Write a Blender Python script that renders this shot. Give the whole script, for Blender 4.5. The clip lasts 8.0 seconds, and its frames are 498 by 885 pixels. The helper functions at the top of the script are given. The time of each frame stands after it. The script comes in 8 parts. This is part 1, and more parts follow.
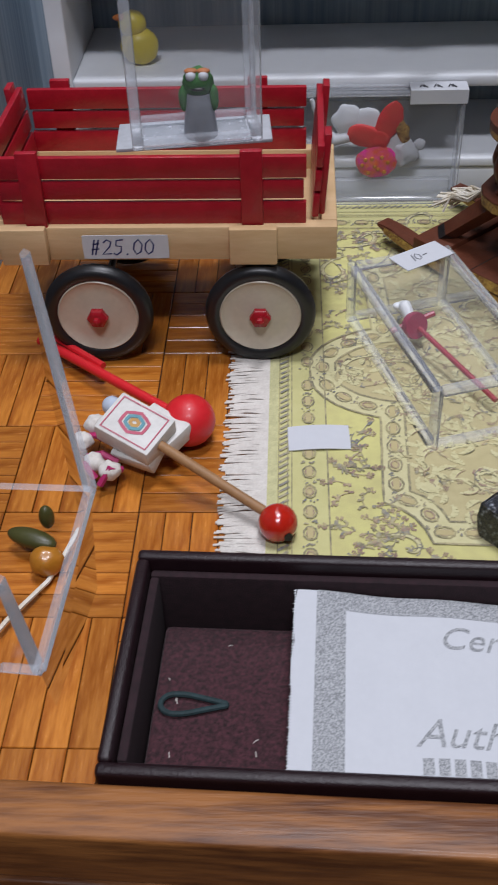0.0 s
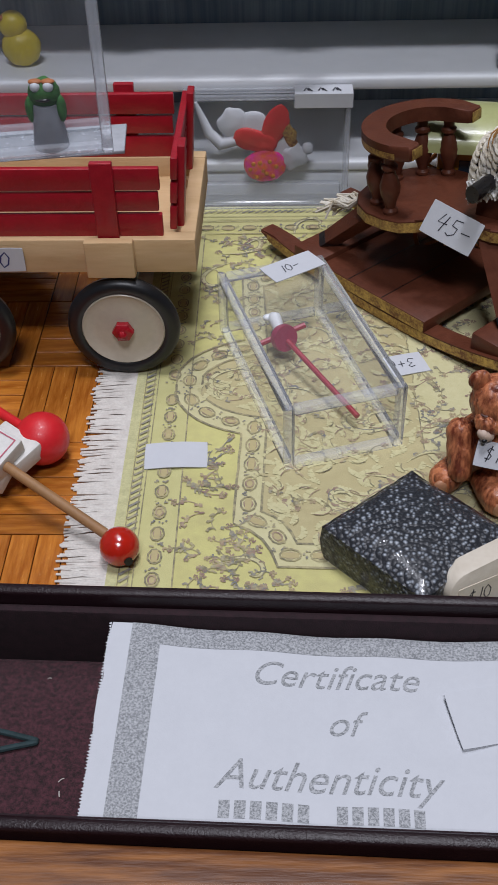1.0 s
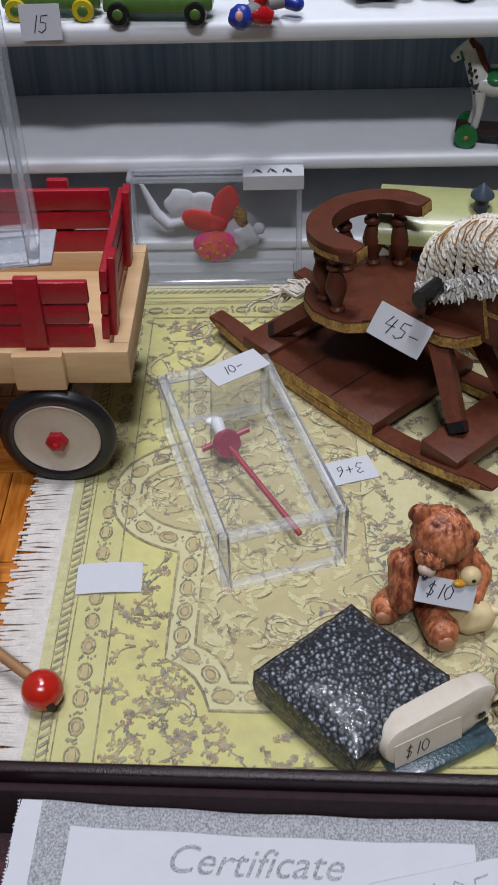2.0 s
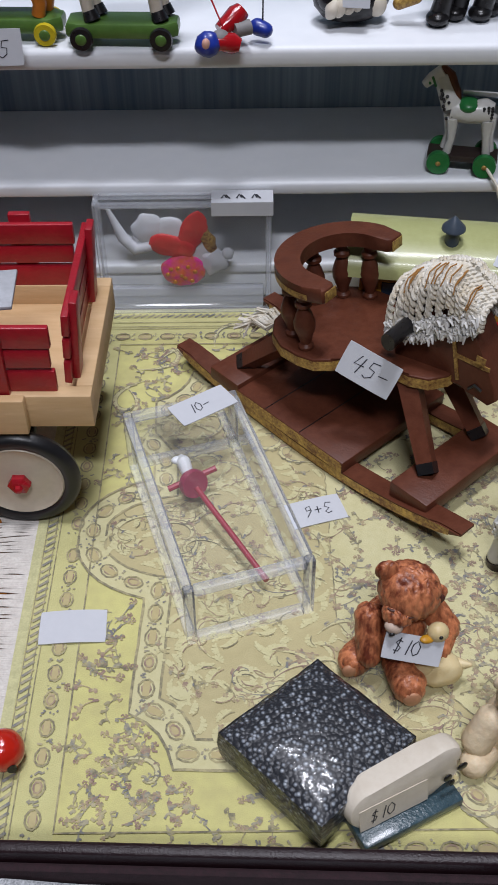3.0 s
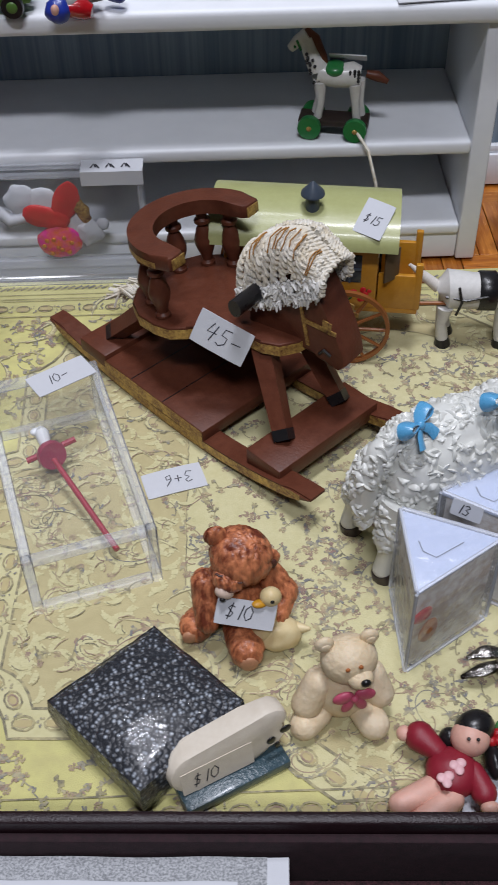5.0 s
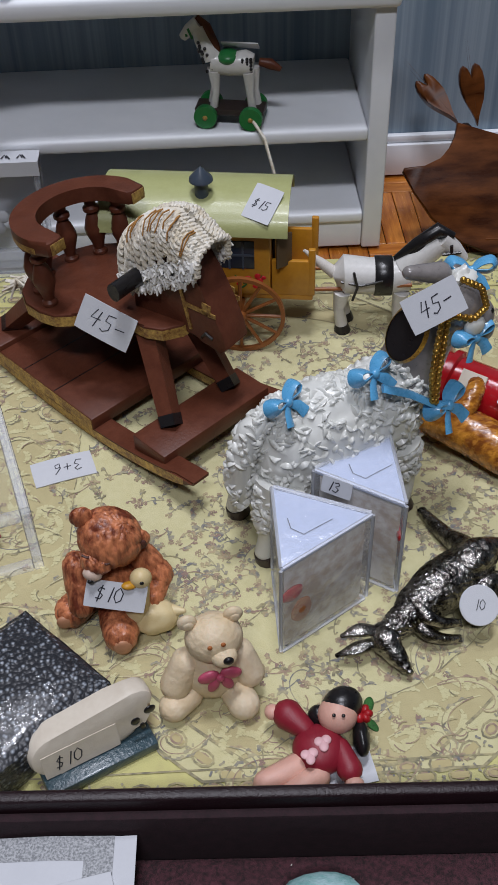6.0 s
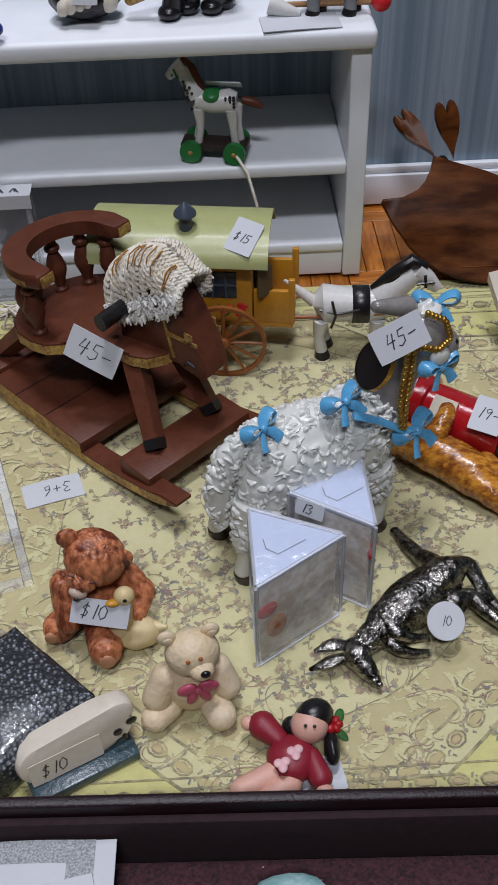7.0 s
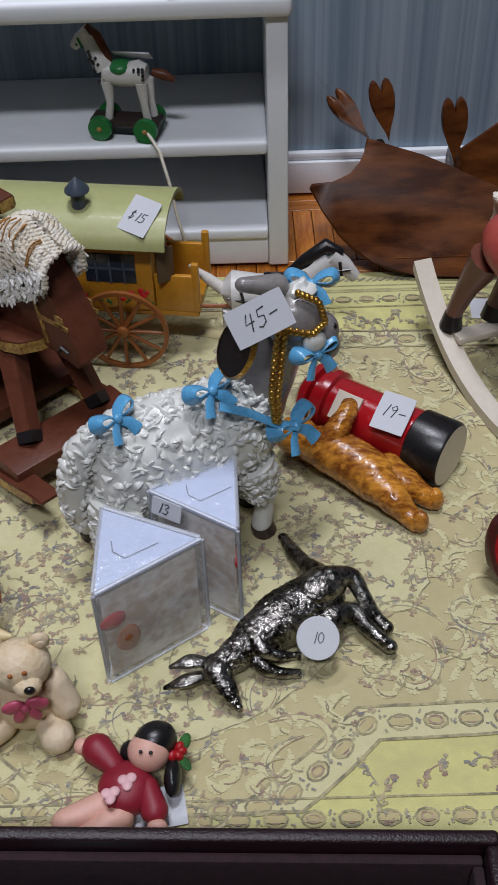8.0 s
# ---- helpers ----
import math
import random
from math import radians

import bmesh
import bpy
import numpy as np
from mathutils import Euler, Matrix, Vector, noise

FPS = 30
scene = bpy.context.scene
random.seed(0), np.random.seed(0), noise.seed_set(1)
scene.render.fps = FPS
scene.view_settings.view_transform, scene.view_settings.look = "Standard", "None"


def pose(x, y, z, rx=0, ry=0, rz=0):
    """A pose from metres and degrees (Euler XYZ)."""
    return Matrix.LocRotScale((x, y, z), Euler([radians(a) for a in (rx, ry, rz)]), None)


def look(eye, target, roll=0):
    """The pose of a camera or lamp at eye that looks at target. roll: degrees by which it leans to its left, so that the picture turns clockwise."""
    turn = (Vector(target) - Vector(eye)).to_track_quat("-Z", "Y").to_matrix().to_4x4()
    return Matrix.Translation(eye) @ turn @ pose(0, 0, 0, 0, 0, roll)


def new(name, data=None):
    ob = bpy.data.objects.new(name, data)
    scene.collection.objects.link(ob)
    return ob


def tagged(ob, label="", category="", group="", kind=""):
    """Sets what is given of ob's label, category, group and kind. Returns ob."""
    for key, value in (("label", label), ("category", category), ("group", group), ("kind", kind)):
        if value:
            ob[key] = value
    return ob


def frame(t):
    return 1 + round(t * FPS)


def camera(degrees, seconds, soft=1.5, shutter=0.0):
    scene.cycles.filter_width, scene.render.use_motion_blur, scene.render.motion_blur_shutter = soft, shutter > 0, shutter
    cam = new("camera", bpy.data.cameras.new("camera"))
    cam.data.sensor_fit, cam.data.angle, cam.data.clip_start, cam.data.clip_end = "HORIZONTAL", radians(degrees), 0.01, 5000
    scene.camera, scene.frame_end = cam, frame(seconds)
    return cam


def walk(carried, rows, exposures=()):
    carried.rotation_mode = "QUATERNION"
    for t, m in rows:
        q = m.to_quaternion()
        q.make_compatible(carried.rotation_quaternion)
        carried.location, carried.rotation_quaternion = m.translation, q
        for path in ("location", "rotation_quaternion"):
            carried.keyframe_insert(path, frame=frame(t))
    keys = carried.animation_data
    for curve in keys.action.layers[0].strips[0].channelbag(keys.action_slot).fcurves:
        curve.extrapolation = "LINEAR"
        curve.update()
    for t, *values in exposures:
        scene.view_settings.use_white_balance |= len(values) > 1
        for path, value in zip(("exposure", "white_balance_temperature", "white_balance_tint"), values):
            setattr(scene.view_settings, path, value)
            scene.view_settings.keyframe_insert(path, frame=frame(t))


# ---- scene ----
cam = camera(27.0, 8.0, soft=1.2, shutter=0.2)
PATH = [
    (0, (0.01475, 0.01253, 0.13565), (0.00201, 0.24010, -0.05942), -2.16),
    (0.5, (0.03005, 0.01728, 0.14401), (0.02058, 0.24299, -0.05339), -1.58),
    (1, (0.03997, 0.02047, 0.13796), (0.03175, 0.24478, -0.06107), -1.65),
    (1.5, (0.04770, 0.02455, 0.14605), (0.03990, 0.24961, -0.05216), -2.01),
    (1.7, (0.05125, 0.03246, 0.14634), (0.04290, 0.25743, -0.05195), -2.12),
    (2.8, (0.05091, 0.05403, 0.16032), (0.05019, 0.27269, -0.04509), -0.57),
    (3, (0.05346, 0.05465, 0.15685), (0.05274, 0.27337, -0.04848), -0.74),
    (3.5, (0.06383, 0.05211, 0.15725), (0.06211, 0.27019, -0.04876), -1.23),
    (4, (0.06611, 0.05334, 0.15496), (0.06652, 0.26954, -0.05302), -1.06),
    (4.5, (0.06862, 0.05214, 0.15502), (0.07032, 0.26735, -0.05397), -1.19),
    (5, (0.08050, 0.05342, 0.15512), (0.08235, 0.26734, -0.05520), -1.43),
    (5.2, (0.08765, 0.05223, 0.15463), (0.08882, 0.26656, -0.05527), -1.70),
    (6.3, (0.10049, 0.04939, 0.14885), (0.10782, 0.26634, -0.05821), -1.88),
    (6.5, (0.09976, 0.04947, 0.15607), (0.10713, 0.26621, -0.05122), -2.03),
    (7, (0.10403, 0.04358, 0.15754), (0.11002, 0.26304, -0.04691), -1.85),
    (7.5, (0.11885, 0.04725, 0.15269), (0.12096, 0.26853, -0.04987), -2.19),
    (8, (0.13235, 0.05392, 0.14191), (0.13009, 0.27626, -0.05948), -2.07),
]
walk(cam, [(t, look(eye, target, roll)) for t, eye, target, roll in PATH], [(0.0, -0.03), (0.5, -0.14), (1.5, -0.12), (3.0, -0.04), (5.0, -0.04), (6.4, -0.22), (8.0, -0.22)])

# ---- world and lamps ----
world = bpy.data.worlds.new("world")
scene.world = world
world.use_nodes = True
world.node_tree.nodes["Background"].inputs[0].default_value = (0.75, 0.86, 1.0, 1)
world.node_tree.nodes["Background"].inputs[1].default_value = 0.012


def area_lamp(name, eye, target, sx, sy, watts, colour):
    data = bpy.data.lights.new(name, "AREA")
    data.shape, data.size, data.size_y, data.energy, data.color = "RECTANGLE", sx, sy, watts, colour
    ob = new(name, data)
    ob.matrix_world = look(eye, target)
    return ob


area_lamp("ceiling_panel", (0.05, -0.62, 1.30), (0.08, 0.24, 0.02), 0.40, 0.12, 10.5, (0.885, 0.90, 1.0))
area_lamp("ceiling_panel", (-0.06, 0.55, 1.30), (0.10, 0.18, 0.0), 0.30, 0.14, 3.4, (0.885, 0.90, 1.0))
area_lamp("ceiling_panel", (0.12, 0.18, 1.36), (0.11, 0.19, 0.0), 0.30, 0.14, 11.0, (0.885, 0.90, 1.0))
scene.view_settings.exposure = 0.0

# ---- materials ----
MM = 0.001


def mat(name, colour, rough=0.5, metal=0.0, dark=None, grain=0.6, scale=900.0, stretch=(1, 1, 1), bump=0.15, fine=4000.0, coat=0.0, spec=0.5, sss=0.0, sheen=0.0, vary=0.0, detail=6.0):
    """A painted, wooden or cloth surface: two scales of colour variation and a fine relief."""
    m = bpy.data.materials.new(name)
    m.use_nodes = True
    nt = m.node_tree
    n, l = nt.nodes, nt.links
    b = n["Principled BSDF"]
    dark = dark or tuple(c * 0.72 for c in colour)
    tc = n.new("ShaderNodeTexCoord")
    mp = n.new("ShaderNodeMapping")
    mp.inputs["Scale"].default_value = stretch
    l.new(tc.outputs["Object"], mp.inputs["Vector"])
    big = n.new("ShaderNodeTexNoise")
    big.inputs["Scale"].default_value = scale * 0.25
    big.inputs["Detail"].default_value = 3
    small = n.new("ShaderNodeTexNoise")
    small.inputs["Scale"].default_value = scale
    small.inputs["Detail"].default_value = detail
    small.inputs["Roughness"].default_value = 0.62
    for t in (big, small):
        l.new(mp.outputs[0], t.inputs["Vector"])
    mixv = n.new("ShaderNodeMath")
    mixv.operation = "ADD"
    l.new(big.outputs["Fac"], mixv.inputs[0])
    l.new(small.outputs["Fac"], mixv.inputs[1])
    ramp = n.new("ShaderNodeMapRange")
    ramp.inputs["From Min"].default_value = 0.72
    ramp.inputs["From Max"].default_value = 1.28
    ramp.inputs["To Min"].default_value = 0.5 - grain / 2
    ramp.inputs["To Max"].default_value = 0.5 + grain / 2
    l.new(mixv.outputs[0], ramp.inputs["Value"])
    mix = n.new("ShaderNodeMix")
    mix.data_type = "RGBA"
    mix.inputs[6].default_value = (*dark, 1)
    mix.inputs[7].default_value = (*colour, 1)
    l.new(ramp.outputs[0], mix.inputs[0])
    out = mix.outputs[2]
    if vary:
        info = n.new("ShaderNodeObjectInfo")
        hsv = n.new("ShaderNodeHueSaturation")
        mr = n.new("ShaderNodeMapRange")
        mr.inputs["To Min"].default_value, mr.inputs["To Max"].default_value = 1 - vary, 1 + vary
        l.new(info.outputs["Random"], mr.inputs["Value"])
        l.new(mr.outputs[0], hsv.inputs["Value"])
        l.new(out, hsv.inputs["Color"])
        out = hsv.outputs["Color"]
    l.new(out, b.inputs["Base Color"])
    rr = n.new("ShaderNodeMapRange")
    rr.inputs["To Min"].default_value, rr.inputs["To Max"].default_value = max(0.02, rough - 0.1), min(1, rough + 0.1)
    l.new(small.outputs["Fac"], rr.inputs["Value"])
    l.new(rr.outputs[0], b.inputs["Roughness"])
    b.inputs["Metallic"].default_value = metal
    b.inputs["Specular IOR Level"].default_value = spec
    b.inputs["Coat Weight"].default_value = coat
    b.inputs["Coat Roughness"].default_value = 0.12
    b.inputs["Sheen Weight"].default_value = sheen
    if sss:
        b.inputs["Subsurface Weight"].default_value = sss
        b.inputs["Subsurface Radius"].default_value = (0.002, 0.0012, 0.0008)
    if bump:
        f = n.new("ShaderNodeTexNoise")
        f.inputs["Scale"].default_value = fine
        f.inputs["Detail"].default_value = 4
        l.new(mp.outputs[0], f.inputs["Vector"])
        bp = n.new("ShaderNodeBump")
        bp.inputs["Strength"].default_value = bump
        bp.inputs["Distance"].default_value = 0.0003
        l.new(f.outputs["Fac"], bp.inputs["Height"])
        l.new(bp.outputs[0], b.inputs["Normal"])
    return m


def clear_mat(name, tint, rough=0.03, ior=1.45, haze=0.0, ripple=0.0):
    """Thin clear plastic: see-through, with a mirror-like gloss that grows at grazing angles, and a little haze."""
    m = bpy.data.materials.new(name)
    m.use_nodes = True
    n, l = m.node_tree.nodes, m.node_tree.links
    n.remove(n["Principled BSDF"])
    out = n["Material Output"]
    tr = n.new("ShaderNodeBsdfTransparent")
    tr.inputs[0].default_value = (*tint, 1)
    gl = n.new("ShaderNodeBsdfGlossy")
    gl.inputs["Roughness"].default_value = rough
    fr = n.new("ShaderNodeFresnel")
    fr.inputs["IOR"].default_value = ior
    df = n.new("ShaderNodeBsdfDiffuse")
    df.inputs[0].default_value = (0.75, 0.78, 0.84, 1)
    hz = n.new("ShaderNodeMixShader")
    hz.inputs[0].default_value = haze
    mx = n.new("ShaderNodeMixShader")
    l.new(tr.outputs[0], hz.inputs[1])
    l.new(df.outputs[0], hz.inputs[2])
    l.new(fr.outputs[0], mx.inputs[0])
    l.new(hz.outputs[0], mx.inputs[1])
    l.new(gl.outputs[0], mx.inputs[2])
    l.new(mx.outputs[0], out.inputs[0])
    if ripple:
        tc = n.new("ShaderNodeTexCoord")
        no = n.new("ShaderNodeTexNoise")
        no.inputs["Scale"].default_value = 260
        no.inputs["Detail"].default_value = 3
        bp = n.new("ShaderNodeBump")
        bp.inputs["Strength"].default_value = ripple
        bp.inputs["Distance"].default_value = 0.001
        l.new(tc.outputs["Object"], no.inputs["Vector"])
        l.new(no.outputs["Fac"], bp.inputs["Height"])
        for x in (gl, fr):
            l.new(bp.outputs[0], x.inputs["Normal"])
    return m


RED = mat("red_paint", (0.42, 0.008, 0.022), 0.38, dark=(0.25, 0.004, 0.012), grain=0.5, scale=500, coat=0.15, bump=0.3, fine=1500)
PINE = mat("pine_wood", (0.66, 0.46, 0.26), 0.6, dark=(0.52, 0.33, 0.16), stretch=(0.15, 1, 1), scale=900, bump=0.2)
TYRE = mat("black_rubber", (0.012, 0.012, 0.014), 0.35, bump=0.1)
CREAM = mat("cream_metal", (0.62, 0.55, 0.44), 0.35, bump=0.03, grain=0.3)
HUBRED = mat("red_cap", (0.38, 0.01, 0.02), 0.25, bump=0.02)
WHITE = mat("white_paint", (0.80, 0.82, 0.85), 0.45, dark=(0.72, 0.745, 0.78), bump=0.08, grain=0.5, scale=200)
PAPER = mat("white_paper", (0.575, 0.59, 0.625), 0.8, dark=(0.52, 0.535, 0.57), bump=0.1, grain=0.4)
INK = mat("black_ink", (0.02, 0.02, 0.03), 0.7, bump=0)
BLUEINK = mat("blue_ink", (0.03, 0.04, 0.16), 0.7, bump=0)
GREYINK = mat("grey_print", (0.17, 0.18, 0.19), 0.8, dark=(0.46, 0.47, 0.49), grain=1.9, scale=13000, bump=0)
PARQUET = mat("parquet_wood", (0.54, 0.20, 0.030), 0.24, dark=(0.27, 0.07, 0.008), stretch=(0.12, 1, 1), scale=1300, grain=0.9, coat=0.35, bump=0.1, vary=0.22)
GAP = mat("dark_joint", (0.05, 0.02, 0.008), 0.8)
RUG = mat("rug_cloth", (0.60, 0.57, 0.27), 0.85, dark=(0.50, 0.47, 0.20), grain=0.5, scale=350, bump=0.5, fine=5000, sheen=0.1)
FRINGE = mat("white_cotton", (0.72, 0.69, 0.64), 0.9, dark=(0.52, 0.48, 0.44), scale=2000)
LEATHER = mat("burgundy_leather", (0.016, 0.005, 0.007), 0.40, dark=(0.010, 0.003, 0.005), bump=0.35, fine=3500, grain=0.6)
FELT = mat("burgundy_felt", (0.085, 0.023, 0.033), 0.95, dark=(0.010, 0.003, 0.004), grain=1.3, scale=7500, bump=0.6, fine=9000, sheen=0.08)
LEDGE = mat("varnished_wood", (0.32, 0.122, 0.030), 0.5, dark=(0.11, 0.034, 0.008), stretch=(0.11, 1, 1), scale=750, grain=1.5, coat=0.04, bump=0.35, fine=1800, detail=10)
WALLP = mat("blue_striped_wallpaper", (0.33, 0.41, 0.48), 0.75, dark=(0.17, 0.24, 0.31), stretch=(1, 1, 0.004), scale=700, grain=1.1, bump=0.05)
BROWN = mat("brown_stain", (0.135, 0.042, 0.022), 0.42, spec=0.28, dark=(0.075, 0.021, 0.011), grain=0.6, scale=600, bump=0.2, fine=1800)
GOLD = mat("gold_edge_paint", (0.58, 0.38, 0.10), 0.38, dark=(0.15, 0.055, 0.02), metal=0.25, grain=1.0, scale=1500, bump=0.3)
BLACK = mat("black_paint", (0.012, 0.011, 0.012), 0.3, bump=0.1)
ACRYLIC = clear_mat("clear_acrylic", (0.96, 0.965, 0.97), haze=0.05)
# Pale haze in the edge bars stands in for light bent inside the acrylic.
EDGE = clear_mat("acrylic_edge", (0.97, 0.975, 0.98), 0.25, 1.16, haze=0.18)
# Felt of the box walls, coloured darker than the pad to carry their shade.
LINING = mat("shaded_felt_lining", (0.026, 0.009, 0.013), 0.9, dark=(0.012, 0.004, 0.006), grain=1.2, scale=2500, bump=0.4)
PARQUET_Y = mat("parquet_wood_cross", (0.54, 0.20, 0.030), 0.24, dark=(0.27, 0.07, 0.008), stretch=(1, 0.12, 1), scale=1300, grain=0.9, coat=0.35, bump=0.1, vary=0.22)

# ---- mesh tools: all lengths in millimetres ----
def thing(name, x, y, z=0.0, rz=0.0, label="", category="", group="", rx=0.0, ry=0.0):
    ob = new(name)
    ob.empty_display_size = 0.005
    ob.matrix_world = pose(x * MM, y * MM, z * MM, rx, ry, rz)
    return tagged(ob, label, category, group)


def part(name, bm, material, parent=None, label="", kind="", smooth=True, at=None, crease=38):
    """Links a bmesh, modelled in millimetres, as one mesh object under a thing or a part."""
    bmesh.ops.scale(bm, vec=(MM, MM, MM), verts=bm.verts)
    bmesh.ops.recalc_face_normals(bm, faces=bm.faces)
    me = bpy.data.meshes.new(name)
    bm.to_mesh(me)
    bm.free()
    me.materials.append(material)
    if smooth:
        me.polygons.foreach_set("use_smooth", [True] * len(me.polygons))
        try:
            me.set_sharp_from_angle(angle=radians(crease))
        except AttributeError:
            pass
    ob = new(name, me)
    if parent is not None:
        ob.parent = parent
    if at is not None:
        ob.matrix_basis = at
    return tagged(ob, label, "", "", kind)


def xf(x=0, y=0, z=0, rx=0, ry=0, rz=0, s=(1, 1, 1)):
    return Matrix.LocRotScale((x, y, z), Euler([radians(a) for a in (rx, ry, rz)]), s)


def box(bm, c, s, rot=(0, 0, 0), bevel=0.0, seg=2):
    r = bmesh.ops.create_cube(bm, size=1.0)
    vs = r["verts"]
    if bevel:
        bmesh.ops.scale(bm, vec=s, verts=vs)
        es = list({e for v in vs for e in v.link_edges})
        out = bmesh.ops.bevel(bm, geom=es, offset=bevel, segments=seg, affect="EDGES", profile=0.5)
        vs = list({v for f in out["faces"] for v in f.verts} | {v for v in vs if v.is_valid})
        bmesh.ops.transform(bm, matrix=xf(*c, *rot), verts=vs)
    else:
        bmesh.ops.transform(bm, matrix=xf(*c, *rot, s=s), verts=vs)
    return vs


def tube(bm, pts, radii, seg=10, flat=1.0, up=None):
    """A round limb along points, with a radius at each; ends are closed and rounded."""
    pts = [Vector(p) for p in pts]
    if not hasattr(radii, "__len__"):
        radii = [radii] * len(pts)
    rings = []
    prev = None
    for i, (p, r) in enumerate(zip(pts, radii)):
        d = (pts[min(i + 1, len(pts) - 1)] - pts[max(i - 1, 0)]).normalized()
        if prev is None:
            ref = Vector(up) if up else (Vector((0, 0, 1)) if abs(d.z) < 0.9 else Vector((1, 0, 0)))
            u = (ref - d * ref.dot(d)).normalized()
        else:
            u = (prev - d * prev.dot(d)).normalized()
        prev = u
        v = d.cross(u)
        rings.append([bm.verts.new(p + (u * math.cos(a) * flat + v * math.sin(a)) * r) for a in (2 * math.pi * k / seg for k in range(seg))])
    for a, b in zip(rings, rings[1:]):
        for k in range(seg):
            bm.faces.new((a[k], a[(k + 1) % seg], b[(k + 1) % seg], b[k]))
    bm.faces.new(rings[0][::-1])
    bm.faces.new(rings[-1])
    return [v for r in rings for v in r]


def soft_tube(bm, a, b, ra, rb, seg=12):
    """A sausage from a to b with round ends."""
    a, b = Vector(a), Vector(b)
    d = (b - a).normalized()
    pts, rad = [], []
    for k in range(5):
        t = math.pi / 2 * k / 4
        pts.append(a - d * ra * math.cos(t)), rad.append(max(0.02, ra * math.sin(t)))
    for k in range(5):
        t = math.pi / 2 * k / 4
        pts.append(b + d * rb * math.sin(t)), rad.append(max(0.02, rb * math.cos(t)))
    return tube(bm, pts, rad, seg)


def lathe(bm, profile, seg=24, m=None, close=True):
    """Turns (radius, height) pairs round z, then moves the ring stack by m."""
    rings = []
    for r, z in profile:
        rings.append([bm.verts.new((r * math.cos(2 * math.pi * k / seg), r * math.sin(2 * math.pi * k / seg), z)) for k in range(seg)])
    for a, b in zip(rings, rings[1:]):
        for k in range(seg):
            bm.faces.new((a[k], a[(k + 1) % seg], b[(k + 1) % seg], b[k]))
    if close:
        bm.faces.new(rings[0][::-1])
        bm.faces.new(rings[-1])
    vs = [v for r in rings for v in r]
    if m is not None:
        bmesh.ops.transform(bm, matrix=m, verts=vs)
    return vs


def blob(bm, c, s, rot=(0, 0, 0), seg=20, rings=14, lump=0.0, freq=0.5, seed=0.0):
    """An ellipsoid with an uneven skin."""
    r = bmesh.ops.create_uvsphere(bm, u_segments=seg, v_segments=rings, radius=1.0)
    vs = r["verts"]
    bmesh.ops.transform(bm, matrix=xf(*c, *rot, s=s), verts=vs)
    if lump:
        mid = Vector(c)
        for v in vs:
            k = noise.noise(v.co * freq + Vector((seed, seed * 1.7, 3.1)))
            v.co += (v.co - mid).normalized() * k * lump
    return vs


def limb(bm, pts, radii, seg=16, sub=7, flat=1.0):
    """A limb whose path and thickness run smoothly through the given points, with rounded ends."""
    pts = [Vector(p) for p in pts]
    fine, rad = [], []
    n = len(pts)
    for i in range(n - 1):
        p0, p1, p2, p3 = pts[max(0, i - 1)], pts[i], pts[i + 1], pts[min(n - 1, i + 2)]
        for k in range(sub + (i == n - 2)):
            t = k / sub
            fine.append(0.5 * (2 * p1 + (p2 - p0) * t + (2 * p0 - 5 * p1 + 4 * p2 - p3) * t * t + (3 * p1 - p0 - 3 * p2 + p3) * t ** 3))
            f = t * t * (3 - 2 * t)
            rad.append(radii[i] * (1 - f) + radii[i + 1] * f)
    d0, d1 = (fine[0] - fine[1]).normalized(), (fine[-1] - fine[-2]).normalized()
    r0, r1 = rad[0], rad[-1]
    head = [(fine[0] + d0 * r0 * 0.8 * math.sin(a), r0 * math.cos(a)) for a in (1.5, 1.15, 0.7, 0.35)]
    tail = [(fine[-1] + d1 * r1 * 0.8 * math.sin(a), r1 * math.cos(a)) for a in (0.35, 0.7, 1.15, 1.5)]
    fine = [p for p, r in head] + fine + [p for p, r in tail]
    rad = [r for p, r in head] + rad + [r for p, r in tail]
    return tube(bm, fine, rad, seg, flat)


def slab(bm, outline, z0, z1, bevel=0.0, m=None):
    """A plate cut to an outline of (x, y) points, from height z0 to z1."""
    lo = [bm.verts.new((x, y, z0)) for x, y in outline]
    hi = [bm.verts.new((x, y, z1)) for x, y in outline]
    n = len(lo)
    fs = [bm.faces.new(lo[::-1]), bm.faces.new(hi)]
    for k in range(n):
        fs.append(bm.faces.new((lo[k], lo[(k + 1) % n], hi[(k + 1) % n], hi[k])))
    vs = lo + hi
    if bevel:
        es = list(fs[0].edges) + list(fs[1].edges)
        out = bmesh.ops.bevel(bm, geom=es, offset=bevel, segments=2, affect="EDGES", profile=0.5)
        vs = list({v for f in out["faces"] for v in f.verts} | {v for v in vs if v.is_valid})
    if m is not None:
        bmesh.ops.transform(bm, matrix=m, verts=vs)
    return vs


def B():
    return bmesh.new()


def arc(cx, cy, r, a0, a1, n, ry=None):
    return [(cx + r * math.cos(radians(a0 + (a1 - a0) * k / (n - 1))), cy + (ry or r) * math.sin(radians(a0 + (a1 - a0) * k / (n - 1)))) for k in range(n)]


INK_STEP = [0]


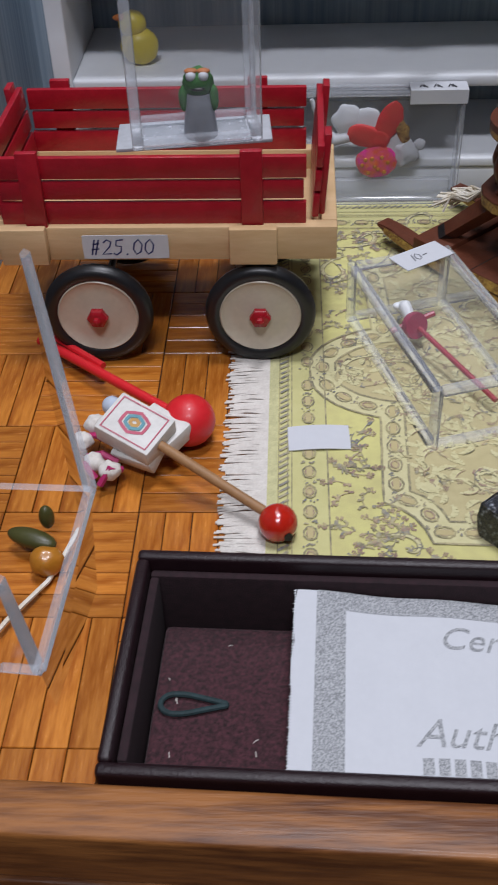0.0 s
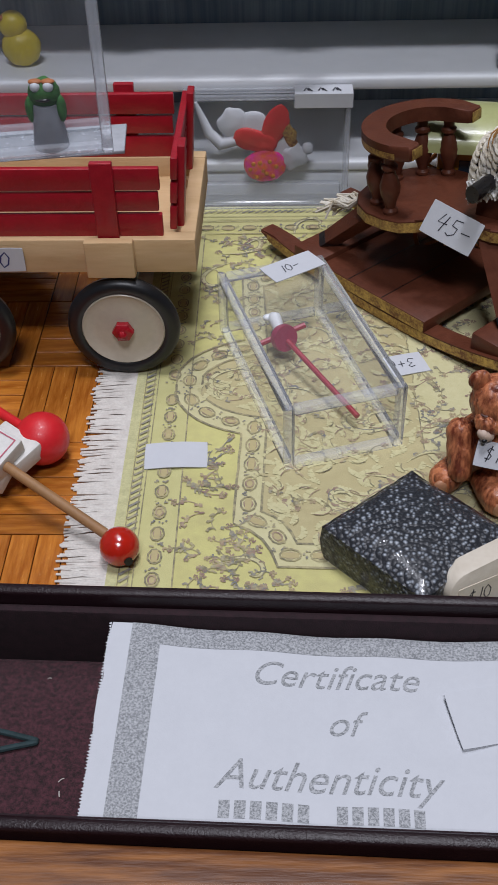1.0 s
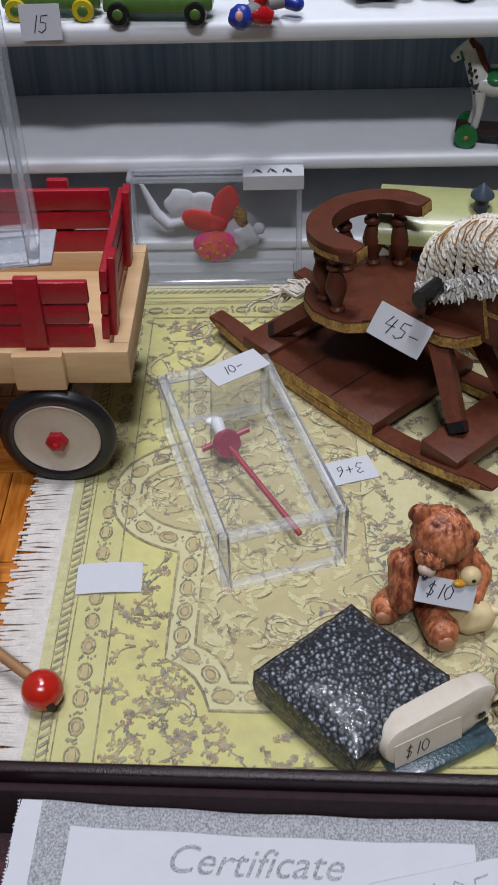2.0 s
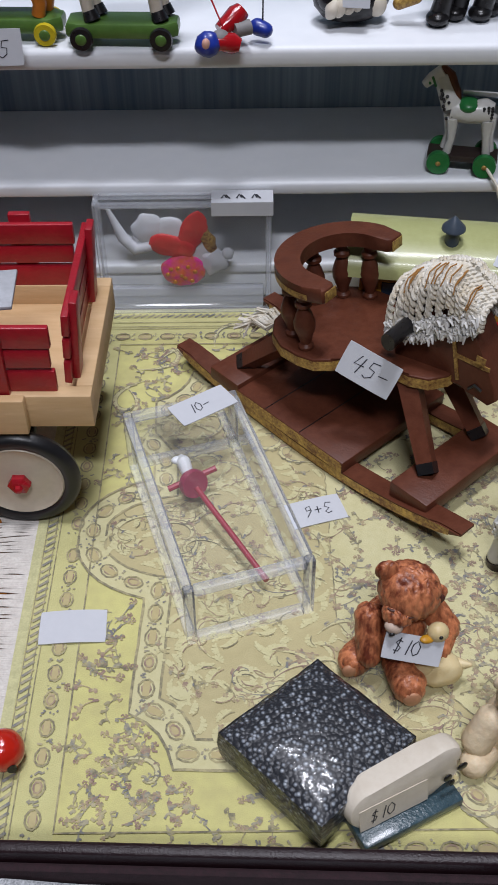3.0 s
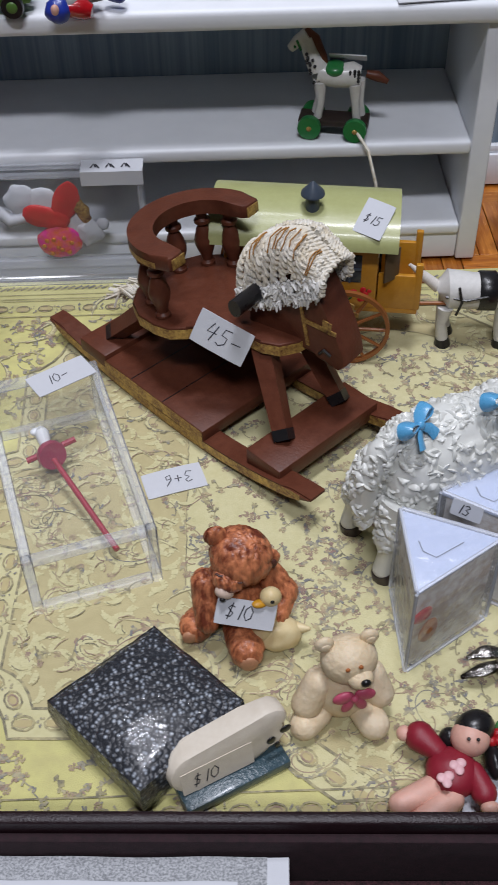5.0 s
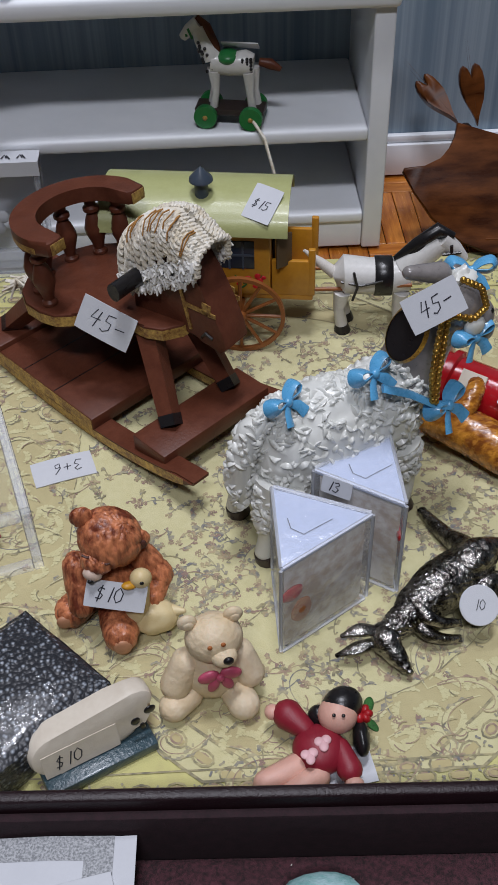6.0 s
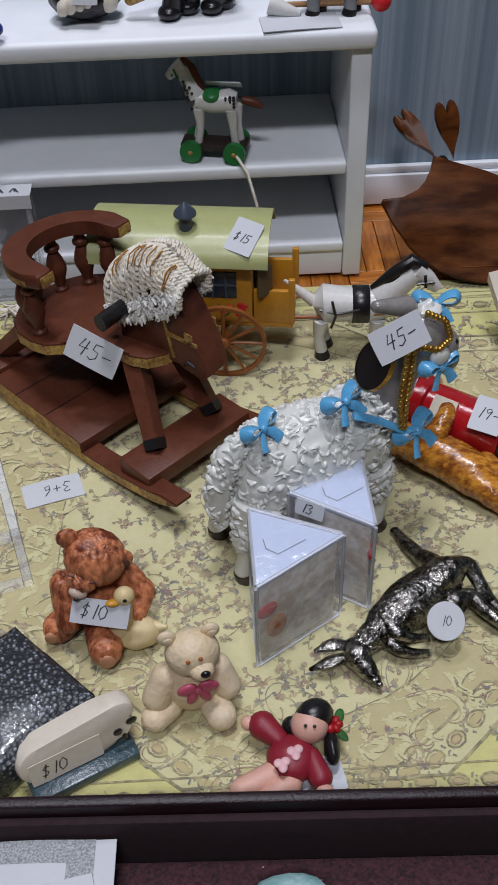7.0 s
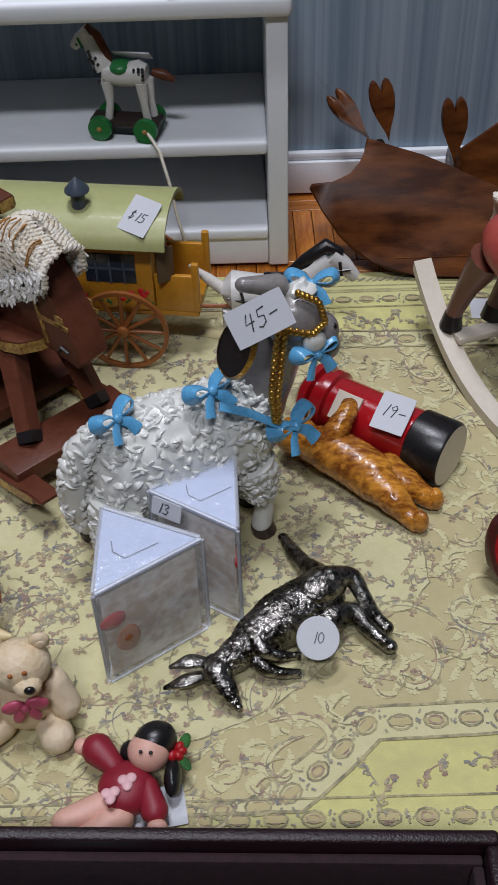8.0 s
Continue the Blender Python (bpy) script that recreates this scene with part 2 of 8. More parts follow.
def ink_lines(bm, strokes, w=0.25, z=0.0):
    """Pen strokes: each a list of (x, y) points, laid as mitred flat ribbons at height z, each stroke a hair above the one before."""
    for s in strokes:
        pts = [Vector(p) for i, p in enumerate(s) if i == 0 or (Vector(p) - Vector(s[i - 1])).length > 1e-4]
        if len(pts) < 2:
            continue
        INK_STEP[0] = (INK_STEP[0] + 37) % 101
        lift = z + INK_STEP[0] * 0.0012
        loop = (pts[0] - pts[-1]).length < 1e-3
        rows = []
        for i, p in enumerate(pts):
            a = (p - pts[i - 1]).normalized() if i > 0 else ((p - pts[-2]).normalized() if loop else None)
            b = (pts[i + 1] - p).normalized() if i < len(pts) - 1 else ((pts[1] - p).normalized() if loop else None)
            d = (a + b) if a is not None and b is not None else (a if b is None else b)
            if d.length < 0.2:
                d = b if b is not None else a
            d = d.normalized()
            n = Vector((-d.y, d.x)) * w / 2
            zz = lift + 0.0004 * i
            rows.append((bm.verts.new((p.x + n.x, p.y + n.y, zz)), bm.verts.new((p.x - n.x, p.y - n.y, zz))))
        for a, b in zip(rows, rows[1:]):
            bm.faces.new((a[0], a[1], b[1], b[0]))


class Statue:
    """One plain mesh of a figurine: shapes joined into a single object, coloured by material slots."""

    def __init__(self):
        self.bm, self.mats = bmesh.new(), []

    def paint(self, material):
        if material not in self.mats:
            self.mats.append(material)
        k = self.mats.index(material)
        for f in self.bm.faces:
            if not f.tag:
                f.material_index, f.tag = k, True

    def done(self, name, m, label, category, parent=None):
        bmesh.ops.recalc_face_normals(self.bm, faces=self.bm.faces)
        bmesh.ops.scale(self.bm, vec=(MM, MM, MM), verts=self.bm.verts)
        me = bpy.data.meshes.new(name)
        self.bm.to_mesh(me)
        self.bm.free()
        for x in self.mats:
            me.materials.append(x)
        me.polygons.foreach_set("use_smooth", [True] * len(me.polygons))
        me.set_sharp_from_angle(angle=radians(50))
        ob = new(name, me)
        if parent is not None:
            ob.parent = parent
            ob.matrix_basis = m
        else:
            ob.matrix_world = m
        return tagged(ob, label, category)


def _split(self, name, m, label, category, names):
    """The shapes as a thing with one part for each material."""
    t = new(name)
    t.matrix_world = m
    tagged(t, label, category)
    for k, material in enumerate(self.mats):
        bm = self.bm.copy()
        bmesh.ops.delete(bm, geom=[f for f in bm.faces if f.material_index != k], context="FACES")
        bmesh.ops.delete(bm, geom=[v for v in bm.verts if not v.link_faces], context="VERTS")
        for f in bm.faces:
            f.material_index = 0
        nm, text = names.get(material.name, ("detail", ""))
        part(nm, bm, material, t, text)
    self.bm.free()
    return t


Statue.split = _split


def at(x, y, z=0, rz=0, rx=0, ry=0):
    return pose(x * MM, y * MM, z * MM, rx, ry, rz)


def letters(name, text, size, material, parent, m, shear=0.0):
    """Printed words in the built-in font, as a flat mesh under a thing. size in millimetres."""
    cu = bpy.data.curves.new(name, "FONT")
    cu.body, cu.size, cu.shear, cu.align_x = text, size * MM, shear, "LEFT"
    tmp = bpy.data.objects.new(name, cu)
    scene.collection.objects.link(tmp)
    bpy.context.view_layer.update()
    me = bpy.data.meshes.new_from_object(tmp.evaluated_get(bpy.context.evaluated_depsgraph_get()))
    bpy.data.objects.remove(tmp)
    me.materials.append(material)
    ob = new(name, me)
    ob.parent = parent
    ob.matrix_basis = m
    return ob


# pen strokes of handwritten figures in a box 0.6 wide and 1 high
PEN = {
    "0": [[(0.3, 1), (0.08, 0.75), (0.05, 0.35), (0.25, 0.02), (0.5, 0.2), (0.55, 0.65), (0.3, 1)]],
    "1": [[(0.35, 1), (0.22, 0)]],
    "2": [[(0.05, 0.8), (0.25, 1), (0.5, 0.85), (0.45, 0.55), (0.05, 0.05), (0.6, 0.08)]],
    "3": [[(0.05, 0.9), (0.35, 1), (0.5, 0.8), (0.2, 0.55), (0.5, 0.35), (0.35, 0.02), (0.0, 0.1)]],
    "4": [[(0.2, 1), (0.02, 0.45), (0.55, 0.5)], [(0.45, 0.95), (0.32, 0)]],
    "5": [[(0.55, 1), (0.15, 0.95), (0.12, 0.6), (0.45, 0.55), (0.45, 0.2), (0.2, 0), (0.0, 0.1)]],
    "6": [[(0.45, 1), (0.1, 0.5), (0.15, 0.05), (0.45, 0.15), (0.4, 0.45), (0.12, 0.4)]],
    "8": [[(0.5, 0.85), (0.25, 1), (0.1, 0.78), (0.45, 0.35), (0.3, 0.02), (0.08, 0.2), (0.5, 0.85)]],
    "9": [[(0.5, 0.75), (0.25, 0.55), (0.08, 0.8), (0.35, 1), (0.5, 0.75), (0.35, 0)]],
    "$": [[(0.5, 0.8), (0.25, 0.9), (0.1, 0.7), (0.45, 0.4), (0.35, 0.15), (0.05, 0.2)], [(0.33, 1.08), (0.2, -0.05)]],
    "-": [[(0.05, 0.45), (0.55, 0.5)]],
    "/": [[(0.5, 1), (0.1, 0)]],
    "+": [[(0.05, 0.5), (0.55, 0.5)], [(0.3, 0.8), (0.3, 0.2)]],
    ".": [[(0.1, 0.0), (0.2, 0.06)]],
    "#": [[(0.1, 0.7), (0.5, 0.75)], [(0.05, 0.35), (0.5, 0.4)], [(0.2, 1), (0.1, 0)], [(0.45, 1), (0.3, 0)]],
}


def written(bm, text, x, y, h, w=0.28, slant=0.12, z=0.0):
    for ch in text:
        for s in PEN.get(ch, ()):
            ink_lines(bm, [[(x + px * h + py * h * slant, y + py * h) for px, py in s]], w, z)
        x += h * (0.45 if ch in "1.-" else 0.68)


def price_tag(w, h, text, m, fig=4.0, tx=1.0, ty=1.5, label="small white price tag with a handwritten figure", ink=None, curl=0.25, pen=0.22):
    """A card, slightly curled, with pen strokes on it. m: pose of its lower left corner, in metres."""
    bm = B()
    nx, ny = 8, 4
    def bend(x, y):
        return curl * math.sin(x / w * math.pi) * 0.6
    top = {}
    for s, zo in ((0, 0.0), (1, 0.18)):
        for i in range(nx + 1):
            for j in range(ny + 1):
                x, y = w * i / nx, h * j / ny
                if i in (0, nx) and j in (0, ny):
                    x += 0.06 if i == 0 else -0.06
                    y += 0.06 if j == 0 else -0.06
                top[s, i, j] = bm.verts.new((x, y, bend(x, y) + zo))
    for s in (0, 1):
        for i in range(nx):
            for j in range(ny):
                q = [top[s, i, j], top[s, i + 1, j], top[s, i + 1, j + 1], top[s, i, j + 1]]
                bm.faces.new(q if s else q[::-1])
    rim = [(i, 0) for i in range(nx)] + [(nx, j) for j in range(ny)] + [(i, ny) for i in range(nx, 0, -1)] + [(0, j) for j in range(ny, 0, -1)]
    for a, b in zip(rim, rim[1:] + rim[:1]):
        bm.faces.new((top[0, a[0], a[1]], top[0, b[0], b[1]], top[1, b[0], b[1]], top[1, a[0], a[1]]))
    card = part("price_tag", bm, PAPER, None, label)
    card["category"] = "price tag"
    card["group"] = "price tags"
    card.matrix_world = m
    if text:
        bm = B()
        written(bm, text, tx + 0.06 * fig, ty + 0.06 * fig, fig * 0.9, pen)
        for v in bm.verts:
            v.co.z = bend(v.co.x, v.co.y) + 0.24
        part("writing", bm, ink or INK, card, "handwritten ink figures", smooth=False)
    return card


def frame_pose(o, ex, ey):
    """Pose from an origin and two edge directions, in millimetres."""
    o, ex, ey = Vector(o) * MM, Vector(ex).normalized(), Vector(ey)
    ez = ex.cross(ey).normalized()
    ey = ez.cross(ex)
    return Matrix(((ex.x, ey.x, ez.x, o.x), (ex.y, ey.y, ez.y, o.y), (ex.z, ey.z, ez.z, o.z), (0, 0, 0, 1)))

# ---- the setting ----
def structure(name, bm, material, label="", category=""):
    ob = part(name, bm, material, None, label, "structure")
    if category:
        ob["category"] = category
    return ob


bm = B(); box(bm, (120, 200, -5.5), (700, 250, 6))
structure("ground", bm, GAP, "dark base board below the miniature parquet", "floor")
bm = B(); box(bm, (120, 325, 66), (700, 18, 172))
structure("wall_back", bm, WALLP, "blue striped wallpaper on the back wall", "wall")
bm = B(); box(bm, (-66, 198, 66), (12, 236, 172))
structure("wall_left", bm, WALLP, "blue striped wallpaper on the side wall", "wall")
bm = B(); box(bm, (380, 198, 66), (12, 236, 172))
structure("wall_right", bm, WALLP, "blue striped wallpaper on the other side wall", "wall")
bm = B()
box(bm, (259, 314.2, 4.6), (234, 3.4, 9.2), bevel=0.3)
box(bm, (259, 314.7, 10.3), (234, 2.4, 2.4), bevel=0.9)
structure("baseboard", bm, WHITE, "white painted moulded baseboard along the wall", "baseboard")
# front rail of the display: a rounded upper board over a recessed lower one
bm = B()
box(bm, (120, 73.6, 14.0), (700, 7.6, 11), rot=(0, 0, -2.4), bevel=0.9, seg=3)
structure("trim_front", bm, LEDGE, "varnished brown wooden front rail", "rail")
bm = B()
box(bm, (120, 74.4, 8.0), (700, 5.6, 2), rot=(0, 0, -2.4), bevel=0.2)
box(bm, (120, 73.5, -11.6), (700, 7.9, 39), rot=(0, 0, -2.4), bevel=0.5, seg=3)
structure("trim_lower", bm, LEDGE, "varnished brown wooden lower moulding", "rail")
# unseen shell added round the display: floor, walls and ceiling dark to cut bounce
ROOM = mat("room_shell_dark", (0.10, 0.10, 0.11), 0.9, dark=(0.07, 0.07, 0.08), scale=4, fine=60, bump=0.1)
for nm, c, sz in (("room_floor", (120, 0, -830), (4000, 4000, 20)), ("room_ceiling", (120, 0, 1500), (4000, 4000, 20)), ("room_wall_north", (120, 1990, 335), (4000, 20, 2300)), ("room_wall_south", (120, -1990, 335), (4000, 20, 2300)), ("room_wall_west", (-1870, 0, 335), (20, 3960, 2300)), ("room_wall_east", (2110, 0, 335), (20, 3960, 2300))):
    bm = B(); box(bm, c, sz)
    structure(nm, bm, ROOM, "unseen room surface, added and kept dark to cut bounce", "room")
bm = B(); box(bm, (120, 190, -35), (720, 270, 50), bevel=3)
structure("table", bm, LEDGE, "wooden board that carries the display", "table")

# ---- white shelf unit ----
def build_shelf():
    t = thing("shelf_unit", 47.2, 296, 0, 0, "white painted wooden shelf unit standing against the wall", "shelf")
    for nm, c, s, b in (
        ("side_panel", (92.0, 0.2, 30.8), (4.8, 39.6, 61.4), 0.5),
        ("side_panel", (-92.0, 0.2, 30.8), (4.8, 39.6, 61.4), 0.5),
        ("bottom_shelf", (0, 0.0, 9.2), (179, 39.6, 2.8), 0.7),
        ("plinth", (0, -17.6, 4.0), (179, 2.4, 7.4), 0.4),
        ("middle_shelf", (0, 0, 31.7), (179.2, 40, 3.4), 0.9),
        ("top_board", (0, -0.4, 64.0), (190.5, 42, 4.8), 1.4),
    ):
        bm = B(); box(bm, c, s, bevel=b, seg=3)
        part(nm, bm, WHITE, t)
    return t


build_shelf()


# ---- burgundy gift box with a certificate ----
def build_gift_box():
    t = thing("gift_box", 75.2, 100.0, -1, -2.1, "long open burgundy leather gift box lined with felt", "box")
    L, W, H = 170, 39.0, 21
    for nm, c, s in (
        ("back_wall", (0, W / 2 - 1.0, H / 2), (L, 2.0, H)),
        ("front_wall", (0, -W / 2 + 1.0, H / 2), (L, 2.0, H)),
        ("end_wall", (-L / 2 + 1.0, 0, H / 2), (2.0, W - 4.02, H)),
        ("end_wall", (L / 2 - 1.0, 0, H / 2), (2.0, W - 4.02, H)),
        ("base", (0, 0, 0.8), (L - 4.1, W - 4.1, 1.6)),
    ):
        bm = B(); box(bm, c, s, bevel=0.7, seg=3)
        part(nm, bm, LEATHER, t)
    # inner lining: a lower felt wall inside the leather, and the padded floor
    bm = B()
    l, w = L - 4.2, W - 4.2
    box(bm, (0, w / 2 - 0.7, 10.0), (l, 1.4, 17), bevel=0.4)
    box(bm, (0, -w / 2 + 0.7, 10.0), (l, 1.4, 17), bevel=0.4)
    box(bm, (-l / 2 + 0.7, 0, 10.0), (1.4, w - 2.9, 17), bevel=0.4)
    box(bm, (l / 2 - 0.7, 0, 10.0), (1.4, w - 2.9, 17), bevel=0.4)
    # The lining's dark colour holds the shade inside the box.
    part("lining", bm, LINING, t, "felt lining with the box's shade put in its colour")
    bm = B()
    vs = box(bm, (0, 0, 4.6), (l - 3.0, w - 3.0, 5.2), bevel=0.8)
    part("felt_pad", bm, FELT, t, "speckled burgundy felt pad")
    bm = B()
    rnd = random.Random(5)
    for k in range(70):
        x, y = rnd.uniform(-l / 2 + 3, l / 2 - 3), rnd.uniform(-w / 2 + 3, w / 2 - 3)
        a = rnd.uniform(0, 6.28)
        n = rnd.uniform(0.25, 1.0)
        tube(bm, [(x, y, 7.3), (x + n * math.cos(a) / 2, y + n * math.sin(a) / 2, 7.5), (x + n * math.cos(a), y + n * math.sin(a), 7.3)], 0.07, 4)
    part("lint", bm, FRINGE, t, "pale lint on the felt", "stuff")
    return t


build_gift_box()

# elastic loop lying in the box
bm = B()
pts = [(4.9, 0.15, 0), (3.4, 0.55, 0.05), (1.4, 1.05, 0.1), (-0.8, 1.6, 0.1)]
pts += [(-2.6 + 2.3 * math.cos(radians(a)), 1.75 * math.sin(radians(a)), 0.1) for a in range(80, 281, 20)]
pts += [(-0.8, -1.6, 0.1), (1.4, -1.05, 0.1), (3.4, -0.55, 0.05), (4.9, -0.15, 0)]
limb(bm, pts, [0.45] * len(pts), 8, 3)
o = part("elastic_loop", bm, mat("dark_green_cord", (0.02, 0.045, 0.05), 0.8, dark=(0.008, 0.02, 0.022), scale=3000, grain=1.0), None, "dark green elastic cord loop lying on the felt")
o["category"] = "cord"
o.matrix_world = at(0.0, 103.4, 6.75, 0)


def build_certificate():
    o = Vector((13.9, 87.9, 12.6))
    tl = Vector((15.7, 117.8, 16.0))
    ey = (tl - o)
    hgt = ey.length
    m = frame_pose(o, Vector((70.0, -2.8, -1.6)), ey)
    w = 70.0
    bm = B()
    n, k = 60, 10
    rnd = random.Random(3)
    g = {}
    for j in range(k + 1):
        for i in range(n + 1):
            x, y = w * i / n, hgt * j / k
            if i == 0:
                x += rnd.uniform(-0.25, 0.25)
            z = 0.5 * math.sin(x / w * math.pi) * (y / hgt) ** 2 * -3.0 + 0.25 * math.sin(x * 0.35)
            g[i, j] = bm.verts.new((x, y, z))
    for j in range(k):
        for i in range(n):
            bm.faces.new((g[i, j], g[i + 1, j], g[i + 1, j + 1], g[i, j + 1]))
    # deckled edge on the short side
    for j in range(64):
        y = hgt * (j + 0.5) / 64
        r = rnd.uniform(0.12, 0.42)
        a, b, c = bm.verts.new((0.05, y - hgt / 128, 0.0)), bm.verts.new((-r, y, 0.0)), bm.verts.new((0.05, y + hgt / 128, 0.0))
        bm.faces.new((a, c, b))
    card = part("certificate", bm, PAPER, None, "white paper certificate with grey printed border in the box", smooth=False)
    card["category"] = "certificate"
    card.matrix_world = m

    def zat(x, y):
        return 0.5 * math.sin(x / w * math.pi) * (y / hgt) ** 2 * -3.0 + 0.25 * math.sin(x * 0.35)

    def drape(ob_bm, lift):
        for v in ob_bm.verts:
            v.co.z = zat(v.co.x, v.co.y) + lift

    bm = B()
    for x0, x1, y0, y1 in ((3.2, 7.6, 0.0, 30.2), (7.6, 63.0, 26.9, 30.2), (63.0, 67.0, 0.0, 30.2)):
        for i in range(24):
            for j in range(10):
                a, b = x0 + (x1 - x0) * i / 24, x0 + (x1 - x0) * (i + 1) / 24
                c, d = y0 + (y1 - y0) * j / 10, y0 + (y1 - y0) * (j + 1) / 10
                bm.faces.new([bm.verts.new(p) for p in ((a, c, 0), (b, c, 0), (b, d, 0), (a, d, 0))])
    drape(bm, 0.06)
    part("printed_border", bm, GREYINK, card, "grainy grey printed border", smooth=False)
    for text, x, y, size in (("Certificate", 21.0, 21.3, 5.6), ("of", 32.0, 14.0, 5.4), ("Authenticity", 17.2, 5.6, 6.0)):
        ob = letters("printed_word", text, size, GREYINK, card, Matrix.Identity(4), 0.35)
        for v in ob.data.vertices:
            px, py = v.co.x / MM + x, v.co.y / MM + y
            v.co = (px * MM, py * MM, (zat(px, py) + 0.1) * MM)
    # a typed line that cannot be told: plain bars, underlined
    bm = B()
    for a, b in ((18.0, 30.5), (33.5, 45.5)):
        n = 6
        for i in range(n):
            xa = a + (b - a) * i / n
            xb = xa + (b - a) / n * 0.72
            bm.faces.new([bm.verts.new(p) for p in ((xa, 1.5, 0), (xb, 1.5, 0), (xb, 3.9, 0), (xa, 3.9, 0))])
    ink_lines(bm, [[(17.6, 0.8), (30, 0.8), (46.3, 0.8)]], 0.3)
    drape(bm, 0.1)
    part("typed_line", bm, GREYINK, card, "grey typed line", smooth=False)
    return m


CERT = build_certificate()
price_tag(19, 8.5, "$85", CERT @ at(50.5, 12.5, 0.12, 14), 5.2, 6.0, 1.6, "white price tag with blue-grey figures lying on the certificate", ink=GREYINK, curl=0.02, pen=0.3)


# ---- red wagon ----
def build_wagon():
    t = thing("toy_wagon", -11, 219.5, 0, -0.6, "red stake-sided toy wagon with pine bed and cream wheels", "wagon")
    x0, x1, y0, y1 = -36.5, 35.0, -18.5, 20.5      # bed, in the wagon's own frame
    cx, cy = (x0 + x1) / 2, (y0 + y1) / 2
    bm = B()
    box(bm, (cx, cy, 26.2), (x1 - x0 - 1, y1 - y0 - 1, 2.0), bevel=0.2)
    part("bed", bm, PINE, t, "pine floor of the bed")
    for c, s in (((cx, y0 + 1.6, 28.1), (x1 - x0, 3.2, 7.6)), ((cx, y1 - 1.6, 28.1), (x1 - x0, 3.2, 7.6)), ((x0 + 1.6, cy, 28.1), (3.2, y1 - y0 - 6.4, 7.6)), ((x1 - 1.6, cy, 28.1), (3.2, y1 - y0 - 6.4, 7.6))):
        bm = B(); box(bm, c, s, bevel=0.35)
        part("bed_rail", bm, PINE, t, "pine rail")
    for x in (-29.5, 17.9):
        for y in (y0 - 1.1, y1 + 1.1):
            bm = B(); box(bm, (x, y, 28.4), (9.8, 2.2, 8.2), bevel=0.35)
            part("stake_block", bm, PINE, t, "pine stake block")
    # stake sides: three slats each, with posts
    for y, s in ((y0 + 2.2, -1), (y1 - 2.2, 1)):
        side = B()
        box(side, (-26.5, y + s * 1.25, 39.8), (4.4, 1.5, 16.4), bevel=0.25)
        post = part("side_frame", side, RED, t, "red painted post")
        for k, (z, h) in enumerate(((34.2, 4.8), (39.3, 3.9), (44.1, 4.6))):
            bm = B(); box(bm, (-2.6, y, z), (62.5 - (k == 1) * 1.0, 1.4, h), bevel=0.25)
            part("slat", bm, RED, post, at=Matrix.Identity(4))
        bm = B(); box(bm, (17.8, y + s * 1.25, 39.8), (4.4, 1.5, 16.6), bevel=0.25)
        part("post", bm, RED, post, at=Matrix.Identity(4))
    for x, s in ((x0 + 2.0, -1), (x1 - 4.0, 1)):
        side = B()
        box(side, (x + s * 1.3, y0 + 7.5, 40.4), (1.5, 4.2, 17.4), rot=(0, 4 * s, 0), bevel=0.25)
        post = part("end_frame", side, RED, t, "red painted post")
        for k, (z, h) in enumerate(((34.6, 5.0), (40.0, 4.3), (45.2, 4.6))):
            bm = B(); box(bm, (x + s * (z - 40) * 0.07, cy, z), (1.4, y1 - y0 - 7.2, h), rot=(0, 4 * s, 0), bevel=0.25)
            part("slat", bm, RED, post, at=Matrix.Identity(4))
        bm = B(); box(bm, (x + s * 1.3, y1 - 7.0, 40.4), (1.5, 4.2, 17.4), rot=(0, 4 * s, 0), bevel=0.25)
        part("post", bm, RED, post, at=Matrix.Identity(4))
    # axles and wheels
    for x in (-16.0, 19.0):
        bm = B()
        box(bm, (x, cy, 22.2), (5, 22, 6.0), bevel=0.4)
        lathe(bm, [(0.9, -18), (0.9, 18)], 10, xf(x, cy, 11.8, 90, 0, 0))
        part("axle", bm, BLACK, t, "black axle")
        for s in (-1, 1):
            face = Matrix.Translation((x, cy + s * 20.3, 11.8)) @ Euler((radians(90) if s < 0 else radians(-90), 0, 0)).to_matrix().to_4x4()
            prof = []
            for k in range(13):
                a = 2 * math.pi * k / 12
                prof.append((10.0 + 1.9 * math.cos(a), 1.9 * math.sin(a)))
            bm = B(); lathe(bm, prof, 40, face, close=False)
            wheel = part("wheel", bm, TYRE, t, "black rubber tyre on a cream disc wheel")
            bm = B(); lathe(bm, [(0.01, 1.7), (1.5, 1.65), (5.6, 0.9), (7.8, 1.1), (8.5, 1.6), (8.9, 1.2), (8.9, -1.2), (0.01, -1.2)], 40, face, close=False)
            part("disc", bm, CREAM, wheel, "cream painted metal disc", at=Matrix.Identity(4))
            bm = B(); lathe(bm, [(2.3, 1.4), (2.3, 2.7), (1.7, 3.2), (0.9, 3.3), (0.85, 4.0), (0.5, 4.3), (0.01, 4.35)], 6, face, close=False)
            part("hub_cap", bm, HUBRED, wheel, "glossy red hub cap", at=Matrix.Identity(4))
    return t


WAGON = build_wagon()
price_tag(17.8, 5.4, "#25.00", frame_pose((-28.6, 200.4, 25.2), (1, 0, 0), (0, 0, 1)), 3.9, 1.2, 0.7, "white price sticker with blue figures on the pine rail", ink=BLUEINK, curl=0.0, pen=0.34)

# card and tall acrylic case standing on the wagon
bm = B(); box(bm, (0, 1.0, 0), (31, 12, 0.8), rot=(0, -1.5, 0), bevel=0.2)
o = part("white_card", bm, mat("grey_card", (0.42, 0.43, 0.46), 0.7), None, "pale grey card laid across the red wagon rails")
o["category"] = "card"
o.matrix_world = at(-5, 210.6, 47.3, 4)


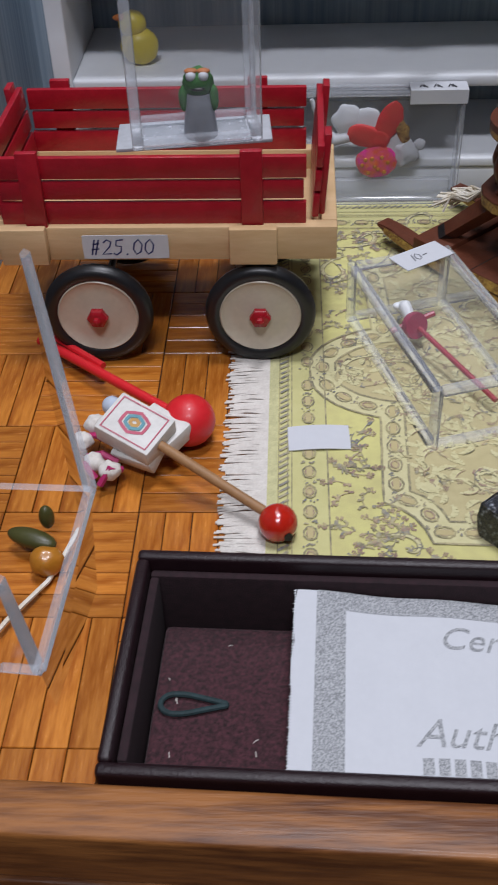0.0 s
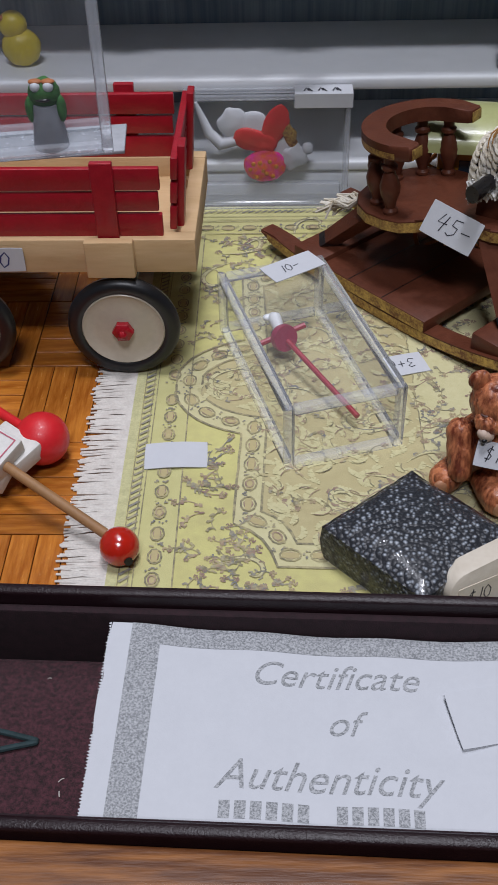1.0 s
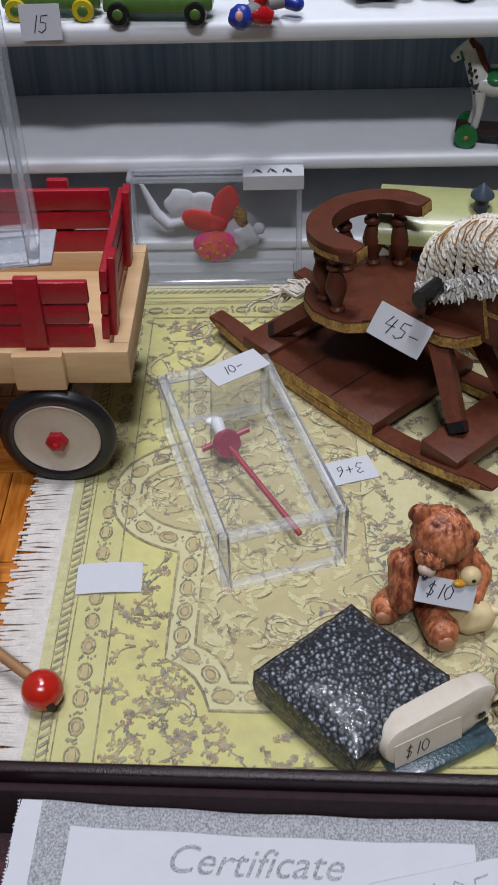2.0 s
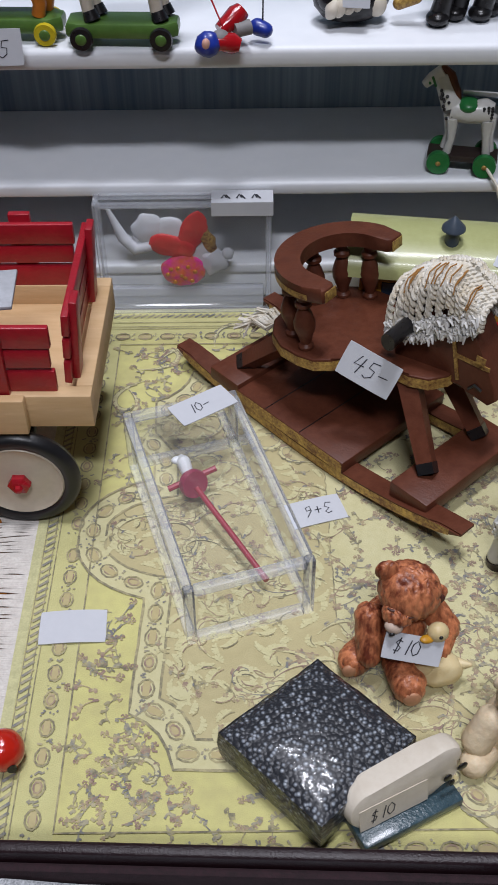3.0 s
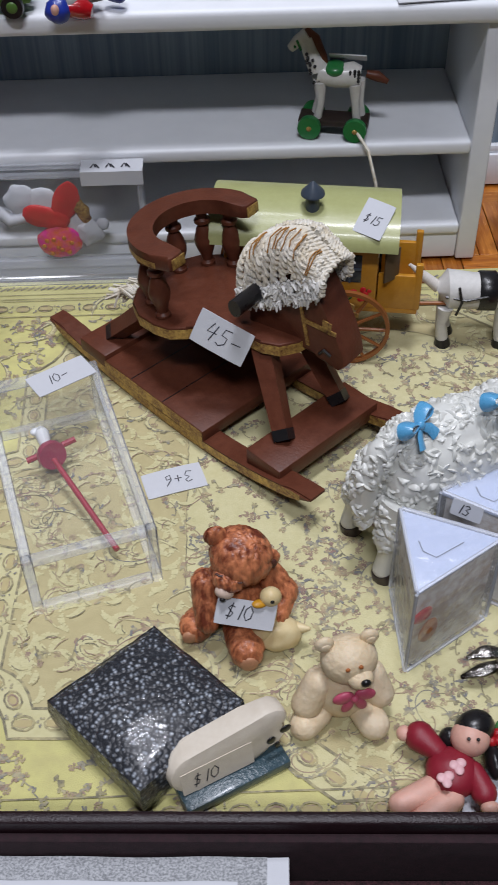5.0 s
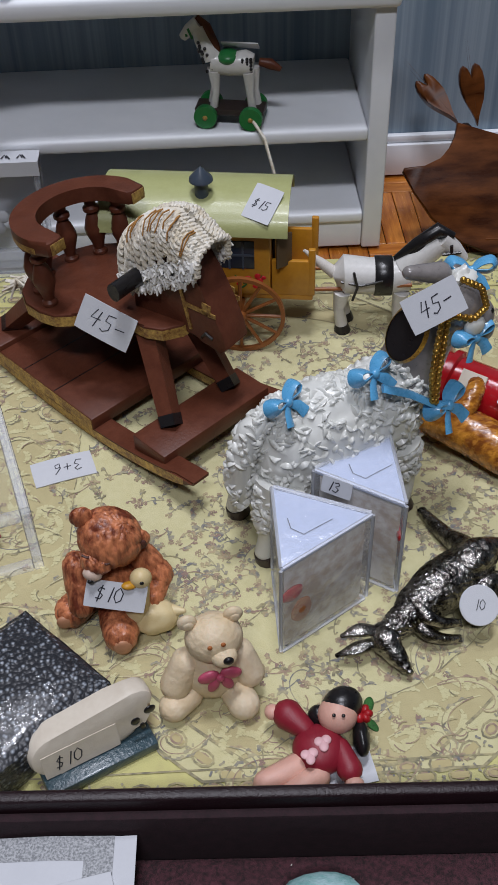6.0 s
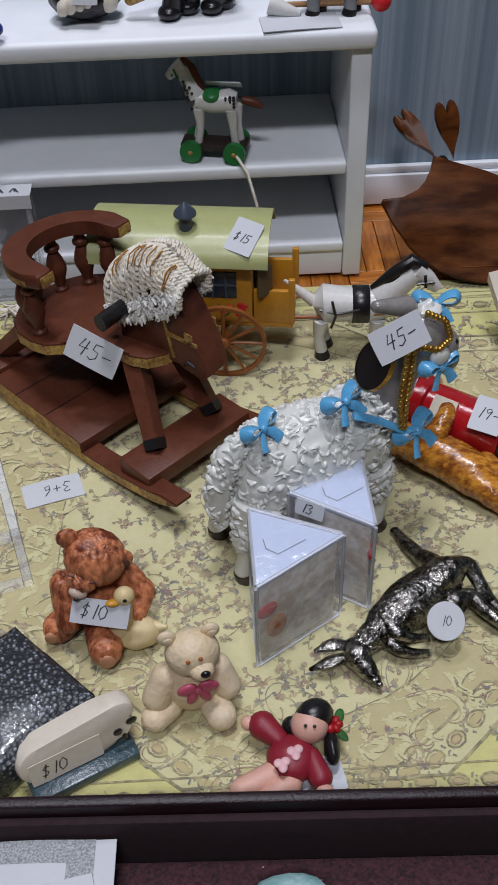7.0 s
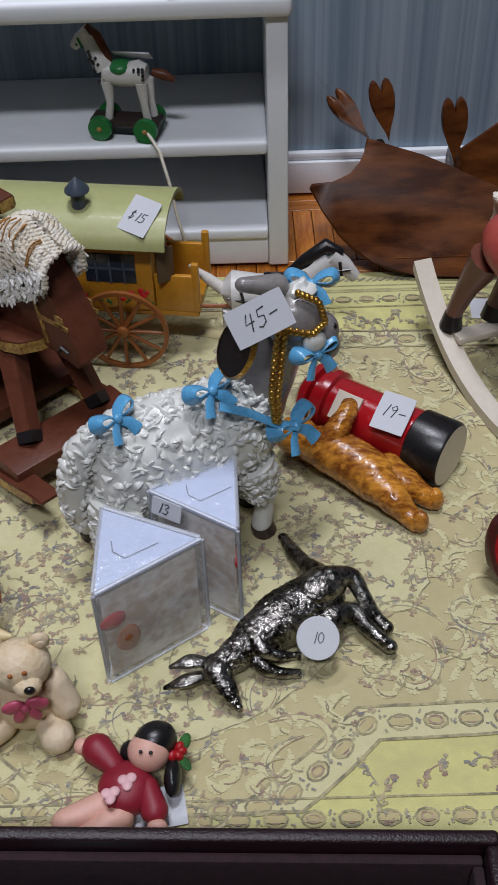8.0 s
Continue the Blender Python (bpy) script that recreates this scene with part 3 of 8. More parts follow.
def shell(bm, w, d, h, wall):
    """The five thin faces of a clear cover, set inside its thick edges."""
    a = wall * 0.5
    box(bm, (0, 0, (h - a) / 2), (w - 2 * a, d - 2 * a, h - a))
    low = [f for f in bm.faces if all(v.co.z < 0.01 for v in f.verts)]
    bmesh.ops.delete(bm, geom=low, context="FACES")


def acrylic_case(name, w, d, h, wall, m, label):
    t = new(name)
    t.matrix_world = m
    tagged(t, label, "display box")
    bm = B(); shell(bm, w, d, h, wall)
    part("cover", bm, ACRYLIC, t, "clear acrylic cover").visible_shadow = False
    for sx in (-1, 1):
        for sy in (-1, 1):
            bm = B(); box(bm, (sx * (w / 2 - wall / 2), sy * (d / 2 - wall / 2), h / 2), (wall, wall, h), bevel=wall * 0.2)
            part("edge", bm, EDGE, t, "polished edge with refracted brightness painted in").visible_shadow = False
        bm = B(); box(bm, (sx * (w / 2 - wall / 2), 0, h - wall / 2), (wall, d - 2 * wall, wall), bevel=wall * 0.2)
        part("edge", bm, EDGE, t, "polished edge with refracted brightness painted in").visible_shadow = False
        bm = B(); box(bm, (0, sx * (d / 2 - wall / 2), h - wall / 2), (w - 2 * wall, wall, wall), bevel=wall * 0.2)
        part("edge", bm, EDGE, t, "polished edge with refracted brightness painted in").visible_shadow = False
        bm = B(); box(bm, (sx * (w / 2 - wall / 2), 0, wall / 2), (wall, d - 2 * wall, wall), bevel=wall * 0.2)
        part("edge", bm, EDGE, t, "polished edge with refracted brightness painted in").visible_shadow = False
        bm = B(); box(bm, (0, sx * (d / 2 - wall / 2), wall / 2), (w - 2 * wall, wall, wall), bevel=wall * 0.2)
        part("edge", bm, EDGE, t, "polished edge with refracted brightness painted in").visible_shadow = False
    return t


acrylic_case("tall_display_case", 25.5, 12.5, 62, 2.1, at(-4.6, 209.4, 48.2, 9), "tall clear acrylic display case standing on a card")
GREEN = mat("green_fur", (0.035, 0.16, 0.03), 0.8, dark=(0.015, 0.07, 0.012), scale=2500, grain=1.0, bump=0.6)
GREYM = mat("grey_bin", (0.22, 0.23, 0.26), 0.45, grain=0.4)
ORANGE = mat("orange_brown", (0.42, 0.13, 0.03), 0.6)
s = Statue()
lathe(s.bm, [(3.3, 0), (3.4, 0.4), (3.0, 4), (2.5, 8.4), (2.4, 8.6), (0.01, 8.6)], 24, close=False); s.paint(GREYM)
blob(s.bm, (0, 0, 10.6), (3.0, 2.4, 2.9), lump=0.35, freq=1.2); blob(s.bm, (-2.9, -0.4, 7.6), (1.0, 1.1, 2.6), lump=0.2, freq=1.2); blob(s.bm, (2.9, -0.4, 7.6), (1.0, 1.1, 2.6), lump=0.2, freq=1.2); s.paint(GREEN)
blob(s.bm, (0, -1.6, 10.0), (1.6, 1.0, 0.5)); s.paint(BLACK)
blob(s.bm, (-1.2, -1.5, 12.3), (1.0, 0.9, 1.0)); blob(s.bm, (1.2, -1.5, 12.3), (1.0, 0.9, 1.0)); s.paint(PAPER)
blob(s.bm, (-1.2, -1.0, 13.1), (1.3, 0.9, 0.5)); blob(s.bm, (1.2, -1.0, 13.1), (1.3, 0.9, 0.5)); s.paint(ORANGE)
s.done("toy_figurine", at(-3.4, 208.4, 48.4, 0), "furry green toy figurine in a grey bin", "figurine")
bm = B(); box(bm, (0, 0, 0), (21, 8.5, 0.5), bevel=0.1)
o = part("case_base", bm, mat("silver_foil", (0.7, 0.73, 0.78), 0.25, metal=0.6), None, "pale silver base inside the display case")
o["category"] = "base"
o.matrix_world = at(-4.6, 209.4, 48.15, 9)

# ---- brown nursery rocking chair with a horse's head ----
YARN = mat("cream_yarn", (0.80, 0.78, 0.72), 0.9, dark=(0.62, 0.54, 0.40), scale=1200, grain=0.9, bump=0.4)
WOOL = mat("white_wool", (0.80, 0.80, 0.78), 0.95, dark=(0.62, 0.60, 0.56), scale=2500)


def rocker_arc(x):
    return (4.0 if x < 0 else 7.0) * (abs(x) / 42.0) ** 2.1


def build_rocking_chair():
    t = thing("rocking_chair", 77.7, 228.7, 0, -47.9, "brown wooden rocking chair with horse head and gold edging", "rocking chair")
    # the seat with its horse's head sits a little askew on the rockers and tips up in front
    pivot = Vector((-10, -1, 22)) * MM
    askew = Matrix.Translation(pivot + Vector((0, -0.8, 0)) * MM) @ Euler((0, radians(-6), radians(8))).to_matrix().to_4x4() @ Matrix.Translation(-pivot)

    def up(p):
        return askew @ (Vector(p) * MM) / MM

    for y in (-15.2, 12.6):
        bm = B()
        top, n = [], 32
        for k in range(n + 1):
            x = -43 + 85 * k / n
            z = rocker_arc(x)
            e = min(1.0, (1 - abs(2 * k / n - 1)) * 7 + 0.25)
            top.append((x, z, 2.7 * e))
        rows = []
        for x, z, h in top:
            zc = z + 1.6
            rows.append([bm.verts.new((x, y - 2.3, zc - h / 2)), bm.verts.new((x, y + 2.3, zc - h / 2)), bm.verts.new((x, y + 2.3, zc + h / 2)), bm.verts.new((x, y - 2.3, zc + h / 2))])
        for a, b in zip(rows, rows[1:]):
            for q in range(4):
                bm.faces.new((a[q], a[(q + 1) % 4], b[(q + 1) % 4], b[q]))
        bm.faces.new(rows[0][::-1]); bm.faces.new(rows[-1])
        bmesh.ops.bevel(bm, geom=[e for e in bm.edges if abs(e.verts[0].co.y - e.verts[1].co.y) < 0.01], offset=0.35, segments=2, affect="EDGES")
        rocker = part("rocker", bm, BROWN, t)
        bm = B()
        rows = []
        for x, z, h in top[1:-1]:
            zc = z + 1.6
            rows.append((bm.verts.new((x, y - 2.36, zc - h * 0.42)), bm.verts.new((x, y - 2.36, zc + h * 0.40))))
        for a, b in zip(rows, rows[1:]):
            bm.faces.new((a[0], b[0], b[1], a[1]))
        part("gold_edge", bm, GOLD, rocker, "worn gold painted edge", at=Matrix.Identity(4))
    # foot boards and deck between the rockers
    for nm, c, s in (("front_board", (28.0, -1.9, 7.0), (9.6, 29.0, 4.0)), ("deck", (-5.0, -1.3, 4.7), (33.0, 33.0, 3.2)), ("back_board", (-25.6, -1.3, 5.9), (9.4, 33.0, 3.4))):
        bm = B(); box(bm, c, s, bevel=0.4)
        part(nm, bm, BROWN, t)
    bm = B()
    for x in (-12, -1.5):
        box(bm, (x, -1.3, 6.3), (0.25, 32.6, 0.1))
    part("deck_joint", bm, BLACK, t, "dark joint line in the deck")
    bm = B()
    slab(bm, [(11.3, -17.78), (-21.3, -17.78), (-21.3, -17.88), (11.3, -17.88)], 3.4, 6.0)
    part("gold_edge", bm, GOLD, t, "worn gold painted edge")
    # seat: a scalloped plate that narrows to the horse's neck
    half = [(-20.5, 0.0), (-19.5, 6.5), (-16.5, 11.0), (-12, 13.9), (-7, 14.8), (-3, 14.5), (0, 12.6), (2.5, 9.8), (6, 8.2), (11, 7.9), (16, 8.6), (20, 7.6), (22.5, 4.5), (23.2, 0)]
    outline = half + [(x, -y) for x, y in half[-2:0:-1]]
    bm = B(); slab(bm, outline, 20.6, 23.6, bevel=0.5)
    seat = part("seat", bm, BROWN, t, "scalloped brown seat", at=askew)
    bm = B()
    n = len(outline)
    big = [(x * 1.004, y * 1.008) for x, y in outline]
    for k in range(n):
        (xa, ya), (xb, yb) = big[k], big[(k + 1) % n]
        bm.faces.new([bm.verts.new(p) for p in ((xa, ya, 20.9), (xb, yb, 20.9), (xb, yb, 23.2), (xa, ya, 23.2))])
    part("gold_edge", bm, GOLD, seat, "worn gold painted edge", at=Matrix.Identity(4))
    # curved arm rail on turned spindles
    outer = arc(-5.0, 0, 14.2, 90, 270, 25, 14.4)
    inner = arc(-5.0, 0, 8.8, 270, 90, 25, 9.2)
    rail = [(-0.4, 14.0)] + outer + [(-0.4, -14.0), (0.0, -12.9), (-0.2, -10.2), (-1.0, -9.4)] + inner + [(-1.0, 9.4), (-0.2, 10.2), (0.0, 12.9)]
    bm = B(); slab(bm, rail, 37.0, 40.2, bevel=0.8)
    arm = part("arm_rail", bm, BROWN, t, "curved brown arm rail", at=askew)
    for y in (-11.6, 11.6):
        bm = B(); box(bm, (0.05, y, 38.6), (0.15, 3.6, 2.3), bevel=0.05)
        part("gold_end", bm, GOLD, arm, "worn gold end", at=Matrix.Identity(4))
    bm = B()
    for k in range(24):
        a0, a1 = radians(180 + 95 * k / 24), radians(180 + 95 * (k + 1) / 24)
        p = [(-5.0 + 14.28 * math.cos(a), 14.48 * math.sin(a)) for a in (a0, a1)]
        bm.faces.new([bm.verts.new(q) for q in ((*p[0], 37.3), (*p[1], 37.3), (*p[1], 38.6), (*p[0], 38.6))])
    part("gold_edge", bm, GOLD, arm, "worn gold painted edge", at=Matrix.Identity(4))
    prof = [(1.0, 0), (1.5, 0.4), (1.5, 1.0), (1.0, 1.6), (1.3, 3.2), (2.0, 5.6), (2.1, 7.2), (1.5, 9.6), (1.0, 11), (1.6, 11.6), (1.6, 12.4), (1.1, 13), (1.2, 15.4)]
    for ang in (100, 130, 162, 198, 230, 260):
        x, y = -5.0 + 11.5 * math.cos(radians(ang)), 11.8 * math.sin(radians(ang))
        bm = B(); lathe(bm, prof, 14, xf(x, y, 23.4, s=(1.1, 1.1, 0.9)))
        part("spindle", bm, BROWN, t, "turned brown spindle", at=askew)
    # legs with black hooves
    for a, b, top in ((up((14, -5.4, 21)), (26.4, -9.0, 10.2), 1), (up((14, 5.4, 21)), (26.4, 7.0, 10.2), 1), (up((-14, -8, 21)), (-25, -11.5, 8.6), 0), (up((-14, 8, 21)), (-25, 9, 8.6), 0)):
        bm = B(); tube(bm, [a, b], [2.9, 2.3], 4, up=(0, 1, 0.3))
        leg = part("leg", bm, BROWN, t)
        d = (Vector(b) - Vector(a)).normalized()
        bm = B(); tube(bm, [Vector(b) - d * 0.9, Vector(b) + d * 1.4], [2.45, 2.35], 4, up=(0, 1, 0.3))
        part("hoof", bm, BLACK, leg, "black painted hoof", at=Matrix.Identity(4))
    # head: a thick cut-out board with bevelled edge
    head = [(8, 22.5), (21, 23.2), (23.6, 22.6), (27.5, 20.6), (29.4, 21.4), (31.0, 19.6), (34.6, 18.6), (36.6, 20.2), (36.2, 23.2), (33.8, 28.0), (31.0, 33.5), (28.5, 38.0), (25, 41.6), (20, 42.0), (14, 37.6), (9.5, 31)]
    bm = B(); slab(bm, head, -3.6, 3.6, bevel=0.8, m=Matrix.Rotation(radians(90), 4, "X"))
    h = part("horse_head", bm, BROWN, t, "brown cut-out horse head", at=askew @ Matrix.Translation((0.0135, 0, 0)) @ Matrix.Diagonal((0.82, 1, 1, 1)) @ Matrix.Translation((-0.0135, 0, 0)))
    bm = B()
    for s in (-1, 1):
        box(bm, (25.6, s * 3.75, 29.2), (0.9, 0.25, 13), rot=(0, -8, 0))
        box(bm, (30.2, s * 3.75, 28.0), (9.5, 0.25, 0.9), rot=(0, 6, 0))
        box(bm, (32.4, s * 3.75, 28.6), (2.4, 0.25, 2.6), rot=(0, 10, 0))
    part("bridle", bm, GOLD, h, "gold painted bridle", at=Matrix.Identity(4))
    bm = B()
    tube(bm, [(29.6, -3.75, 21.6), (31.2, -3.9, 23.0), (33, -3.75, 22.0)], 0.35, 6)
    part("mouth", bm, BLACK, h, "black painted mouth", at=Matrix.Identity(4))
    # grip through the neck
    bm = B(); lathe(bm, [(0.01, -12), (1.9, -12), (1.9, 12), (0.01, 12)], 16, xf(13.5, 0, 32.4, 90, 0, 0), close=False)
    part("grip", bm, BLACK, h, "black round grip", at=Matrix.Identity(4))
    # twisted yarn mane in falling strands
    bm = B()
    rnd = random.Random(11)
    for s in (-1, 1):
        for k in range(34):
            u = k / 33
            x = 9.0 + 24.5 * u + rnd.uniform(-0.4, 0.4)
            zt = 36.2 + 10.2 * math.sin(min(1, 0.2 + u * 1.0) * math.pi * 0.58) - 4.5 * max(0, u - 0.7) * 3.3
            drop = rnd.uniform(8.5, 11.5) * (1.15 - 0.55 * u)
            x2 = x - 2.0 + rnd.uniform(-1.0, 1.0) + 1.5 * u
            pts = []
            for j in range(9):
                v = j / 8
                yy = s * (0.4 + 4.2 * math.sin(min(1, v * 1.6) * math.pi / 2) + rnd.uniform(-0.25, 0.25))
                pts.append((x + (x2 - x) * v, yy, zt - drop * v ** 1.5))
            # two plies wound round each other
            for ph in (0, math.pi):
                ply = []
                for j in range(33):
                    v = j / 32
                    q = v * 8
                    i = min(7, int(q))
                    f = q - i
                    p = Vector(pts[i]).lerp(Vector(pts[i + 1]), f)
                    a = ph + v * 26
                    ply.append(p + Vector((math.cos(a) * 0.45, 0.3 * math.sin(a), math.sin(a) * 0.3)))
                tube(bm, ply, 0.47, 6)
    mane = part("mane", bm, YARN, h, "twisted cream yarn mane", at=Matrix.Identity(4))
    bm = B()
    for k in range(1100):
        u = rnd.random()
        s = rnd.choice((-1, 1))
        x, z = 7.0 + 25 * u, 29.4 + 8.2 * u + rnd.uniform(-2.2, 2.4)
        y = s * rnd.uniform(3.8, 5.4)
        d = Vector((rnd.uniform(-1, 1), s * rnd.uniform(-0.2, 0.7), rnd.uniform(-1.8, -0.2))).normalized() * rnd.uniform(0.8, 2.0)
        p = Vector((x, y, z))
        tube(bm, [p, p + d * 0.5 + Vector((0, 0, 0.2)), p + d], [0.42, 0.36, 0.16], 5)
    part("fluff", bm, WOOL, mane, "frayed white wool ends", "stuff", at=Matrix.Identity(4))
    bm = B()
    for k in range(12):
        x0, n0 = rnd.uniform(11, 31), rnd.uniform(0.5, 0.95)
        u0 = (x0 - 9.5) / 23.5
        z0 = 36.9 + 10.2 * math.sin(min(1, 0.2 + u0) * math.pi * 0.58) - 4.5 * max(0, u0 - 0.7) * 3.3
        pts = [(x0 - 0.3 * j + 0.25 * math.sin(j * 2 + k), -1.2 - 4.4 * math.sin(min(1, 0.1 + j * 0.22 * n0) * 1.57), z0 - 0.25 * j * j * n0) for j in range(5)]
        tube(bm, pts, 0.17, 5)
    part("tan_thread", bm, mat("tan_thread", (0.42, 0.20, 0.05), 0.9), mane, "tan threads in the mane", "stuff", at=Matrix.Identity(4))
    # yarn tail
    bm = B()
    for k in range(40):
        a = rnd.uniform(-1, 1)
        pts = [(-21, a * 1.0 - 4, 19.0), (-24, a * 2.5 - 4, 16 + rnd.uniform(-1, 1)), (-29 + rnd.uniform(-1, 1), a * 3.5 - 2, 14 + rnd.uniform(-1, 1)), (-32 + rnd.uniform(-3, 2), a * 4.5 - 3, 11 + rnd.uniform(-1, 2))]
        tube(bm, pts, 0.28, 5)
    part("tail", bm, YARN, t, "cream yarn tail", "stuff")
    return t


build_rocking_chair()
price_tag(12.0, 7.4, "45-", frame_pose((70.4, 217.2, 24.0), (10.2, -5.2, -3.6), (2.0, 2.2, 7.2)), 4.4, 2.2, 1.6, "white price tag with black figures on the rocking chair seat")

# ---- acrylic box with a jester stick ----
def corner_box(name, corners, h, wall, label, z0=0.1, sheet_mat=None):
    """A clear closed box on a four-cornered base given anticlockwise, with panes that have thickness."""
    (ax, ay), (bx, by), (cx, cy), (dx, dy) = corners
    mx, my = (ax + bx + cx + dx) / 4, (ay + by + cy + dy) / 4
    w = (math.hypot(bx - ax, by - ay) + math.hypot(cx - dx, cy - dy)) / 2
    d = (math.hypot(cx - bx, cy - by) + math.hypot(dx - ax, dy - ay)) / 2
    rz = math.degrees(math.atan2(by - ay, bx - ax))
    t = thing(name, mx, my, z0, rz, label, "display box")
    bm = B(); shell(bm, w, d, h, wall)
    part("cover", bm, sheet_mat or ACRYLIC, t, "clear acrylic cover").visible_shadow = False
    for sx in (-1, 1):
        for sy in (-1, 1):
            bm = B(); box(bm, (sx * (w / 2 - wall / 2), sy * (d / 2 - wall / 2), h / 2), (wall, wall, h), bevel=wall * 0.2)
            part("edge", bm, EDGE, t, "polished edge with refracted brightness painted in").visible_shadow = False
        bm = B(); box(bm, (sx * (w / 2 - wall / 2), 0, h - wall / 2), (wall, d - 2 * wall, wall), bevel=wall * 0.2)
        part("edge", bm, EDGE, t, "polished edge with refracted brightness painted in").visible_shadow = False
        bm = B(); box(bm, (0, sx * (d / 2 - wall / 2), h - wall / 2), (w - 2 * wall, wall, wall), bevel=wall * 0.2)
        part("edge", bm, EDGE, t, "polished edge with refracted brightness painted in").visible_shadow = False
        bm = B(); box(bm, (sx * (w / 2 - wall / 2), 0, wall / 2), (wall, d - 2 * wall, wall), bevel=wall * 0.2)
        part("edge", bm, EDGE, t, "polished edge with refracted brightness painted in").visible_shadow = False
        bm = B(); box(bm, (0, sx * (d / 2 - wall / 2), wall / 2), (w - 2 * wall, wall, wall), bevel=wall * 0.2)
        part("edge", bm, EDGE, t, "polished edge with refracted brightness painted in").visible_shadow = False
    return t


corner_box("acrylic_box", [(42.2, 167.6), (65.4, 174.8), (49.6, 222.0), (26.2, 214.4)], 15.2, 1.9, "flat clear acrylic box lying on the rug")
price_tag(13.2, 6.8, "10-", frame_pose((39.9, 210.1, 15.5), (10.8, 7.3, 0), (-3.7, 6.1, 0)), 3.0, 3.2, 1.9, "white price tag with black figures on the acrylic box", curl=0.0)

PINK = mat("rose_paint", (0.36, 0.035, 0.085), 0.35, coat=0.3)
ROSE = mat("rose_red", (0.40, 0.035, 0.06), 0.4, coat=0.3)
t = thing("jester_stick", 41.5, 203.5, 2.2, 0, "tiny white horse-head stick with rose wheel in a box", "toy")
bm = B(); tube(bm, [(0.8, -2.0, 4.2), (14.6, -23.4, 1.0)], 0.6, 10); part("stick", bm, ROSE, t, "rose painted stick")
bm = B(); lathe(bm, [(0.01, -0.9), (2.9, -0.9), (3.1, 0), (2.9, 0.9), (0.01, 0.9)], 24, xf(0, 0, 3.6, 70, 0, 35), close=False); part("disc", bm, PINK, t, "rose disc")
bm = B(); tube(bm, [(-5.2, -0.2, 2.2), (4.6, 3.6, 4.4)], 0.65, 8); part("cross_bar", bm, ROSE, t)
bm = B(); tube(bm, [(-0.8, 1.0, 3.8), (-1.5, 2.4, 5.4), (-2.0, 3.6, 6.0), (-2.6, 5.4, 5.4)], [1.0, 1.3, 1.5, 0.9], 10, flat=1.2)
blob(bm, (-3.2, 5.0, 5.4), (1.6, 1.0, 0.9), (0, 20, 30)); part("horse_head", bm, WHITE, t, "small white horse head")

# ---- clear box with a red butterfly fairy by the shelf ----
# Clear sheet with a slight even haze.
HAZY = clear_mat("hazy_acrylic", (0.95, 0.955, 0.96), 0.08, 1.4, haze=0.05)
corner_box("butterfly_box", [(16.4, 270.0), (58.8, 270.0), (58.8, 275.6), (16.4, 275.6)], 31.4, 1.3, "upright hazy clear box before the shelf", sheet_mat=HAZY)
bm = B(); box(bm, (37.6, 272.8, 3.6), (38.6, 2.4, 6.0), bevel=0.3)
o = part("box_stand", bm, clear_mat("frosted_acrylic", (0.95, 0.955, 0.96), 0.2, 1.4, haze=0.3), None, "frosted clear stand inside the upright box"); o["category"] = "stand"; o.visible_shadow = False
SPARK = mat("magenta_foil", (0.75, 0.03, 0.32), 0.16, metal=0.15, coat=0.8, dark=(0.75, 0.12, 0.02), grain=1.8, scale=500, bump=0.9, fine=900)
REDF = mat("red_fabric", (0.60, 0.015, 0.02), 0.5, grain=0.8)
s = Statue()
tube(s.bm, [(-17, 0.4, 22), (-14, 0.3, 14), (-11, 0.2, 11), (-7, 0, 12)], [0.5, 1.4, 1.8, 1.5], 12); blob(s.bm, (-7.6, 0.4, 16), (4.0, 1.3, 4.4), lump=0.6, freq=0.5); blob(s.bm, (-2.6, 0.4, 15), (4.6, 1.2, 4.4), lump=0.5); blob(s.bm, (5.0, 0.3, 9.5), (3.4, 1.2, 4.6), lump=0.5)
s.paint(PAPER)
for c, sz, r in (((-2.6, -0.9, 12.4), (5.4, 0.7, 3.2), (0, 14, 0)), ((3.2, -0.9, 16.2), (3.4, 0.7, 5.8), (0, 22, 0)), ((1.2, -0.9, 11.6), (2.6, 0.8, 2.8), (0, 0, 0))):
    blob(s.bm, c, sz, r, lump=0.9, freq=0.5)
s.paint(REDF)
blob(s.bm, (0.4, -0.9, 5.2), (5.6, 1.1, 4.6), lump=0.5, freq=0.7); s.paint(SPARK)
for k in range(9):
    blob(s.bm, (-3.4 + 0.85 * k, -1.9, 4.6 + 2.2 * math.sin(k * 2.4)), (0.6, 0.3, 0.6), seg=10, rings=8)
s.paint(mat("amber_sequin", (0.80, 0.32, 0.03), 0.12, metal=0.5, coat=0.5))
blob(s.bm, (6.8, -0.6, 13.6), (1.6, 1.0, 4.4), (0, -20, 0), lump=0.7, freq=0.9); s.paint(GOLD)
blob(s.bm, (8.2, -0.6, 7.4), (3.4, 1.1, 3.8), (0, 25, 0), lump=1.0, freq=0.6); blob(s.bm, (11.6, -0.8, 9.8), (1.5, 0.9, 1.7), lump=0.3); s.paint(PAPER)
s.done("fairy_figurine", at(36.6, 272.9, 6.6), "red winged white figurine with magenta foil skirt", "figurine")
card = price_tag(14.6, 5.6, "", frame_pose((44.6, 269.9, 31.7), (1, 0, 0), (0, 1, 0)), label="white price label folded over the clear box", curl=0)
bm = B(); box(bm, (7.3, -0.1, -1.6), (14.6, 0.2, 3.6)); part("flap", bm, PAPER, card, "white folded front flap")
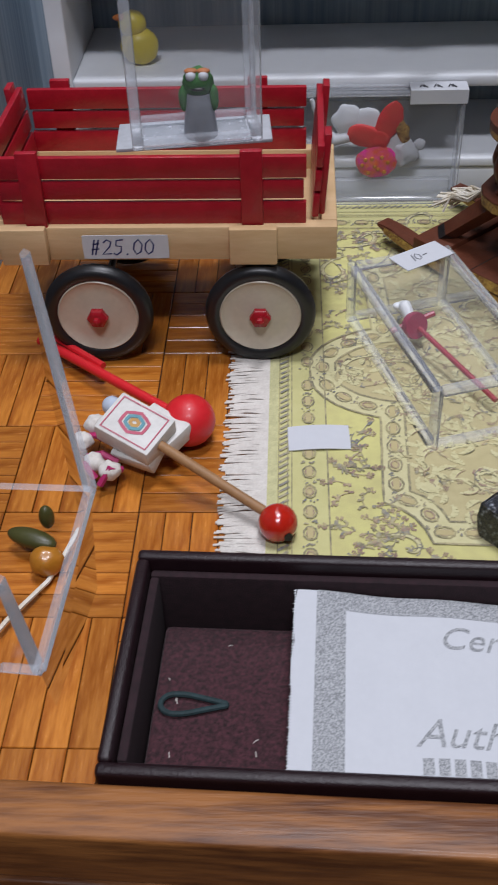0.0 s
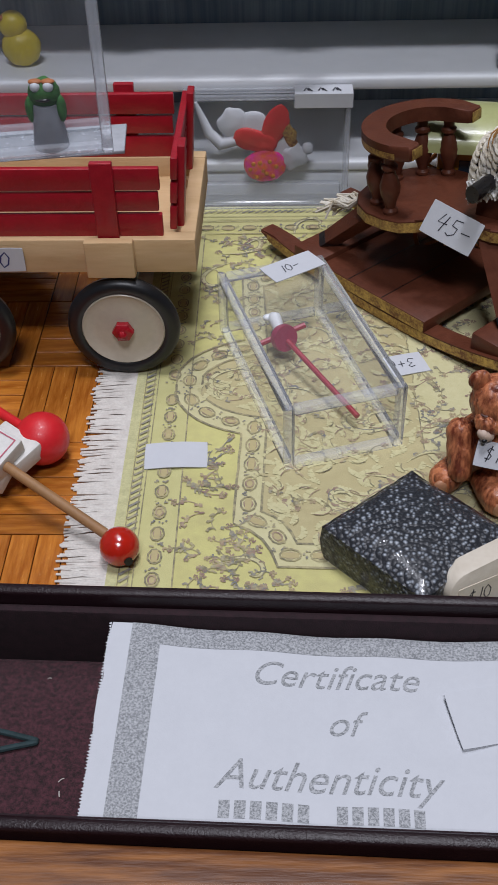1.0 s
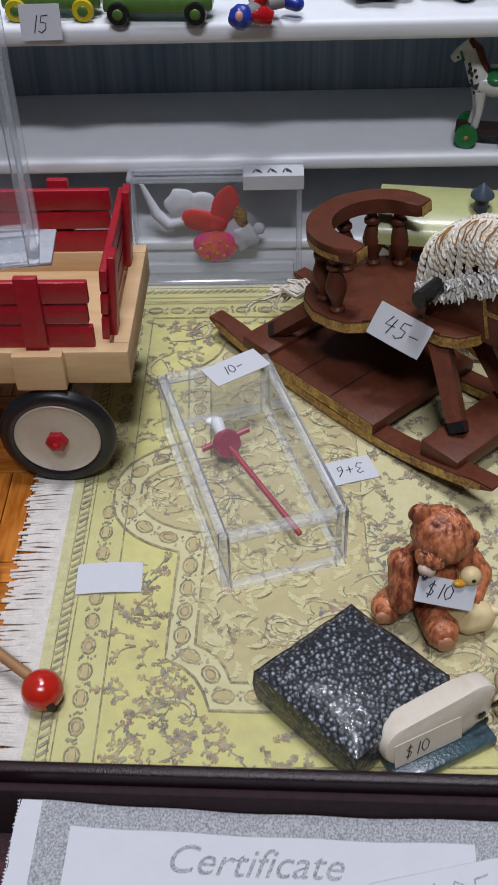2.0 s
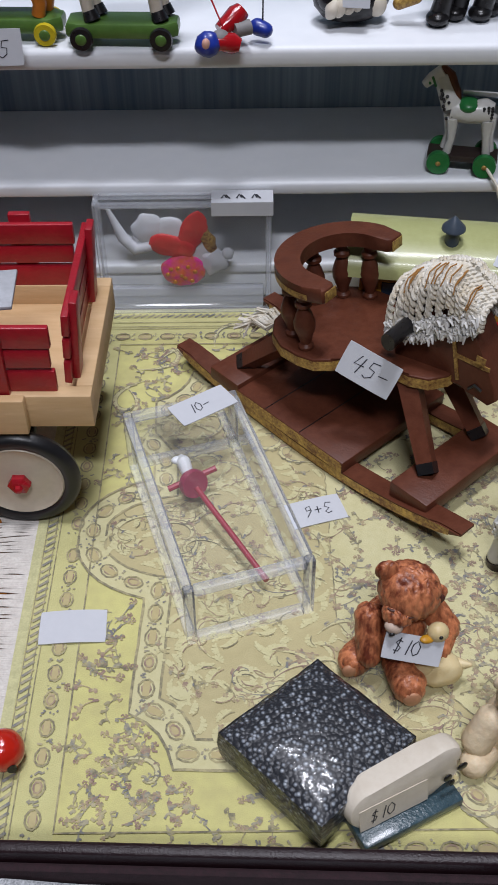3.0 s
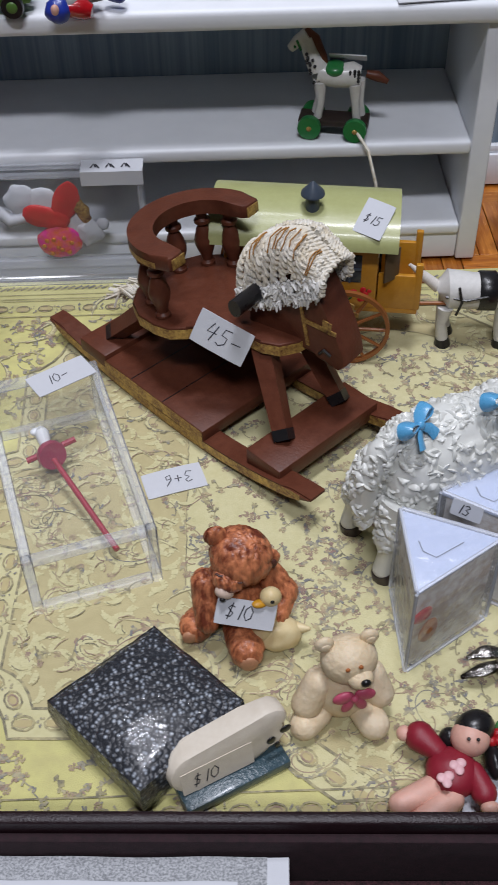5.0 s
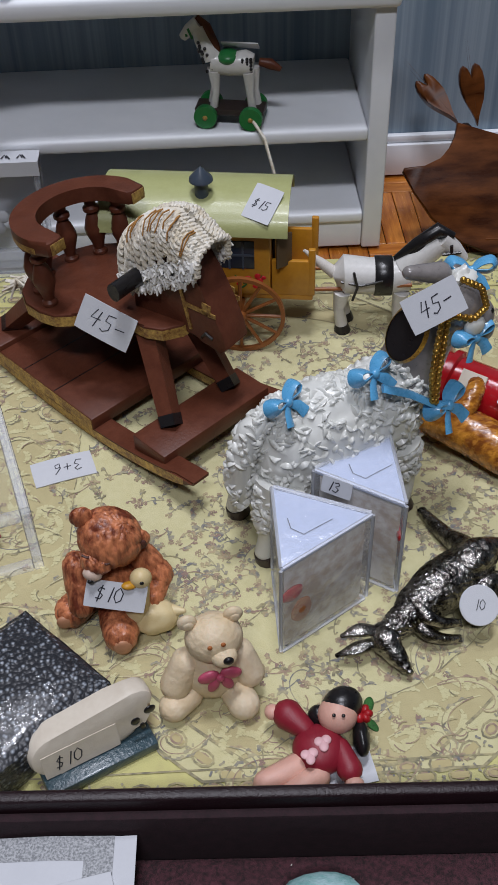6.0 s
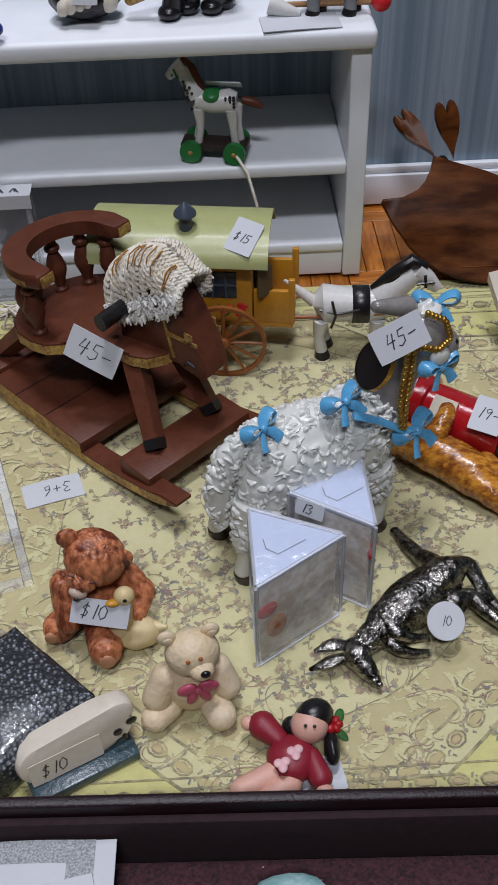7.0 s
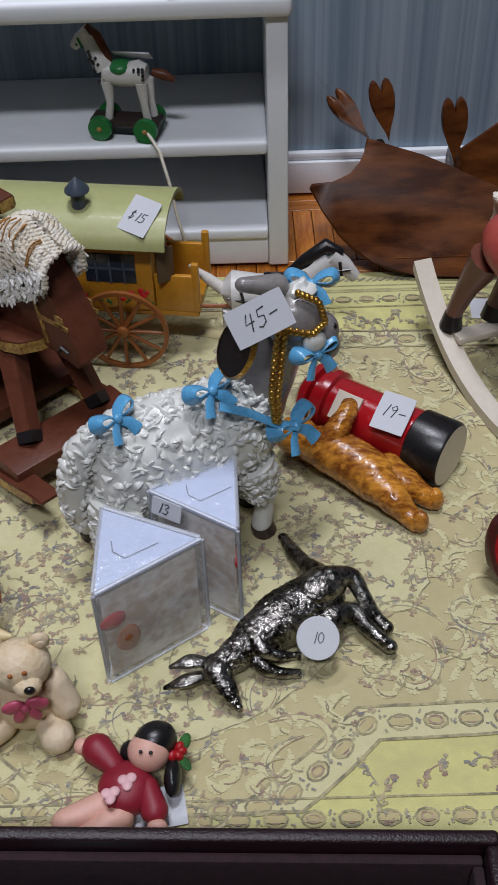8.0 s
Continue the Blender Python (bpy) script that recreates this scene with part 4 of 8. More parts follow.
bm = B(); ink_lines(bm, [wig for k in range(3) for wig in ([(2.4 + 3.6 * k, 1.6), (3.0 + 3.6 * k, 3.4), (3.6 + 3.6 * k, 1.8)], [(3.4 + 3.6 * k, 3.2), (4.4 + 3.6 * k, 1.4)])], 0.4, 0.3); part("writing", bm, INK, card, "black pen figures", smooth=False)

# ---- jester sticks on the parquet ----
REDP = mat("scarlet_paint", (0.72, 0.016, 0.025), 0.45, grain=0.3, coat=0.1)
STICK = mat("tan_stick", (0.36, 0.19, 0.08), 0.55, stretch=(1, 1, 0.1), scale=900)
t = thing("ball_rattle", -6, 172, -0.6, 0, "scarlet ball rattle with a red stick on the parquet", "rattle")
bm = B(); blob(bm, (0, 0, 5.4), (5.3, 5.3, 5.3), seg=28, rings=18); part("ball", bm, REDP, t, "matt scarlet ball")
bm = B(); tube(bm, [(-3.8, 3.2, 5.0), (-36, 31, 3.4)], 1.1, 10); part("stick", bm, REDP, t, "scarlet stick")
bm = B(); tube(bm, [(-20, 19.5, 4.6), (-36, 33.8, 4.2)], 0.8, 8); part("ribbon", bm, REDP, t, "scarlet twisted ribbon")
t = thing("card_rattle", -12, 161, -0.6, 0, "wooden rattle with card dice and red bead", "rattle")
bm = B(); tube(bm, [(1.6, -0.3, 8.6), (22.6, -14.6, 4.2)], 1.0, 10); part("stick", bm, STICK, t, "tan wooden stick")
bm = B(); blob(bm, (24.0, -16.2, 3.9), (3.6, 3.6, 3.5), seg=28, rings=18); part("bead", bm, mat("glossy_red_bead", (0.52, 0.02, 0.01), 0.12, coat=0.6, grain=0.5), t, "glossy red bead")
# A black disc paints the shaded hole; the bead itself is solid.
bm = B(); lathe(bm, [(0.01, 0), (0.8, 0.0), (0.8, 0.5), (0.01, 0.5)], 10, xf(25.8, -19.1, 3.4, 75, 0, 20), close=False); part("bead_hole_disc", bm, BLACK, t, "black disc painting the shade of the bead's hole")
CARD = mat("card_white", (0.74, 0.72, 0.68), 0.5, grain=0.5)
bm = B(); box(bm, (-3.4, 3.4, 9.4), (12.5, 9.5, 4.6), rot=(14, 10, -30), bevel=0.4); die = part("card_block", bm, CARD, t, "white card block with printed flower")
for nm, col, rr, k in (("printed_ring", (0.55, 0.10, 0.16), 2.7, 0), ("printed_ring", (0.12, 0.32, 0.38), 1.7, 1), ("printed_ring", (0.55, 0.30, 0.08), 0.8, 2)):
    bm = B()
    ink_lines(bm, [[(rr * math.cos(a / 12 * 6.283) * (1 + 0.12 * (a % 2)), rr * 0.8 * math.sin(a / 12 * 6.283) * (1 + 0.12 * (a % 2))) for a in range(13)]], 0.7)
    ink_lines(bm, [[(-5.2, -3.9), (5.2, -3.9), (5.2, 3.9), (-5.2, 3.9), (-5.2, -3.9)]] if k == 0 else [], 0.35)
    ob = part(nm, bm, mat("print_%d" % k, col, 0.6), die, smooth=False)
    ob.matrix_basis = Matrix.Translation(Vector((-3.4, 3.4, 9.4)) * MM) @ Euler([radians(a) for a in (14, 10, -30)]).to_matrix().to_4x4() @ Matrix.Translation((0, 0, (2.36 + 0.02 * k) * MM))
bm = B(); box(bm, (1.2, 7.0, 6.4), (10, 6.5, 4.0), rot=(10, 4, -38), bevel=0.4); part("card_block", bm, CARD, t, "white card block")
bm = B(); box(bm, (-3.2, 1.4, 5.2), (9.0, 5.0, 3.6), rot=(25, 0, -26), bevel=0.4); part("card_block", bm, CARD, t, "white card block")
PINKR = mat("magenta_ribbon", (0.45, 0.02, 0.13), 0.5)
for c in ((-12.5, 9.2, 6), (-14.5, 5.0, 5.0), (-11.5, -0.6, 4.4), (-8.2, -2.6, 4.2), (-9.5, 7.0, 7.6)):
    bm = B(); blob(bm, c, (2.2, 2.0, 1.9), lump=0.5, freq=0.8, seed=c[0]); part("pompom", bm, FRINGE, t, "white pompom")
for a, b in (((-9, 5, 5), (-15, 7.5, 4.2)), ((-7, 0, 4), (-13, 1.5, 4.2)), ((-11, -3.5, 3), (-15, -1, 3)), ((-6, -2, 4), (-10, -5, 2.6))):
    bm = B(); tube(bm, [a, ((a[0] + b[0]) / 2, (a[1] + b[1]) / 2, 5.6), b], 0.7, 6); part("ribbon", bm, PINKR, t, "magenta ribbon")
bm = B(); soft_tube(bm, (-9.5, 13.0, 7.6), (-4.0, 8.0, 8.6), 2.0, 1.8); part("tassel", bm, mat("pale_blue_cap", (0.55, 0.62, 0.74), 0.5), t, "pale blue cap")

# ---- tilted clear case at the edge of the parquet ----
def build_left_case():
    o = thing("open_display_case", -26, 150, 0, 0, "clear acrylic case lying on its side on the parquet", "display box")
    for a, b, r in (((-17.2, 131, 24.5), (-38.8, 193, 31), 1.1), ((-17.2, 131, 24.5), (-20.6, 100.5, 18.5), 1.0), ((-20.6, 100.5, 18.5), (-26, 101, 18.5), 0.9), ((-17.2, 131, 24.5), (-60, 133, 24.5), 0.7), ((-20.6, 100.5, 18.5), (-33.6, 126, 9), 1.0)):
        a, b = [tuple(p - q for p, q in zip(v, (-26, 150, 0))) for v in (a, b)]
        bm = B(); tube(bm, [a, b], r, 4)
        ob = part("edge", bm, EDGE, o); ob.visible_shadow = False
    def pane(q):
        q = [tuple(p - k for p, k in zip(v, (-26, 150, 0))) for v in q]
        bm = B()
        vs = [bm.verts.new(p) for p in q]
        f = bm.faces.new(vs)
        ob = part("pane", bm, ACRYLIC, o, smooth=False); ob.visible_shadow = False
    pane([(-17.2, 131, 24.5), (-38.8, 193, 31), (-39.5, 193, 1), (-19.0, 131, 1)])
    pane([(-17.2, 131, 24.5), (-19.0, 131, 1), (-22.0, 107, 0.8), (-20.6, 100.5, 18.5)])
    return o


build_left_case()
bm = B(); tube(bm, [(-6, -12, 1), (-3, -6, 1.2), (2, 3, 0.6), (4, 9, 1), (6, 14, 2.4)], 0.45, 6)
o = part("knotted_string", bm, YARN, None, "cream knotted string on the parquet"); o["category"] = "string"; o.matrix_world = at(-30, 130, 0)
s = Statue()
blob(s.bm, (0, 0, 3.0), (3.0, 2.6, 3.0), lump=0.3, freq=0.8); s.paint(mat("amber", (0.50, 0.20, 0.02), 0.35, coat=0.3))
blob(s.bm, (-3.5, 5, 3.6), (5, 2.0, 1.6), (0, 0, -20)); blob(s.bm, (-1, 8, 6), (1.4, 1.4, 2.6)); s.paint(mat("olive_dark", (0.06, 0.06, 0.015), 0.4))
s.done("small_bird_figurine", at(-28.5, 136, -0.6), "amber and olive bird figurine on the parquet", "figurine")

# ---- small white tags on the rug ----
price_tag(12.4, 7.4, "", frame_pose((13.9, 167.9, 0.12), (1, 0.04, 0), (-0.06, 1, 0)), label="blank white tag on the patterned rug", curl=0.6)
price_tag(12.6, 7.0, "3+6", frame_pose((71.2, 205.6, 0.12), (-12, -3.6, 0), (1.9, -6.6, 0)), 3.4, 2.0, 1.6, "white tag with upturned black figures on the rug", curl=0.3)

# ---- speckled foam block under clear wrap ----
def sparkle(name):
    m = bpy.data.materials.new(name)
    m.use_nodes = True
    n, l = m.node_tree.nodes, m.node_tree.links
    b = n["Principled BSDF"]
    tc = n.new("ShaderNodeTexCoord")
    v = n.new("ShaderNodeTexVoronoi"); v.inputs["Scale"].default_value = 1150
    v2 = n.new("ShaderNodeTexNoise"); v2.inputs["Scale"].default_value = 650; v2.inputs["Detail"].default_value = 3
    l.new(tc.outputs["Object"], v.inputs["Vector"]); l.new(tc.outputs["Object"], v2.inputs["Vector"])
    # Pale ramp colours paint the specks, glints on the bubbles among them.
    r = n.new("ShaderNodeValToRGB")
    r.color_ramp.elements[0].position, r.color_ramp.elements[0].color = 0.0, (0.60, 0.63, 0.67, 1)
    r.color_ramp.elements[1].position, r.color_ramp.elements[1].color = 0.47, (0.008, 0.009, 0.013, 1)
    e = r.color_ramp.elements.new(0.22); e.color = (0.22, 0.245, 0.28, 1)
    add = n.new("ShaderNodeMath"); add.operation = "MULTIPLY_ADD"; add.inputs[1].default_value = 0.55; 
    l.new(v2.outputs["Fac"], add.inputs[0]); l.new(v.outputs["Distance"], add.inputs[2])
    sub = n.new("ShaderNodeMath"); sub.operation = "SUBTRACT"; sub.inputs[1].default_value = 0.24
    l.new(add.outputs[0], sub.inputs[0]); l.new(sub.outputs[0], r.inputs[0])
    l.new(r.outputs[0], b.inputs["Base Color"])
    b.inputs["Roughness"].default_value = 0.42
    b.inputs["Coat Weight"].default_value = 0.4; b.inputs["Coat Roughness"].default_value = 0.24
    bp = n.new("ShaderNodeBump"); bp.inputs["Strength"].default_value = 0.9; bp.inputs["Distance"].default_value = 0.0004; bp.invert = True
    l.new(v.outputs["Distance"], bp.inputs["Height"]); l.new(bp.outputs[0], b.inputs["Normal"])
    return m


FOAM = sparkle("speckle_glint_foam")
bm = B()
cs = [(47.8, 144.6), (63.4, 128.6), (79.2, 143.6), (64.4, 158.4)]
mx, my = 64.2, 144.6
n = 14
grid = {}
for i in range(n + 1):
    for j in range(n + 1):
        u, v = i / n, j / n
        x = (1 - u) * (1 - v) * cs[0][0] + u * (1 - v) * cs[1][0] + u * v * cs[2][0] + (1 - u) * v * cs[3][0]
        y = (1 - u) * (1 - v) * cs[0][1] + u * (1 - v) * cs[1][1] + u * v * cs[2][1] + (1 - u) * v * cs[3][1]
        e = min(u, 1 - u, v, 1 - v)
        z = 8.7 + 1.6 * math.sin(math.pi * u) ** 0.6 * math.sin(math.pi * v) ** 0.6 + 0.35 * noise.noise((x * 0.4, y * 0.4, 2)) - (0.7 if e == 0 else 0)
        grid[i, j] = bm.verts.new((x - mx, y - my, z))
for i in range(n):
    for j in range(n):
        bm.faces.new((grid[i, j], grid[i + 1, j], grid[i + 1, j + 1], grid[i, j + 1]))
rim = [(i, 0) for i in range(n)] + [(n, j) for j in range(n)] + [(i, n) for i in range(n, 0, -1)] + [(0, j) for j in range(n, 0, -1)]
prev = [grid[q] for q in rim]
for z, k in ((5.0, 1.02), (2.0, 1.0), (0.1, 0.97)):
    cur = [bm.verts.new((grid[q].co.x * k, grid[q].co.y * k, z)) for q in rim]
    for a in range(len(rim)):
        b_ = (a + 1) % len(rim)
        bm.faces.new((prev[a], cur[a], cur[b_], prev[b_]))
    prev = cur
bm.faces.new(prev)
skin = bm.copy()
o = part("foam_block", bm, FOAM, None, "dark grey block, specks and painted glints, in shiny clear wrap"); o["category"] = "block"; o.matrix_world = at(mx, my, 0)
# the wrap: a loose clear skin just outside the foam
for v in skin.verts:
    v.co.x, v.co.y = v.co.x * 1.012, v.co.y * 1.012
    v.co.z = max(0.05, v.co.z + 0.35 + 0.25 * noise.noise(v.co * 0.3))
part("wrap", skin, clear_mat("clear_film", (0.97, 0.975, 0.985), 0.10, 1.38, haze=0.02, ripple=0.5), o, "shiny clear wrap").visible_shadow = False

# ---- cow cut-out on a slate base ----
IVORY = mat("ivory_paint", (0.70, 0.64, 0.54), 0.45, dark=(0.60, 0.53, 0.43), grain=0.5)
SLATE = mat("slate_blue_paint", (0.045, 0.085, 0.105), 0.3, dark=(0.025, 0.05, 0.065), coat=0.25, bump=0.5, fine=1500)
ang = math.degrees(math.atan2(8.0, 16.1))
t = thing("cow_plaque", 77.2, 134.6, 0, ang, "ivory cow cut-out on a slate blue base", "ornament")
bm = B(); box(bm, (0, 0, 1.2), (18.4, 6.2, 2.2), bevel=0.5); part("base", bm, SLATE, t, "slate blue wooden base")
body = arc(-6.2, 5.3, 4.1, 90, 270, 13, 3.9) + [(4.6, 1.5), (6.6, 2.4), (7.6, 4.2), (8.8, 5.6), (10.2, 6.6), (10.8, 8.0), (10.4, 9.4), (9.2, 10.3), (7.4, 10.6), (4.0, 10.2)]
bm = B(); slab(bm, body, -2.1, 2.1, bevel=1.0, m=Matrix.Translation((0, 1.2, 0.6)) @ Matrix.Rotation(radians(78), 4, "X")); cow = part("cow_body", bm, IVORY, t, "ivory cut-out cow")
bm = B()
blob(bm, (9.2, -0.9, 8.9), (1.0, 0.3, 0.9)); blob(bm, (6.6, -1.0, 7.6), (0.8, 0.3, 0.9)); blob(bm, (7.6, -1.1, 5.6), (0.5, 0.3, 0.9))
part("spots", bm, BLACK, cow, "black painted spots", at=Matrix.Identity(4))
price_tag(12.5, 4.8, "$10", frame_pose((69.6, 130.4, 2.6), (16.1, 8.0, 0.0), (-0.6, 1.0, 6.0)), 2.9, 1.6, 0.9, "ivory sticker with pen figures on the cow", curl=0.0).data.materials[0] = IVORY

# ---- brown bear figurine with a duckling ----
def fur(name, col, dark, scale=520):
    return mat(name, col, 0.42, dark=dark, scale=scale, grain=1.5, stretch=(1.9, 1.9, 0.30), bump=0.7, fine=800, coat=0.08)


def carve(vs, mid, deep=0.45, size=1.0):
    """Combs grooves into a skin, running down from its top."""
    mid = Vector(mid)
    for v in vs:
        p = v.co
        w = noise.noise_vector(p * 0.22) * 1.6
        k = abs(noise.noise(Vector(((p.x + w.x) * 0.95 * size, (p.y + w.y) * 0.95 * size, (p.z + w.z) * 0.26 * size))))
        v.co = p + (p - mid).normalized() * (min(0.5, k * 2.0) - 0.28) * deep * 2


def fur_blob(bm, c, z, rot=(0, 0, 0), deep=0.45, size=1.0):
    carve(blob(bm, c, z, rot, seg=72, rings=50), c, deep, size)


def fur_limb(bm, a, b, ra, rb, deep=0.4, size=1.0):
    a, b = Vector(a), Vector(b)
    n = 26
    d = (b - a).normalized()
    lo, hi = a - d * ra, b + d * rb
    pts, rad = [], []
    for k in range(n + 1):
        f = 0.5 - 0.5 * math.cos(math.pi * k / n)
        p = lo.lerp(hi, f)
        s_ = (p - a).dot(d) / max(0.01, (b - a).length)
        r = ra + (rb - ra) * min(1, max(0, s_))
        e = (a - p).dot(d) if s_ < 0 else ((p - b).dot(d) if s_ > 1 else 0)
        pts.append(p); rad.append(max(0.03, math.sqrt(max(0, r * r - e * e))))
    vs = tube(bm, pts, rad, 40)
    carve(vs, (a + b) / 2, deep, size)


BEARF = fur("bear_russet", (0.62, 0.22, 0.095), (0.15, 0.032, 0.014))
DUCK = mat("pale_yellow_glaze", (0.70, 0.60, 0.36), 0.45, dark=(0.56, 0.40, 0.16), grain=0.8, scale=300)
s = Statue()
fur_blob(s.bm, (0.6, 2.2, 7.4), (6.2, 5.2, 7.8))
fur_blob(s.bm, (2.0, 0.2, 19.6), (5.9, 5.3, 5.1), (14, 32, 0), 0.35)
fur_blob(s.bm, (-0.6, -3.2, 17.8), (3.0, 2.6, 2.3), (0, 20, 0), 0.25)
for c in ((-2.3, 1.0, 24.4), (6.9, 0.0, 18.4)):
    fur_blob(s.bm, c, (2.1, 1.3, 2.1), (0, 30, 0), 0.15)
fur_limb(s.bm, (-4.8, 0.6, 13.0), (-5.0, -3.0, 6.6), 2.6, 2.2)
fur_limb(s.bm, (6.6, 1.4, 13.6), (9.8, -0.6, 9.4), 2.5, 2.5); fur_limb(s.bm, (9.8, -0.6, 9.4), (8.2, -3.6, 6.8), 2.3, 1.9)
fur_limb(s.bm, (-5.0, 0.6, 3.4), (-7.2, -1.4, 3.4), 2.9, 3.0)
fur_limb(s.bm, (1.0, -3.0, 3.6), (1.6, -8.0, 3.5), 3.2, 3.3)
s.paint(BEARF)
blob(s.bm, (-8.6, -3.8, 3.4), (1.4, 0.8, 1.5)); blob(s.bm, (1.7, -11.0, 3.1), (1.7, 0.7, 1.8)); s.paint(mat("paw_pale", (0.50, 0.24, 0.13), 0.5))
blob(s.bm, (-1.7, -5.0, 16.6), (1.8, 1.3, 1.2), (0, 25, 0)); s.paint(mat("muzzle_white", (0.66, 0.50, 0.40), 0.5))
blob(s.bm, (-2.2, -6.2, 16.1), (0.55, 0.4, 0.4)); s.paint(BLACK)
tube(s.bm, [(0.2, -5.0, 19.0), (1.0, -5.1, 18.7), (1.8, -4.9, 18.8)], 0.22, 6); tube(s.bm, [(-3.0, -4.2, 20.8), (-2.4, -4.5, 20.5), (-1.8, -4.7, 20.5)], 0.22, 6); s.paint(mat("ear_dark", (0.10, 0.03, 0.02), 0.5))
blob(s.bm, (7.2, -1.2, 18.2), (1.1, 0.5, 1.2), (0, 30, 0)); s.paint(mat("ear_hollow", (0.10, 0.03, 0.02), 0.6))
blob(s.bm, (7.4, -5.0, 3.6), (5.2, 3.4, 3.5), (0, 0, -14), lump=0.4, seg=32, rings=22); soft_tube(s.bm, (5.0, -5.2, 5.4), (6.4, -5.0, 13.0), 2.4, 1.6); blob(s.bm, (6.5, -5.3, 14.3), (2.0, 1.8, 1.8)); soft_tube(s.bm, (10.5, -5.2, 4.4), (13.4, -6.2, 5.0), 1.7, 0.5)
s.paint(DUCK)
blob(s.bm, (4.4, -6.2, 13.8), (1.5, 0.9, 0.6), (0, 10, 12)); s.paint(mat("bill_orange", (0.62, 0.30, 0.02), 0.4))
blob(s.bm, (6.6, -7.0, 14.8), (0.4, 0.25, 0.4)); s.paint(BLACK)
s.done("bear_figurine", at(77.8, 163.8, 0.1, 6) @ Matrix.Diagonal((0.94, 0.94, 1.0, 1)), "glazed russet bear figurine hugging a yellow duckling", "figurine")
price_tag(10.2, 4.8, "$10", frame_pose((74.6, 156.6, 11.6), (9.8, -0.6, -2.2), (0.6, 2.6, 4.0)), 3.0, 1.4, 1.0, "white price sticker with black figures on the bear", curl=0.0)

# ---- white bear figurine with a pink bow ----
CREAMB = mat("cream_bisque", (0.74, 0.63, 0.46), 0.55, dark=(0.62, 0.47, 0.28), grain=0.8, scale=250, bump=0.5, fine=1200, sss=0.1)
s = Statue()
fur_blob(s.bm, (0.4, 1.4, 6.4), (5.2, 4.6, 6.8), deep=0.14, size=1.6)
fur_blob(s.bm, (0.8, 0.6, 15.0), (4.6, 4.0, 4.1), deep=0.12, size=1.6); fur_blob(s.bm, (1.7, -3.0, 14.6), (2.1, 1.9, 1.6), deep=0.06, size=1.6)
for x in (-3.1, 4.2):
    blob(s.bm, (x, 1.6, 18.6), (1.6, 0.9, 1.6)); blob(s.bm, (x + 0.1, 0.9, 18.5), (0.9, 0.4, 0.9))
fur_limb(s.bm, (-4.0, 0.8, 9.6), (-6.0, -0.2, 5.4), 2.4, 2.6, 0.13, 1.6); fur_limb(s.bm, (4.8, 0.6, 9.6), (6.0, -0.8, 5.6), 2.3, 2.5, 0.13, 1.6)
fur_limb(s.bm, (-4.4, -0.6, 2.6), (-7.0, -2.6, 2.7), 2.6, 2.4, 0.12, 1.6); fur_limb(s.bm, (3.2, -1.2, 2.8), (4.2, -4.6, 2.7), 2.6, 2.6, 0.12, 1.6)
s.paint(CREAMB)
blob(s.bm, (2.1, -4.7, 15.5), (0.85, 0.55, 0.75)); s.paint(BLACK)
blob(s.bm, (-0.4, -2.9, 17.2), (0.4, 0.3, 0.4)); blob(s.bm, (1.7, -2.9, 17.4), (0.4, 0.3, 0.4)); s.paint(ORANGE)
blob(s.bm, (-1.1, -3.8, 10.9), (1.8, 0.7, 1.3), (0, -20, 0)); blob(s.bm, (2.5, -3.8, 11.0), (1.8, 0.7, 1.3), (0, 20, 0)); blob(s.bm, (0.7, -4.3, 10.8), (0.7, 0.6, 0.8)); blob(s.bm, (-0.4, -4.1, 8.9), (0.9, 0.5, 1.7), (0, 20, 0)); blob(s.bm, (1.8, -4.1, 8.9), (0.9, 0.5, 1.7), (0, -20, 0)); s.paint(mat("pink_bow", (0.55, 0.09, 0.16), 0.45))
s.done("white_bear_figurine", at(95.6, 145.6, 0.1, 10), "cream bear figurine sitting with a pink bow", "figurine")

# ---- clay doll lying on its back ----
WINE = mat("wine_clay", (0.27, 0.012, 0.028), 0.5, grain=0.4)
SKIN = mat("pale_clay", (0.74, 0.42, 0.33), 0.5, grain=0.3, sss=0.1)
s = Statue()
blob(s.bm, (0.4, 0.8, 4.2), (5.0, 4.7, 3.7), (0, 0, -35), lump=0.2); soft_tube(s.bm, (-2.0, 4.6, 5.4), (-4.8, 7.2, 6.0), 2.0, 2.9); soft_tube(s.bm, (4.2, 0.5, 5.0), (5.4, -3.4, 4.4), 1.8, 2.4); s.paint(WINE)
blob(s.bm, (4.2, 6.0, 7.2), (3.7, 3.5, 3.5)); blob(s.bm, (-7.6, 8.0, 6.0), (1.5, 1.5, 1.5)); blob(s.bm, (6.0, -6.2, 4.2), (1.7, 1.3, 1.3))
soft_tube(s.bm, (-3.4, -1.6, 3.2), (-9.6, -4.4, 3.0), 2.5, 2.3); soft_tube(s.bm, (-0.6, -3.8, 3.0), (-6.6, -8.0, 2.7), 2.6, 2.4); s.paint(SKIN)
blob(s.bm, (5.2, 7.6, 7.6), (4.0, 3.4, 3.6), (0, 0, 25), lump=0.15); blob(s.bm, (8.2, 2.6, 4.4), (1.6, 3.6, 2.6), lump=0.3); blob(s.bm, (0.8, 7.4, 4.6), (2, 2, 2.6)); s.paint(BLACK)
blob(s.bm, (3.2, 4.0, 10.3), (0.35, 0.35, 0.3)); blob(s.bm, (4.9, 3.8, 10.3), (0.35, 0.35, 0.3)); s.paint(BLACK)
